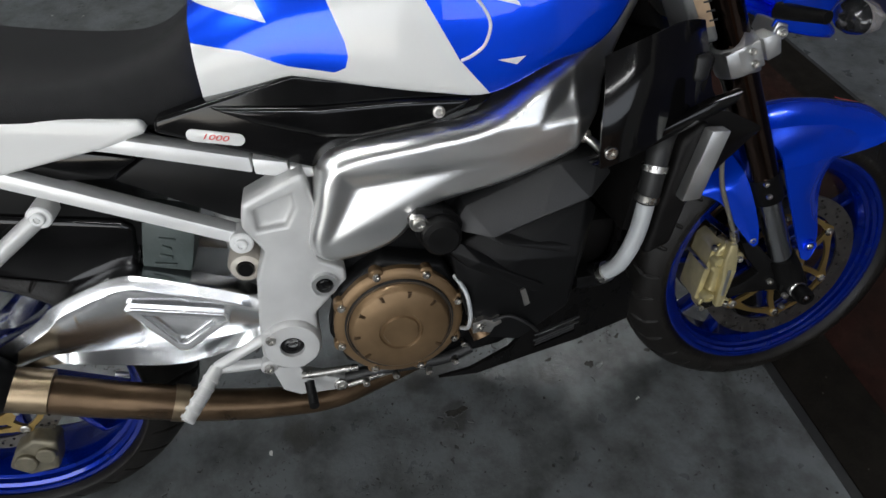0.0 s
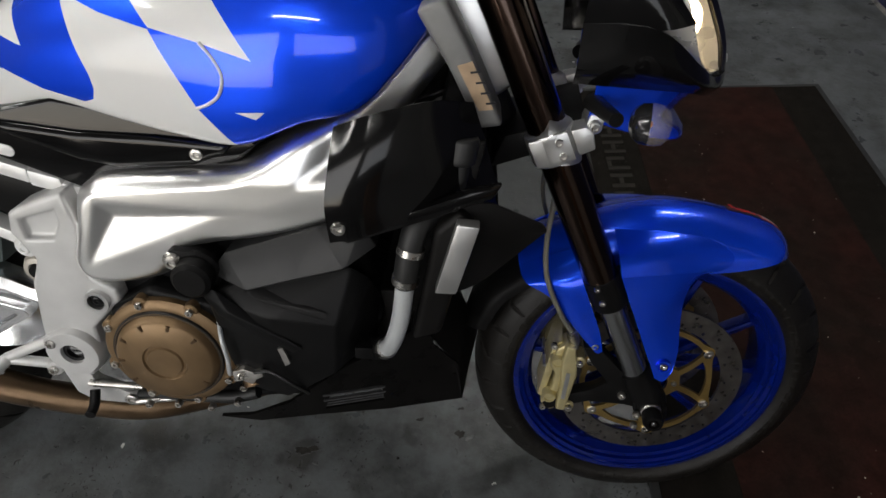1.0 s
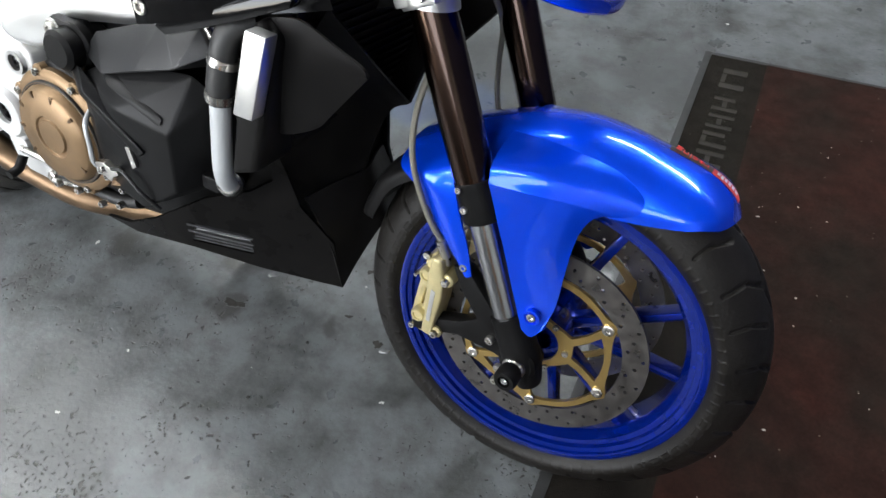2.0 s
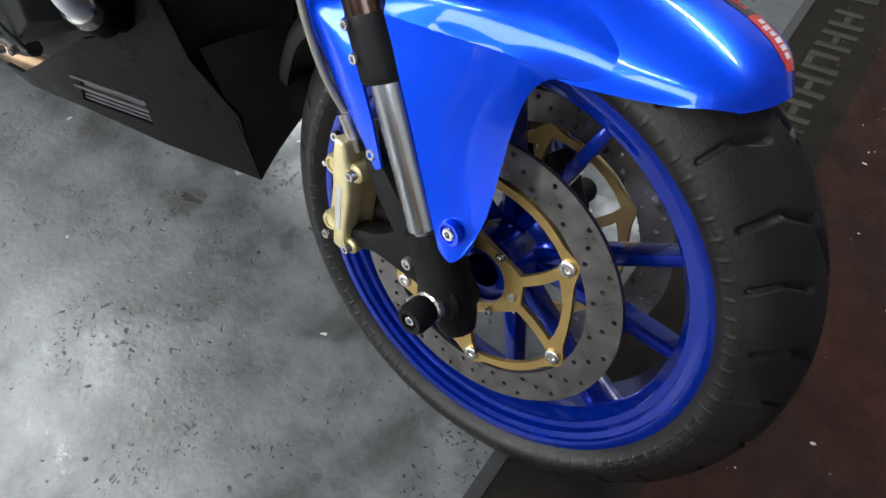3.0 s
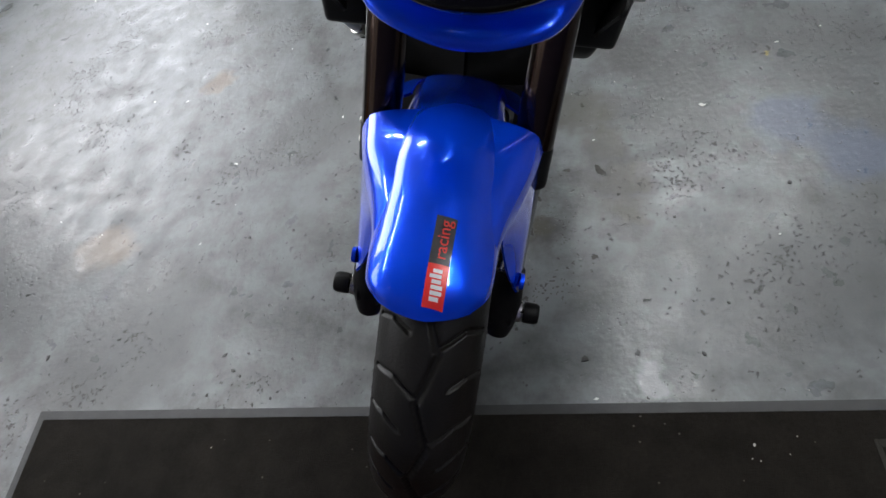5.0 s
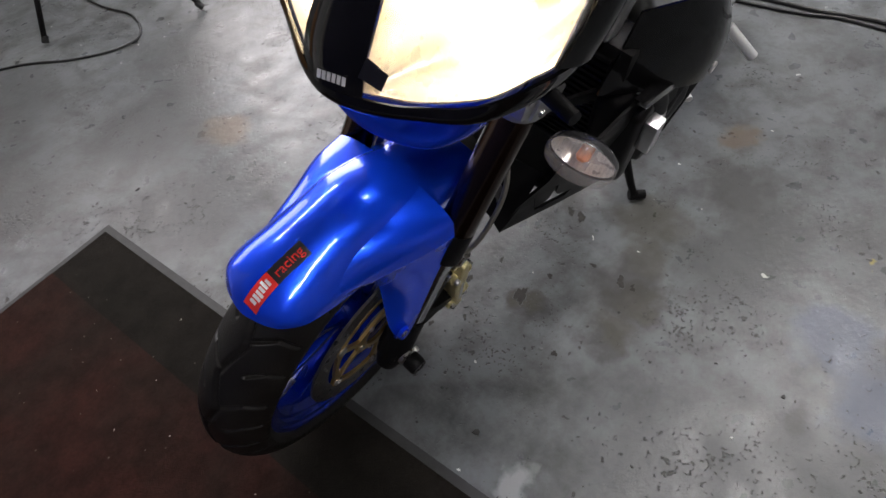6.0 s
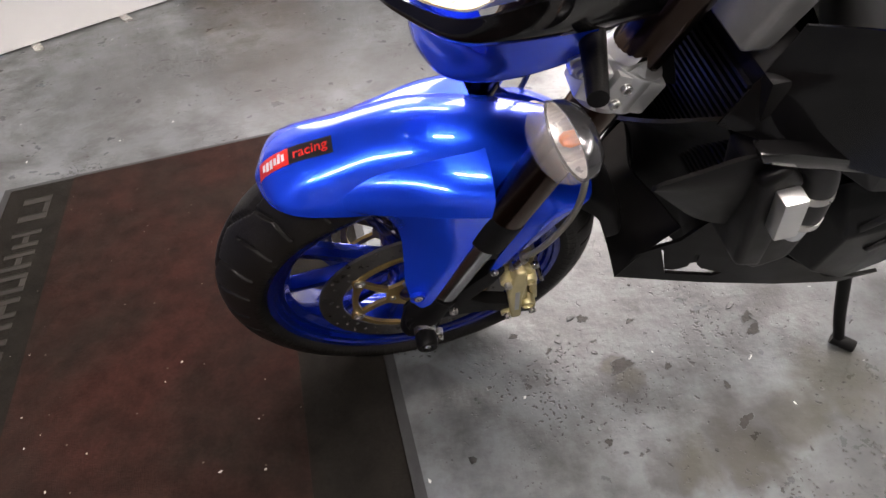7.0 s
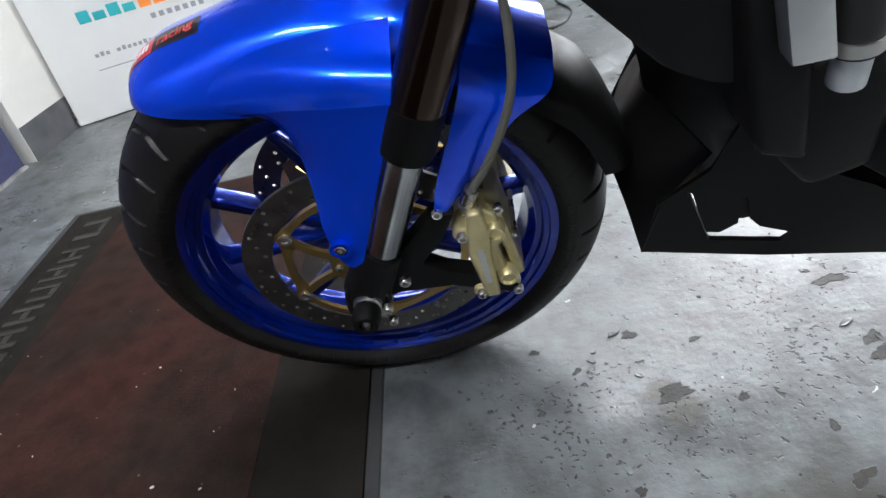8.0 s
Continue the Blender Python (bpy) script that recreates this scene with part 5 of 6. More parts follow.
def spar_face(px, pz, gap):
    """The spar's outer face: rounded shoulders, a wedge-shaped pocket, a crease, a hollow by the steering head."""
    y = -0.168 - 0.0205 * np.sin(np.minimum(gap / 0.017, 1) * math.pi / 2)
    top, tip, low = (-0.832, 0.685), (-0.652, 0.6765), (-0.868, 0.578)
    wall = soft_min(0.55 * beside(px, pz, tip, top), 0.55 * beside(px, pz, top, low))
    y += soft_floor(soft_min(wall, 0.27 * beside(px, pz, low, tip)))
    hollow = soft_min(0.45 * beside(px, pz, (-0.522, 0.80), (-0.553, 0.73)), 0.5 * (pz - 0.722 - 0.1 * (px + 0.5)))
    y += soft_min(soft_floor(hollow, 0.008), np.full(len(px), 0.013))
    # above the crease the face leans back; it draws in towards the steering head
    y += 0.3 * soft_floor(pz - 0.7235, 0.004) * np.clip((px + 0.72) / 0.05, 0, 1)
    bow = np.clip((-0.6 - px) / 0.1, 0, 1) * np.clip((0.735 - pz) / 0.03, 0, 1)
    return y + 0.4 * soft_floor(px + 0.50, 0.03) + 0.45 * bow * (pz - 0.62 - 0.47 * (px + 0.85)) ** 2


ring = round_loop(SPAR)
dense = []
for (x0, z0), (x1, z1) in zip(ring, ring[1:] + ring[:1]):
    n = max(1, int(math.hypot(x1 - x0, z1 - z0) / 0.005))
    dense += [(x0 + (x1 - x0) * k / n, z0 + (z1 - z0) * k / n) for k in range(n)]
gx, gz = (v.ravel() for v in np.meshgrid(np.arange(-0.90, -0.33, 0.0042), np.arange(0.535, 0.94, 0.0042)))
apart = edge_gap(gx, gz, dense) > 0.003
flat = [Vector(p) for p in dense] + [Vector((float(x), float(z))) for x, z, a in zip(gx, gz, apart) if a]
flat, _, tris, _, _, _ = delaunay_2d_cdt(flat, [(i, (i + 1) % len(dense)) for i in range(len(dense))], [], 1, 1e-6)
px, pz = (np.array([v[k] for v in flat]) for k in (0, 1))
py = spar_face(px, pz, edge_gap(px, pz, dense))
spar = bmesh.new()
vs = [spar.verts.new((float(x), float(y), float(z))) for x, y, z in zip(px, py, pz)]
for tri in tris:
    spar.faces.new([vs[i] for i in tri])
for v in [g for g in bmesh.ops.extrude_edge_only(spar, edges=[e for e in spar.edges if e.is_boundary])["geom"] if isinstance(g, bmesh.types.BMVert)]:
    v.co.y += 0.068
bmesh.ops.recalc_face_normals(spar, faces=spar.faces[:])
body_part("frame_spar", spar, ALLOY, bike, "polished aluminium frame spar", both=True, smooth=60)
lever = body_part("idle_lever", tube([(-0.487, -0.172, 0.693), (-0.47, -0.182, 0.678), (-0.452, -0.186, 0.66)], [0.006, 0.0065, 0.008], 14), STEEL, bike, "small bright lever by the frame", both=True)
body_part("lever_bolt", bolt((-0.489, -0.170, 0.694), 0.0115, -1, 0.009), STEEL, lever, both=True)
body_part("headstock", prism([(-0.30, 0.80), (-0.25, 0.84), (-0.33, 0.98), (-0.4, 0.98), (-0.42, 0.92)], -0.06, 0.06, 0.015, 3), ALLOY, bike, "aluminium steering head")
body_part("frame_head_arm", prism([(-0.322, 0.795), (-0.290, 0.80), (-0.33, 0.885), (-0.365, 0.95), (-0.40, 0.935), (-0.36, 0.87)], -0.08, -0.158, 0.008, 3), material("dull_cast_alloy", (0.2, 0.2, 0.195), 0.5, 0.5, vary=0.15, scale=30, rough_vary=0.08), bike, both=True)
lab = body_part("frame_label", prism([(-0.322, 0.82), (-0.304, 0.822), (-0.332, 0.88), (-0.35, 0.874)], -0.157, -0.1592, 0.0), PLATE, bike, "brown printed label on the frame")
for k in range(4):
    cx, cz = -0.3275 + 0.0068 * k, 0.8665 - 0.0125 * k
    body_part("label_bar", prism([(cx - 0.006, cz - 0.001), (cx + 0.006, cz + 0.0005), (cx + 0.0052, cz + 0.003), (cx - 0.0068, cz + 0.0015)], -0.159, -0.1596), STICKER_K, lab)
PLATE_OUT = [(-0.968, 0.655), (-0.93, 0.672), (-0.882, 0.69), (-0.872, 0.64), (-0.888, 0.585), (-0.88, 0.55), (-0.846, 0.53), (-0.845, 0.51), (-0.868, 0.488), (-0.9, 0.455), (-0.9, 0.41), (-0.908, 0.375), (-0.933, 0.352), (-0.967, 0.355), (-0.992, 0.39), (-0.985, 0.45), (-0.972, 0.533), (-0.952, 0.578), (-0.975, 0.622)]
body_part("pivot_plate", prism(PLATE_OUT, -0.1, -0.176, 0.006, 3, [[(-0.955, 0.645), (-0.9, 0.662), (-0.9, 0.64), (-0.915, 0.615), (-0.955, 0.612)]], 0.012), CAST, bike, "grey cast frame plate", both=True)
body_part("pivot_ring", lathe([(0.016, -0.17), (0.019, -0.188), (0.041, -0.188), (0.045, -0.182), (0.045, -0.15)], 40, (-0.943, 0, 0.408)), CAST, bike, both=True)
body_part("pivot_bolt", lathe([(1e-4, -0.176), (0.01, -0.176), (0.012, -0.182), (0.02, -0.182), (0.021, -0.17)], 30, (-0.943, 0, 0.408)), GLOSS, bike, "black swingarm pivot", both=True)
body_part("frame_bolt", join(lathe([(0.013, -0.15), (0.013, -0.184), (0.019, -0.184), (0.02, -0.15)], 26, (-0.878, 0, 0.511)), drum(0.0125, -0.15, -0.165, (-0.878, 0, 0.511))), MACHINED, bike, both=True)
body_part("frame_bolt_head", join(drum(0.0132, -0.16, -0.1785, (-0.878, 0, 0.511)), bolt((-0.878, -0.1785, 0.511), 0.0075, -1, 0.003)), GLOSS, bike, both=True)
# subframe
body_part("subframe_rail", join(prism([(-1.32, 0.81), (-1.116, 0.757), (-0.948, 0.705), (-0.948, 0.683), (-1.116, 0.735), (-1.32, 0.788)], -0.105, -0.138, 0.003),
                                prism([(-0.945, 0.706), (-0.9, 0.694), (-0.9, 0.67), (-0.945, 0.682)], -0.105, -0.142, 0.004),
                                prism([(-0.898, 0.69), (-0.868, 0.684), (-0.866, 0.668), (-0.898, 0.672)], -0.105, -0.146, 0.005)), RAIL, bike, "silver subframe rail", both=True)
body_part("subframe_rail", prism([(-1.42, 0.808), (-1.25, 0.727), (-0.99, 0.596), (-0.982, 0.57), (-1.25, 0.702), (-1.42, 0.784)], -0.108, -0.14, 0.004), RAIL, bike, both=True)
body_part("subframe_lug", join(drum(0.017, -0.11, -0.148, (-0.985, 0, 0.58)), bolt((-0.985, -0.148, 0.58), 0.009, -1)), RAIL, bike, both=True)
body_part("subframe_lug", join(drum(0.016, -0.11, -0.148, (-1.225, 0, 0.662)), bolt((-1.225, -0.148, 0.662), 0.009, -1)), RAIL, bike, both=True)
body_part("peg_stay", stick((-1.225, -0.14, 0.662), (-1.4, -0.15, 0.54), 0.012), CAST, bike, both=True)
body_part("inner_cover", prism([(-1.13, 0.69), (-1.082, 0.718), (-0.9, 0.668), (-0.9, 0.62), (-0.949, 0.59), (-1.0, 0.612)], -0.06, -0.122, 0.006), SATIN, bike, "satin black inner cover", both=True)
body_part("inner_cover", prism([(-1.3, 0.72), (-1.25, 0.755), (-1.09, 0.715), (-1.135, 0.69), (-1.24, 0.70)], -0.06, -0.118, 0.006), GLOSS, bike, both=True)
tray = body_part("battery_tray", prism([(-1.122, 0.612), (-1.052, 0.588), (-1.074, 0.515), (-1.142, 0.537)], -0.02, -0.1, 0.006), material("dusty_grey_plastic", (0.05, 0.065, 0.062), 0.5, vary=0.25, scale=20, bump=0.2), bike, "dusty grey moulded tray")
for k, (u, w) in enumerate(((0.0, 0.022), (0.014, 0.012), (0.028, 0.016), (0.042, 0.03))):
    cx, cz = -1.094 - 0.3 * u, 0.580 - u
    body_part("moulded_mark", prism([(cx - w / 2, cz + 0.004), (cx + w / 2, cz - 0.003), (cx + w / 2 - 0.002, cz - 0.008), (cx - w / 2 - 0.002, cz - 0.001)], -0.098, -0.1035, 0.001), tray.data.materials[0], tray)
body_part("undertail_panel", prism([(-1.36, 0.66), (-1.15, 0.615), (-1.135, 0.6), (-1.15, 0.53), (-1.25, 0.515), (-1.36, 0.55)], -0.06, -0.094, 0.012, 3), GLOSS, bike, "gloss black inner panel")
body_part("undertail_box", box((-1.34, -0.085, 0.56), (-1.12, 0.085, 0.72), 0.015), SATIN, bike)
body_part("rear_shock", tube([(-1.0, 0, 0.42), (-1.02, 0, 0.63)], 0.028), CAST, bike, "grey shock absorber")
body_part("shock_reservoir", lathe([(1e-4, -0.09), (0.024, -0.09), (0.027, -0.1), (0.027, -0.125), (0.022, -0.135), (0.014, -0.137), (0.0135, -0.13), (1e-4, -0.13)], 28, (-0.99, 0, 0.53)), material("cream_reservoir", (0.5, 0.46, 0.4), 0.4, 0.2, vary=0.1, scale=40), bike, "cream shock reservoir")
body_part("reservoir_cap", lathe([(1e-4, -0.141), (0.011, -0.141), (0.0125, -0.137), (0.0125, -0.128)], 20, (-0.99, 0, 0.53)), GLOSS, bike)
# swingarm
SWING = [(-1.5, 0.35), (-1.4, 0.43), (-1.306, 0.478), (-1.279, 0.504), (-1.226, 0.524), (-1.175, 0.54), (-1.145, 0.536), (-1.066, 0.503), (-0.985, 0.465), (-0.955, 0.42), (-0.985, 0.38), (-1.123, 0.347), (-1.226, 0.372), (-1.326, 0.4), (-1.4, 0.36), (-1.47, 0.275), (-1.52, 0.285)]
ARM_STEPS = [(0.002, 0.007), (0.014, 0.009), (0.003, 0.001)]
arm = cast_plate(SWING, [], -0.085, -0.112, ARM_STEPS)
for v in arm.verts:
    # below its upper fold the arm's face leans in
    if v.co.y < -0.12:
        v.co.y += 0.3 * max(0.0, float(np.interp(v.co.x, [-1.5, -1.4, -1.3, -1.18, -1.06, -0.96], [0.33, 0.41, 0.46, 0.515, 0.485, 0.44])) - v.co.z)
body_part("swingarm", arm, MIRRORED, bike, "polished aluminium swingarm", both=True, smooth=28)
ARM_OUT, ARM_IN = [(-1.178, 0.486), (-1.165, 0.489), (-1.04, 0.452), (-1.034, 0.436), (-1.105, 0.392), (-1.12, 0.394)], [(-1.152, 0.472), (-1.06, 0.443), (-1.058, 0.437), (-1.106, 0.408), (-1.116, 0.411)]
body_part("swingarm_brace", prism(ARM_OUT, -0.11, -0.1345, 0.003, 3, [ARM_IN], 0.011), MIRRORED, bike, "three-cornered webbed recess", both=True)
# exhaust
body_part("exhaust_pipe", tube([(-0.60, 0, 0.24), (-0.72, -0.03, 0.205), (-0.82, -0.07, 0.203), (-0.9, -0.105, 0.212), (-0.98, -0.122, 0.232), (-1.09, -0.138, 0.268), (-1.19, -0.147, 0.312), (-1.255, -0.15, 0.338), (-1.345, -0.158, 0.385)], [0.024, 0.024, 0.024, 0.025, 0.026, 0.027, 0.029, 0.03, 0.03], 22), PIPE, bike, "heat-stained exhaust pipe")
for p, q, r in (((-1.135, -0.1423, 0.288), (-1.155, -0.144, 0.297), 0.0305), ((-1.31, -0.158, 0.375), (-1.37, -0.161, 0.40), 0.034)):
    body_part("exhaust_band", tube([p, q], r, 20), BRASSY, bike, "straw-tinted exhaust clamp")
# rear brake caliper under the silencer
body_part("rear_caliper", join(prism([(-1.464, 0.18), (-1.44, 0.218), (-1.406, 0.237), (-1.372, 0.22), (-1.39, 0.157), (-1.438, 0.153)], -0.07, -0.112, 0.008, 3), drum(0.018, -0.1, -0.12, (-1.43, 0, 0.19)), drum(0.016, -0.1, -0.12, (-1.395, 0, 0.2))), DULL_CALIPER, bike, "dull gold rear brake caliper")
body_part("silencer", tube([(-1.36, -0.16, 0.395), (-1.4, -0.165, 0.42), (-1.5, -0.17, 0.47), (-1.72, -0.18, 0.58), (-1.78, -0.182, 0.61)], [0.034, 0.05, 0.058, 0.058, 0.045], 24), SATIN, bike, "dark exhaust silencer")
body_part("exhaust_pipe", tube([(-0.42, 0.03, 0.40), (-0.40, 0.03, 0.33), (-0.46, 0.02, 0.285), (-0.6, 0, 0.24)], 0.026, 18), PIPE, bike)
# footrest, hanger and brake pedal
hanger = body_part("footrest_hanger", join(stick((-0.972, -0.172, 0.428), (-1.062, -0.178, 0.386), 0.0085), stick((-0.985, -0.172, 0.372), (-1.055, -0.178, 0.382), 0.0085), drum(0.014, -0.165, -0.186, (-0.972, 0, 0.428)), drum(0.013, -0.165, -0.186, (-0.985, 0, 0.372)),
                                             prism([(-0.99, 0.375), (-0.975, 0.305), (-0.95, 0.288), (-0.878, 0.284), (-0.86, 0.3), (-0.9, 0.318), (-0.935, 0.335), (-0.945, 0.36)], -0.15, -0.17, 0.005)), CAST, bike, "silver footrest hanger")
peg = body_part("footrest", tube([(-1.062, -0.18, 0.385), (-1.082, -0.212, 0.37), (-1.106, -0.248, 0.352)], [0.0105, 0.0115, 0.0095], 14), CAST, bike, "grooved alloy footrest")
for k in range(6):
    body_part("peg_ridge", tube([(-1.07 - 0.0066 * k, -0.194 - 0.0098 * k, 0.379 - 0.0047 * k), (-1.0725 - 0.0066 * k, -0.1975 - 0.0098 * k, 0.3772 - 0.0047 * k)], 0.0132 - 0.0003 * k, 12), CAST, peg)
for hx, hy, hz, hr in ((-0.972, -0.186, 0.428, 0.008), (-0.985, -0.186, 0.372, 0.008), (-0.882, -0.17, 0.298, 0.011)):
    body_part("hanger_bolt", bolt((hx, hy, hz), hr), STEEL, bike)
body_part("brake_pedal", tube([(-0.93, -0.185, 0.33), (-0.928, -0.2, 0.312), (-0.926, -0.22, 0.308)], 0.008, 12), SATIN, bike)
body_part("brake_rod", join(tube([(-0.94, -0.178, 0.338), (-0.85, -0.178, 0.336)], 0.006, 10), tube([(-0.87, -0.178, 0.30), (-0.80, -0.175, 0.31), (-0.72, -0.172, 0.315)], 0.005, 10)), STEEL, bike)

# ---- engine
body_part("engine_block", join(prism([(-0.9, 0.55), (-0.84, 0.31), (-0.76, 0.28), (-0.6, 0.30), (-0.5, 0.36), (-0.45, 0.48), (-0.48, 0.62), (-0.6, 0.72), (-0.75, 0.70), (-0.86, 0.62)], 0.15, -0.15, 0.02, 3),
                               prism([(-0.885, 0.42), (-0.86, 0.5), (-0.79, 0.545), (-0.70, 0.52), (-0.66, 0.44), (-0.70, 0.345), (-0.80, 0.325), (-0.865, 0.355)], -0.14, -0.185, 0.01, 3)), SATIN, bike, "dark grey engine casing")
CC = (-0.776, 0, 0.43)
cover = body_part("clutch_cover", lathe([(0.1, -0.18), (0.1, -0.195), (0.094, -0.2), (0.084, -0.2), (0.083, -0.203), (0.081, -0.205), (0.079, -0.203), (0.077, -0.206), (0.075, -0.213), (0.07, -0.217), (0.034, -0.219), (0.032, -0.216), (0.028, -0.216), (0.026, -0.219), (1e-4, -0.2195)], 72, CC), BRONZE, bike, "round bronze clutch cover")
body_part("cover_gasket", lathe([(0.0845, -0.2005), (0.0835, -0.2045), (0.0795, -0.2045), (0.0785, -0.2035)], 72, CC), HOSE, bike)
for k in range(8):
    a = TAU * (k + 0.35) / 8
    p = (CC[0] + 0.096 * math.cos(a), -0.197, CC[2] + 0.096 * math.sin(a))
    lug = body_part("cover_lug", drum(0.0115, -0.18, -0.198, p[:1] + (0,) + p[2:], 0.002, 18), BRONZE, bike)
    body_part("cover_bolt", bolt((p[0], -0.198, p[2]), 0.006, -1, 0.006), STEEL, bike)
for a in (40, 75, 110, 145, 180, 215, 325):
    c, s_ = math.cos(radians(a)), math.sin(radians(a))
    body_part("cover_notch", prism([(CC[0] + r * c - w * s_, CC[2] + r * s_ + w * c) for r, w in ((0.062, -0.002), (0.072, -0.003), (0.072, 0.003), (0.062, 0.002))], -0.2125, -0.2185, 0.0008), PIPE, bike)
def hull(points, bevel=0.003):
    """A faceted solid round the given corners, its edges slightly rounded."""
    bm = bmesh.new()
    for p in points:
        bm.verts.new(p)
    out = bmesh.ops.convex_hull(bm, input=bm.verts[:])
    loose = {g for g in out["geom_interior"] + out["geom_unused"] if isinstance(g, bmesh.types.BMVert)}
    bmesh.ops.delete(bm, geom=list(loose), context="VERTS")
    bmesh.ops.dissolve_limit(bm, angle_limit=radians(4), verts=bm.verts[:], edges=bm.edges[:])
    if bevel:
        bmesh.ops.bevel(bm, geom=bm.edges[:], offset=bevel, segments=2, profile=0.6, affect="EDGES", clamp_overlap=True)
    return bm


# a pale satin upper plate, and below it a faceted cover with a sloping top and a front face
body_part("engine_upper_cover", hull([(-0.688, -0.195, 0.583), (-0.664, -0.188, 0.614), (-0.53, -0.192, 0.664), (-0.47, -0.19, 0.668), (-0.45, -0.195, 0.64), (-0.49, -0.222, 0.618), (-0.56, -0.222, 0.598), (-0.63, -0.218, 0.572),
                                      (-0.688, -0.13, 0.58), (-0.664, -0.13, 0.61), (-0.47, -0.13, 0.668), (-0.45, -0.13, 0.64), (-0.49, -0.13, 0.60), (-0.63, -0.13, 0.565)], 0.005), COVERGREY, bike, "satin grey engine upper cover", both=True)
lower = body_part("engine_side_cover", hull([(-0.694, -0.208, 0.553), (-0.66, -0.222, 0.50), (-0.674, -0.216, 0.44), (-0.655, -0.218, 0.392), (-0.592, -0.222, 0.376), (-0.515, -0.225, 0.432), (-0.506, -0.232, 0.527), (-0.60, -0.2325, 0.536),
                                             (-0.63, -0.20, 0.586), (-0.485, -0.198, 0.607), (-0.462, -0.185, 0.58), (-0.455, -0.14, 0.52), (-0.462, -0.14, 0.44), (-0.694, -0.14, 0.55), (-0.66, -0.14, 0.392), (-0.592, -0.14, 0.376)], 0.004), SATIN, bike, "satin black faceted engine side cover", both=True)
body_part("cover_rib", hull([(-0.70, -0.212, 0.562), (-0.678, -0.215, 0.572), (-0.556, -0.2335, 0.486), (-0.57, -0.2335, 0.474), (-0.672, -0.228, 0.535), (-0.655, -0.234, 0.545), (-0.70, -0.2, 0.55), (-0.56, -0.225, 0.48)], 0.002), SATIN, bike, both=True)
body_part("cover_rib", hull([(-0.655, -0.2, 0.575), (-0.645, -0.2, 0.585), (-0.515, -0.228, 0.547), (-0.52, -0.232, 0.535), (-0.62, -0.2225, 0.562)], 0.002), SATIN, bike, both=True)
body_part("cover_slot", prism([(-0.594, 0.482), (-0.586, 0.484), (-0.578, 0.455), (-0.586, 0.45)], -0.21, -0.2325, 0.0), STEEL, bike, "bright slot in the engine cover")
body_part("filler_cap", join(drum(0.028, -0.15, -0.225, (-0.705, 0, 0.585), 0.006), drum(0.034, -0.18, -0.2, (-0.705, 0, 0.585), 0.004)), BLACK, bike, "black oil filler cap")
body_part("engine_mount", prism([(-0.75, 0.607), (-0.735, 0.622), (-0.7, 0.618), (-0.68, 0.60), (-0.70, 0.585), (-0.74, 0.588)], -0.17, -0.2, 0.004), BLACK, bike, both=True)
body_part("engine_bolt", join(drum(0.014, -0.19, -0.203, (-0.734, 0, 0.604)), bolt((-0.734, -0.203, 0.604), 0.009)), STEEL, bike, both=True)
body_part("water_pump", join(tube([(-0.655, -0.19, 0.41), (-0.645, -0.21, 0.385)], 0.018), stick((-0.66, -0.2, 0.40), (-0.62, -0.2, 0.385), 0.008)), PIPE, bike, "rusty bolted fitting beside the cover")
body_part("pickup_bracket", join(prism([(-0.668, 0.432), (-0.65, 0.437), (-0.636, 0.431), (-0.625, 0.436), (-0.622, 0.425), (-0.634, 0.418), (-0.64, 0.408), (-0.654, 0.414), (-0.668, 0.412)], -0.2, -0.2315, 0.001), bolt((-0.657, -0.2315, 0.423), 0.0055, -1, 0.004)), STEEL, bike, "small bright bracket on the engine cover")
body_part("breather_pipe", tube([(-0.687, -0.2, 0.505), (-0.676, -0.226, 0.49), (-0.671, -0.231, 0.455), (-0.674, -0.228, 0.425), (-0.68, -0.205, 0.405)], 0.0035, 10), GREYHOSE, bike, "thin pale breather pipe")
body_part("sensor_lead", tube([(-0.636, -0.229, 0.43), (-0.61, -0.232, 0.436), (-0.58, -0.233, 0.415), (-0.56, -0.22, 0.385)], 0.003, 8), HOSE, bike)
body_part("sump_pipe", tube([(-0.87, -0.16, 0.30), (-0.80, -0.172, 0.318), (-0.71, -0.175, 0.32), (-0.66, -0.175, 0.335)], 0.011, 12), HOSE, bike)
for x, z in ((-0.84, 0.31), (-0.79, 0.315), (-0.735, 0.31), (-0.69, 0.325), (-0.675, 0.36)):
    body_part("sump_bolt", bolt((x, -0.186, z), 0.006, -1, 0.01), STEEL, bike)
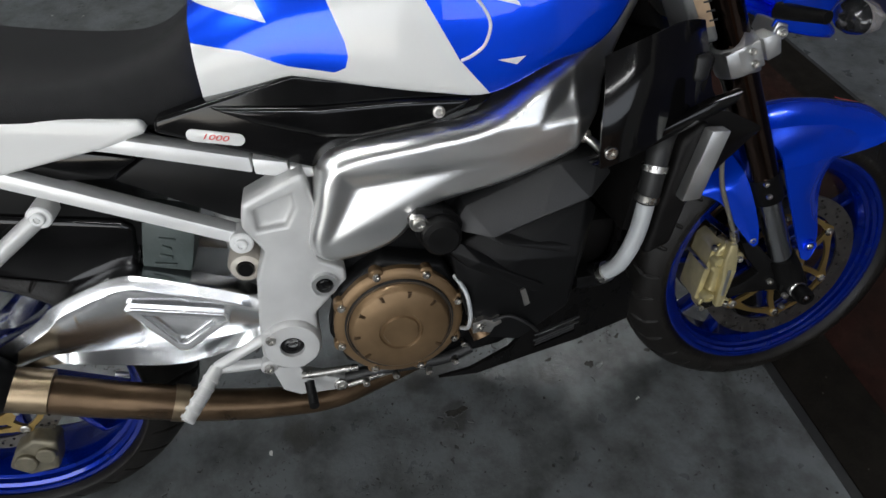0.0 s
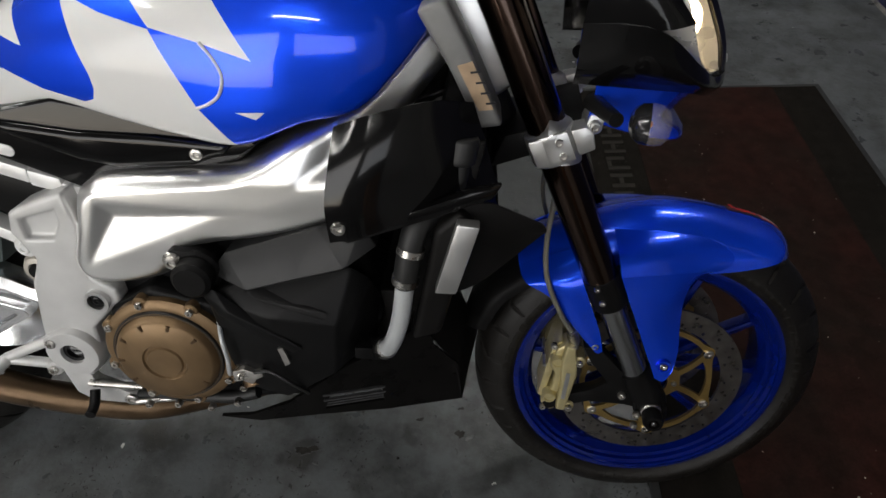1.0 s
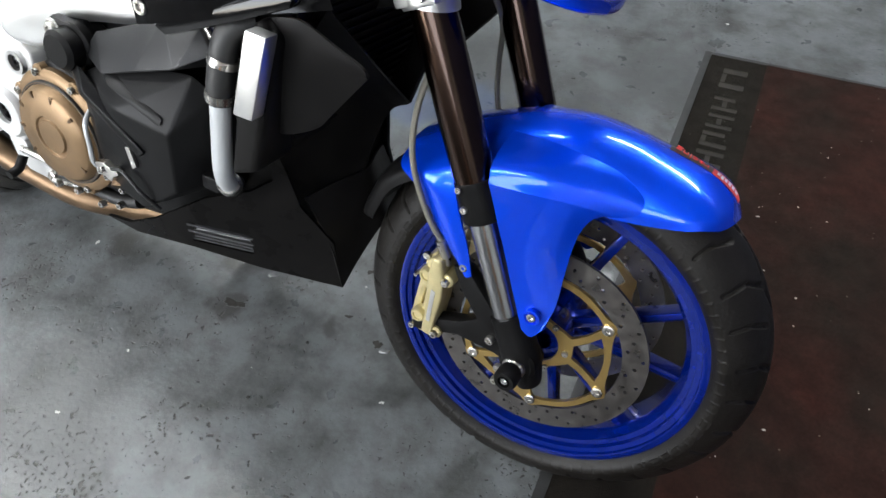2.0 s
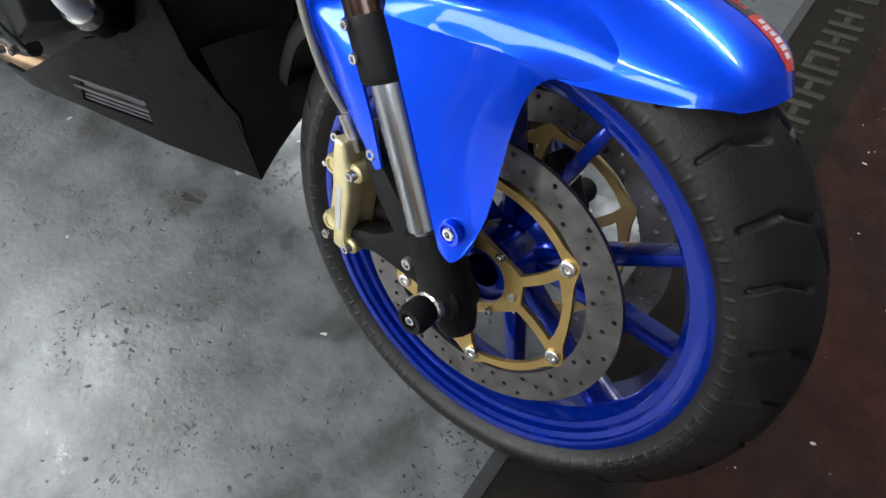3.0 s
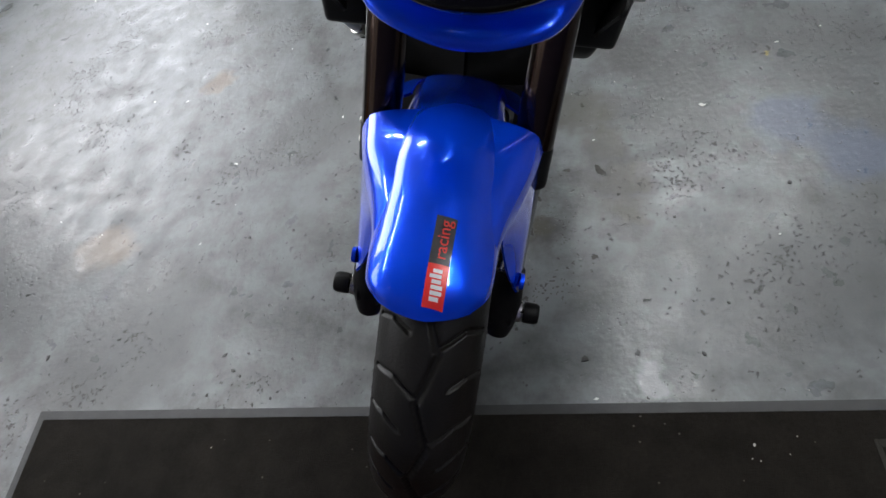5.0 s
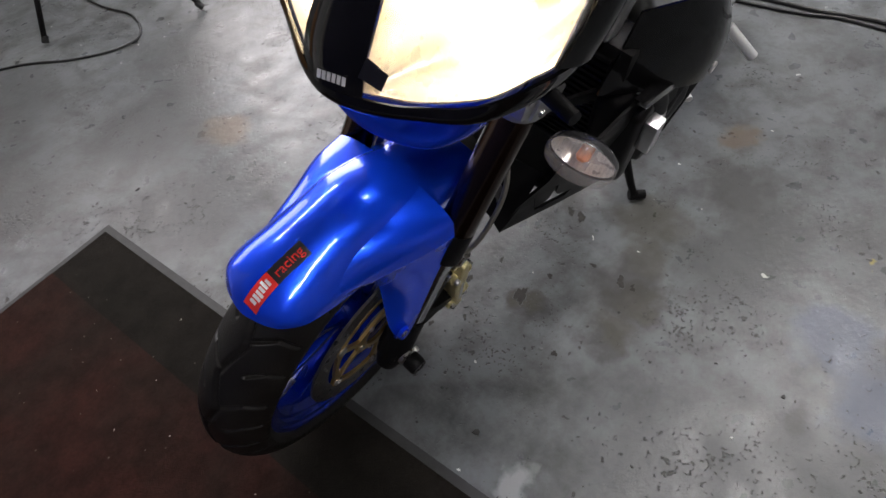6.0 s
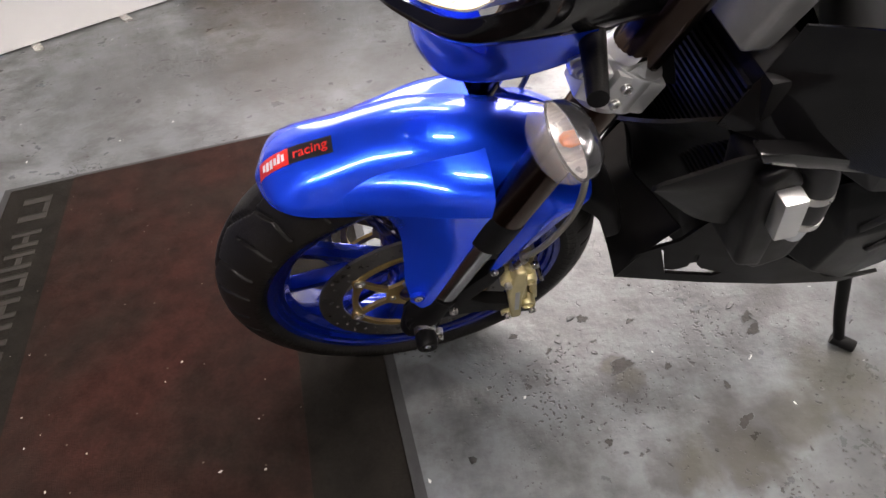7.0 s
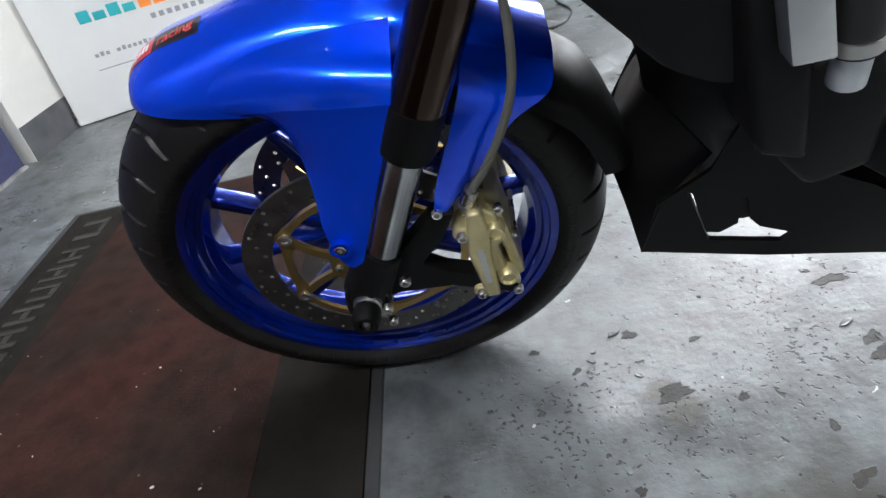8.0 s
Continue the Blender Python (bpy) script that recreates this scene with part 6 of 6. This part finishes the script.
# ---- radiator, shroud, hoses, belly pan
body_part("radiator", prism([(-0.42, 0.53), (-0.36, 0.53), (-0.31, 0.79), (-0.37, 0.79)], -0.19, 0.19, 0.008), MATT, bike, "black radiator")
for k in range(18):
    z = 0.55 + 0.0125 * k
    x = -0.36 + 0.06 * (z - 0.53) / 0.31
    body_part("radiator_fin", box((x - 0.004, -0.165, z), (x + 0.006, 0.165, z + 0.004), 0), SATIN, bike)
body_part("radiator_shroud", patch([
    [(-0.488, -0.218, 0.815), (-0.44, -0.225, 0.836), (-0.38, -0.205, 0.846), (-0.331, -0.17, 0.835)],
    [(-0.494, -0.24, 0.775), (-0.44, -0.242, 0.79), (-0.37, -0.21, 0.80), (-0.314, -0.17, 0.785)],
    [(-0.5, -0.252, 0.73), (-0.45, -0.25, 0.735), (-0.37, -0.213, 0.745), (-0.30, -0.168, 0.74)],
    [(-0.497, -0.252, 0.68), (-0.45, -0.25, 0.692), (-0.37, -0.216, 0.712), (-0.292, -0.17, 0.725)]], 6, 0.004), GLOSS, bike, "gloss black radiator shroud", both=True)
body_part("shroud_screw", bolt((-0.485, -0.255, 0.702), 0.009, -1, 0.006), STEEL, bike, both=True)
body_part("shroud_arm", prism([(-0.5, 0.675), (-0.48, 0.665), (-0.36, 0.712), (-0.3, 0.738), (-0.29, 0.755), (-0.33, 0.745)], -0.215, -0.236, 0.006), GLOSS, bike, both=True)
body_part("lower_shroud", patch([
    [(-0.303, -0.165, 0.728), (-0.287, -0.085, 0.645), (-0.279, 0, 0.568)],
    [(-0.35, -0.16, 0.655), (-0.335, -0.08, 0.598), (-0.312, 0, 0.547)],
    [(-0.395, -0.155, 0.55), (-0.378, -0.075, 0.50), (-0.338, 0, 0.487)],
    [(-0.40, -0.14, 0.47), (-0.39, -0.07, 0.43), (-0.352, 0, 0.425)],
    [(-0.405, -0.125, 0.36), (-0.398, -0.06, 0.345), (-0.37, 0, 0.335)]], 5, 0.005), MATT, bike, "black lower radiator guard", both=True)
body_part("radiator_wing", patch([
    [(-0.345, -0.214, 0.715), (-0.305, -0.211, 0.722), (-0.265, -0.205, 0.704), (-0.234, -0.199, 0.688)],
    [(-0.352, -0.216, 0.68), (-0.308, -0.212, 0.688), (-0.264, -0.204, 0.684), (-0.2285, -0.197, 0.680)],
    [(-0.362, -0.208, 0.63), (-0.325, -0.204, 0.635), (-0.28, -0.196, 0.648), (-0.236, -0.192, 0.668)],
    [(-0.372, -0.196, 0.575), (-0.345, -0.192, 0.572), (-0.318, -0.186, 0.582), (-0.300, -0.182, 0.594)]], 5, 0.005), MATT, bike, "black pointed wing beside the radiator", both=True)
body_part("radiator_side", prism([(-0.40, 0.51), (-0.36, 0.525), (-0.318, 0.70), (-0.34, 0.72), (-0.37, 0.69)], -0.16, -0.235, 0.01, 3), MATT, bike, "black plastic radiator end tank", both=True)
body_part("radiator_cap", join(tube([(-0.345, -0.19, 0.715), (-0.34, -0.186, 0.785)], 0.013, 18), tube([(-0.342, -0.1875, 0.762), (-0.3415, -0.187, 0.767), (-0.338, -0.1845, 0.79), (-0.3375, -0.184, 0.796)], [0.016, 0.0195, 0.0195, 0.016], 24)), HOSE, bike, "black radiator cap")
for side, bracket in ((-1, [(-0.342, 0.712), (-0.314, 0.71), (-0.34, 0.61), (-0.368, 0.61)]), (1, [(-0.362, 0.690), (-0.336, 0.688), (-0.355, 0.618), (-0.383, 0.618)])):
    body_part("shroud_bracket", prism(bracket, 0.235 * side, 0.256 * side, 0.003), MACHINED, bike, "flat bright bracket on the radiator")
hose = [(-0.375, -0.2, 0.70), (-0.395, -0.222, 0.685), (-0.405, -0.23, 0.635), (-0.415, -0.229, 0.55), (-0.43, -0.216, 0.49), (-0.446, -0.19, 0.455)]
body_part("coolant_pipe", tube(hose, 0.0128, 18), GREYHOSE, bike, "pale grey coolant pipe")
body_part("coolant_pipe", tube([(x, -y, z) for x, y, z in hose[:3]] + [(-0.408, 0.2305, 0.6), (-0.41, 0.2295, 0.578)], 0.0128, 18), GREYHOSE, bike, "pale grey coolant pipe")
body_part("pipe_cover", prism([(-0.375, 0.585), (-0.44, 0.59), (-0.47, 0.56), (-0.47, 0.47), (-0.42, 0.455), (-0.385, 0.5)], 0.13, 0.215, 0.015, 3), MATT, bike, "matt black cover over the lower pipe")
body_part("coolant_hose", tube(hose[:3] + [(-0.408, -0.2305, 0.605)], 0.0165, 18), HOSE, bike, "black rubber hose", both=True)
for (p, q) in (((-0.407, -0.2305, 0.618), (-0.4085, -0.2305, 0.608)), ((-0.4, -0.2265, 0.66), (-0.402, -0.228, 0.651))):
    body_part("hose_clip", tube([p, q], 0.0182, 22), STEEL, bike, "steel hose clip", both=True)
body_part("hose_clip", tube([(-0.44, -0.2, 0.467), (-0.446, -0.19, 0.455)], 0.0165, 20), STEEL, bike)
body_part("water_union", join(tube([(-0.446, -0.19, 0.457), (-0.47, -0.165, 0.435)], 0.019, 18), box((-0.49, -0.2, 0.44), (-0.46, -0.16, 0.462), 0.004)), SATIN, bike, "dark water pipe union")
# plain black block added to close the dark gap behind the belly pan
body_part("dark_filler", prism([(-0.5, 0.33), (-0.41, 0.33), (-0.39, 0.42), (-0.4, 0.52), (-0.5, 0.52)], -0.13, 0.13, 0.01), MATT, bike)


# grey instead of black: the slats' highlight is put into their colour
VENTGREY = material("lit_vent_grey", (0.05, 0.05, 0.052), 0.35, vary=0.3, scale=60)


def panel_sheet(outline, holes, y_of, thick):
    """A thin flat panel with holes through it, in a plane that leans: y_of(x, z) gives its place."""
    bm = bmesh.new()
    loops = []
    for pts in (outline, *holes):
        vs = [bm.verts.new((x, y_of(x, z), z)) for x, z in pts]
        loops.append([bm.edges.new((vs[i], vs[(i + 1) % len(vs)])) for i in range(len(vs))])
    bmesh.ops.triangle_fill(bm, use_beauty=True, edges=[e for l in loops for e in l])
    bm.normal_update()
    bmesh.ops.solidify(bm, geom=bm.faces[:], thickness=thick)
    return bm


def belly_y(x, z):
    return 0.085 + 0.14 * (z - 0.262) - 0.38 * (max(x, -0.6) + 0.321)


BELLY = [(-0.326, 0.254), (-0.329, 0.29), (-0.334, 0.35), (-0.376, 0.412), (-0.388, 0.47), (-0.402, 0.52), (-0.41, 0.455), (-0.445, 0.428), (-0.511, 0.402), (-0.6, 0.342), (-0.666, 0.305), (-0.72, 0.296), (-0.655, 0.29), (-0.55, 0.294), (-0.45, 0.27)]
VENT = [(-0.55, 0.308), (-0.458, 0.298), (-0.46, 0.338), (-0.538, 0.346)]
NOSE = [[(-0.3255, -0.0868, 0.254), (-0.315, -0.05, 0.305), (-0.302, 0, 0.352)],
        [(-0.3395, -0.1045, 0.35), (-0.332, -0.055, 0.375), (-0.325, 0, 0.395)],
        [(-0.380, -0.110, 0.42), (-0.362, -0.06, 0.43), (-0.343, 0, 0.435)]]
body_part("belly_nose", patch(NOSE, 5, 0.005, mirror_y=True), MATT, bike, "black keel-shaped front of the belly pan")
body_part("belly_pan", panel_sheet(BELLY, [VENT], lambda x, z: -belly_y(x, z), 0.006), DEEP, bike, "black belly pan with vents")
for k in range(6):
    z = 0.2995 + 0.0065 * k
    slat = panel_sheet([(-0.552, z + 0.01), (-0.456, z), (-0.456, z + 0.0035), (-0.552, z + 0.0135)], [], lambda x, z: -belly_y(x, z) + 0.003, 0.005)
    body_part("vent_slat", slat, VENTGREY, bike)
body_part("belly_pan", panel_sheet(BELLY, [[(-0.360, 0.378), (-0.3655, 0.374), (-0.374, 0.345), (-0.387, 0.307), (-0.4, 0.308), (-0.414, 0.328), (-0.409, 0.372), (-0.415, 0.373), (-0.423, 0.338), (-0.434, 0.325), (-0.466, 0.318), (-0.458, 0.3), (-0.392, 0.291)]], belly_y, 0.006), MATT, bike, "gloss black belly pan side with a gap")
# ---- side stand and left footrest
body_part("side_stand", join(tube([(-0.72, 0.12, 0.30), (-0.748, 0.19, 0.14), (-0.765, 0.226, 0.065)], [0.012, 0.0105, 0.009], 12), tube([(-0.757, 0.217, 0.0625), (-0.785, 0.246, 0.066)], [0.013, 0.012], 12)), BLACK, bike, "black side stand, down")
body_part("gear_lever", tube([(-0.95, 0.18, 0.35), (-0.86, 0.19, 0.345), (-0.83, 0.215, 0.345)], 0.008, 12), CAST, bike)
body_part("footrest", tube([(-1.06, 0.18, 0.385), (-1.085, 0.262, 0.33)], 0.0125, 14), CAST, bike)

# ---------------------------------------------------------------- things round the bike
banner = tagged(new("roll_up_banner"), "white roll-up advertising banner with teal and orange print", "banner")
BAN = Matrix.Translation((1.5475, -1.668, 0)) @ Matrix.Rotation(math.atan2(-0.453, -0.733), 4, "Z")
banner.matrix_world = BAN


def banner_box(name, u0, u1, v0, v1, z0, z1, mat, label="", bevel=0.0):
    return part(name, box((u0, v0, z0), (u1, v1, z1), bevel), mat, banner, label)


banner_box("base", -0.01, 0.87, 0.005, 0.1, 0.0, 0.07, STEEL, "silver banner base", 0.015)
banner_box("sheet", 0.0, 0.86, 0.0, 0.0015, 0.006, 2.05, BANNER)
banner_box("top_rail", 0.0, 0.86, -0.008, 0.012, 2.04, 2.065, STEEL)
for u in (0.27, 0.62):
    banner_box("foot", u, u + 0.035, -0.075, 0.01, 0.0, 0.005, STEEL, "flat steel foot", 0.002)
# the print is kept as plain bars in its colours
for k in range(4):
    banner_box("printed_bar", 0.172 + 0.057 * k, 0.172 + 0.057 * k + 0.046, -0.0008, 0.0, 0.367, 0.398 + 0.014 * (k in (0, 2)), TEAL)
    banner_box("printed_bar", 0.405 + 0.057 * k, 0.405 + 0.057 * k + 0.046, -0.0008, 0.0, 0.367, 0.398 + 0.014 * (k == 0), ORANGEP)
for k in range(7):
    banner_box("printed_bar", 0.43 + 0.033 * k, 0.43 + 0.033 * k + 0.02, -0.0008, 0.0, 0.318, 0.338, GREYP)
for k in range(22):
    if k not in (3, 15):
        banner_box("printed_bar", 0.17 + 0.0215 * k, 0.17 + 0.0215 * k + 0.014, -0.0008, 0.0, 0.237, 0.25 + 0.004 * (k % 4 == 1), GREYP)
banner_box("printed_bar", 0.16, 0.52, -0.0008, 0.0, 0.186, 0.19, GREYP)

# pine drawers behind the banner's end
drawers = tagged(new("drawer_unit"), "old orange pine drawer unit against the workshop wall", "drawers")
drawers.matrix_world = pose(0.55, -2.45, 0)
part("carcass", box((-0.25, -0.22, 0.0), (0.25, 0.2, 0.76), 0.004), WOOD, drawers)
part("top", box((-0.265, -0.23, 0.76), (0.265, 0.245, 0.785), 0.006), WOOD, drawers)
for k in range(4):
    z = 0.05 + 0.175 * k
    d = part("drawer_front", box((-0.225, 0.2, z), (0.225, 0.222, z + 0.16), 0.004), WOOD, drawers)
    part("knob", lathe([(1e-4, 0.222), (0.007, 0.222), (0.009, 0.232), (0.016, 0.24), (0.014, 0.25), (1e-4, 0.254)], 18, (0, 0, z + 0.08)), WOOD, d, "turned wooden knob")
crate = tagged(new("storage_box"), "white plastic storage box with a green lid", "box")
crate.matrix_world = pose(0.14, -2.4, 0, 0, 0, 6)
part("tub", prism([(-0.1, 0.0), (0.1, 0.0), (0.115, 0.2), (-0.115, 0.2)], -0.12, 0.12, 0.012), WHITE, crate)
part("lid", box((-0.125, -0.13, 0.2), (0.125, 0.13, 0.222), 0.008), material("green_plastic", (0.03, 0.16, 0.08), 0.4, vary=0.1), crate, "green lid")
for s in (-1, 1):
    part("clip", box((s * 0.11 - 0.008, -0.03, 0.165), (s * 0.125 + 0.006, 0.03, 0.23), 0.004), material("green_clip", (0.03, 0.16, 0.08), 0.4), crate)

# folding stand by the wall, with its cable
stand = tagged(new("folding_stand"), "black folding tripod stand on the workshop floor", "tripod stand")
stand.matrix_world = pose(-0.43, -2.14, 0)
part("pole", tube([(0, 0, 0.12), (0, 0, 1.15)], 0.014, 16), BLACK, stand)
part("collar", tube([(0, 0, 0.6), (0, 0, 0.67)], 0.026, 18), BLACK, stand)
part("lower_collar", tube([(0, 0, 0.15), (0, 0, 0.2)], 0.023, 18), BLACK, stand)
for fx, fy in ((0.25, 0.02), (-0.27, 0.36), (0.04, -0.39)):
    leg = part("leg", stick((0, 0, 0.635), (fx, fy, 0.014), 0.0105), BLACK, stand)
    part("rubber_foot", tube([(fx * 0.95, fy * 0.95, 0.036), (fx, fy, 0.012)], [0.013, 0.014], 12), HOSE, leg, "black rubber foot")
    part("spreader", stick((0, 0, 0.175), (fx * 0.55, fy * 0.55, 0.29), 0.007), BLACK, stand)


def cable(points, r, label):
    bm = tube(points, r, 8)
    ob = finish("cable", bm, HOSE)
    return tagged(ob, label, "cable")


def loop_points(raw, z, n=6):
    """A smooth run through a few floor places."""
    out = []
    for i in range(len(raw) - 1):
        p = [Vector(raw[max(0, min(len(raw) - 1, i + d))]) for d in (-1, 0, 1, 2)]
        for k in range(n):
            t = k / n
            q = 0.5 * (2 * p[1] + (p[2] - p[0]) * t + (2 * p[0] - 5 * p[1] + 4 * p[2] - p[3]) * t * t + (3 * p[1] - p[0] - 3 * p[2] + p[3]) * t ** 3)
            out.append((q.x, q.y, z))
    return out + [(raw[-1][0], raw[-1][1], z)]


cable(loop_points([(0.3, -2.1), (0.08, -2.12), (-0.02, -2.08), (-0.1, -2.01), (-0.18, -1.92), (-0.3, -1.835), (-0.4, -1.815), (-0.455, -1.86), (-0.49, -1.95), (-0.5, -2.05), (-0.46, -2.3), (-0.5, -2.9)], 0.0045), 0.0045, "thin black cable lying on the floor by the stand")
cable(loop_points([(-1.86, -0.5), (-1.84, -0.2), (-1.85, 0.06), (-1.86, 0.16), (-1.885, 0.28), (-1.89, 0.36), (-1.95, 0.7), (-1.9, 1.2)], 0.007), 0.007, "black power cable lying across the floor")
cable(loop_points([(-1.76, -0.5), (-1.78, -0.2), (-1.81, 0.07), (-1.845, 0.19), (-1.85, 0.28), (-1.85, 0.36), (-1.87, 0.7), (-1.84, 1.2)], 0.006), 0.006, "black power cable lying across the floor")


# ---------------------------------------------------------------- litter
def scraps(name, label, n, spots, size, z, mat, seed):
    """Small flat uneven scraps strewn in patches (x, y, spread), as one object."""
    rng = random.Random(seed)
    bm = bmesh.new()
    for k in range(n):
        x, y, spread = spots[k % len(spots)]
        cx, cy = rng.gauss(x, spread), rng.gauss(y, spread)
        r = size * rng.choice((0.35, 0.5, 0.7, 1.0))
        turn, long = rng.random() * TAU, rng.uniform(1, 2.2)
        ring = [(r * rng.uniform(0.5, 1.0) * math.cos(TAU * i / 6) * long, r * rng.uniform(0.5, 1.0) * math.sin(TAU * i / 6)) for i in range(6)]
        ring = [(cx + a * math.cos(turn) - b * math.sin(turn), cy + a * math.sin(turn) + b * math.cos(turn)) for a, b in ring]
        low = [bm.verts.new((a, b, z)) for a, b in ring]
        top = [bm.verts.new((cx + (a - cx) * 0.85, cy + (b - cy) * 0.85, z + r * 0.12 + rng.random() * r * 0.25)) for a, b in ring]
        bm.faces.new(top)
        for i in range(6):
            bm.faces.new((low[i], low[(i + 1) % 6], top[(i + 1) % 6], top[i]))
    ob = finish(name, bm, mat, smooth=0)
    return tagged(ob, label, "litter", kind="stuff")


CHIP = material("paint_chip", (0.16, 0.165, 0.165), 0.18, vary=0.4, scale=40, rough_vary=0.15)
CRUMB = material("dark_crumb", (0.02, 0.019, 0.017), 0.6, vary=0.4, scale=60)
SPECK = material("pale_speck", (0.55, 0.53, 0.48), 0.6, vary=0.3, scale=60)
scraps("paint_flakes", "curled grey floor paint flakes strewn by the wheel", 14, [(-0.33, -0.02, 0.05), (-0.3, 0.1, 0.08), (-0.5, 0.05, 0.12), (-0.25, 0.2, 0.12), (-0.65, -0.1, 0.08), (-0.2, 0.0, 0.05)], 0.008, 0.0006, CHIP, 3)
scraps("floor_grit", "dark grit and crumbs lying on the floor", 110, [(0.05, -0.46, 0.05), (-0.1, -0.5, 0.2), (-0.4, -0.6, 0.3), (-0.3, 0.5, 0.2), (-0.7, -0.45, 0.2), (-0.6, 0.7, 0.3), (0.0, -1.0, 0.2), (-0.9, 0.3, 0.3)], 0.0045, 0.0006, CRUMB, 8)
scraps("floor_lumps", "small black lumps lying on the floor", 6, [(0.05, -0.46, 0.004), (0.08, -0.56, 0.004), (-0.15, -1.2, 0.004), (0.01, -1.02, 0.004), (-0.45, 0.66, 0.03), (-0.05, 0.22, 0.004)], 0.009, 0.0006, CRUMB, 5)
scraps("mat_specks", "pale specks of dirt on the mat", 45, [(0.4, 0.4, 0.25), (0.35, -0.3, 0.25), (0.6, 0.1, 0.25), (0.2, 0.6, 0.08), (0.5, 0.8, 0.15)], 0.0026, 0.0088, SPECK, 11)


def chipped_spots(spots, mat, seed):
    """Bare oily patches where the floor paint has come off, with a thin curled rim, as one object."""
    rng = random.Random(seed)
    bm = bmesh.new()
    n = 36
    for x, y, r, long, turn in spots:
        p1, p2, p3 = (rng.random() * TAU for _ in range(3))
        ring = []
        for i in range(n):
            a = TAU * i / n
            k = r * (0.8 + 0.2 * math.sin(2 * a + p1) + 0.16 * math.sin(3 * a + p2) + 0.1 * math.sin(7 * a + p3) + rng.uniform(-0.05, 0.05))
            u, v = k * long * math.cos(a), k * math.sin(a)
            ring.append((x + u * math.cos(turn) - v * math.sin(turn), y + u * math.sin(turn) + v * math.cos(turn)))
        low = [bm.verts.new((a, b, 0.0003)) for a, b in ring]
        rim = [bm.verts.new((x + (a - x) * 0.95, y + (b - y) * 0.95, 0.0006 + rng.choice((0.0001, 0.0003, 0.0006)))) for a, b in ring]
        inner = [bm.verts.new((x + (a - x) * 0.9, y + (b - y) * 0.9, 0.0005)) for a, b in ring]
        bm.faces.new(inner)
        for i in range(n):
            j = (i + 1) % n
            f = bm.faces.new((low[i], low[j], rim[j], rim[i]))
            g = bm.faces.new((rim[i], rim[j], inner[j], inner[i]))
            f.material_index = g.material_index = 1
    ob = finish("chipped_paint", bm, mat, smooth=0)
    return tagged(ob, "dark bare patches with curled floor paint rims", "litter", kind="stuff")


BARE = material("bare_oily_concrete", (0.04, 0.038, 0.034), 0.5, vary=0.3, scale=60, bump=0.3, spec=0.15)
RIM = material("curled_paint_rim", (0.13, 0.135, 0.135), 0.2, rough_vary=0.05)
chipped_spots([(-0.656, -0.118, 0.014, 2.0, 0.2), (-0.651, 0.018, 0.012, 1.5, 1.0), (-0.648, 0.05, 0.013, 1.6, 0.4), (-0.328, -0.045, 0.011, 1.3, 0.9), (-0.365, 0.081, 0.015, 2.4, 0.35), (-0.537, 0.161, 0.007, 1.4, 2.0),
               (-0.534, 0.235, 0.012, 1.8, 0.5), (-0.288, 0.23, 0.007, 1.5, 0.8), (-0.18, -0.029, 0.006, 1.8, 0.4), (-0.24, 0.02, 0.005, 2.0, 0.6), (-0.42, -0.02, 0.006, 1.6, 0.2), (-0.45, 0.1, 0.007, 1.5, 1.4)], [BARE, RIM], 4)
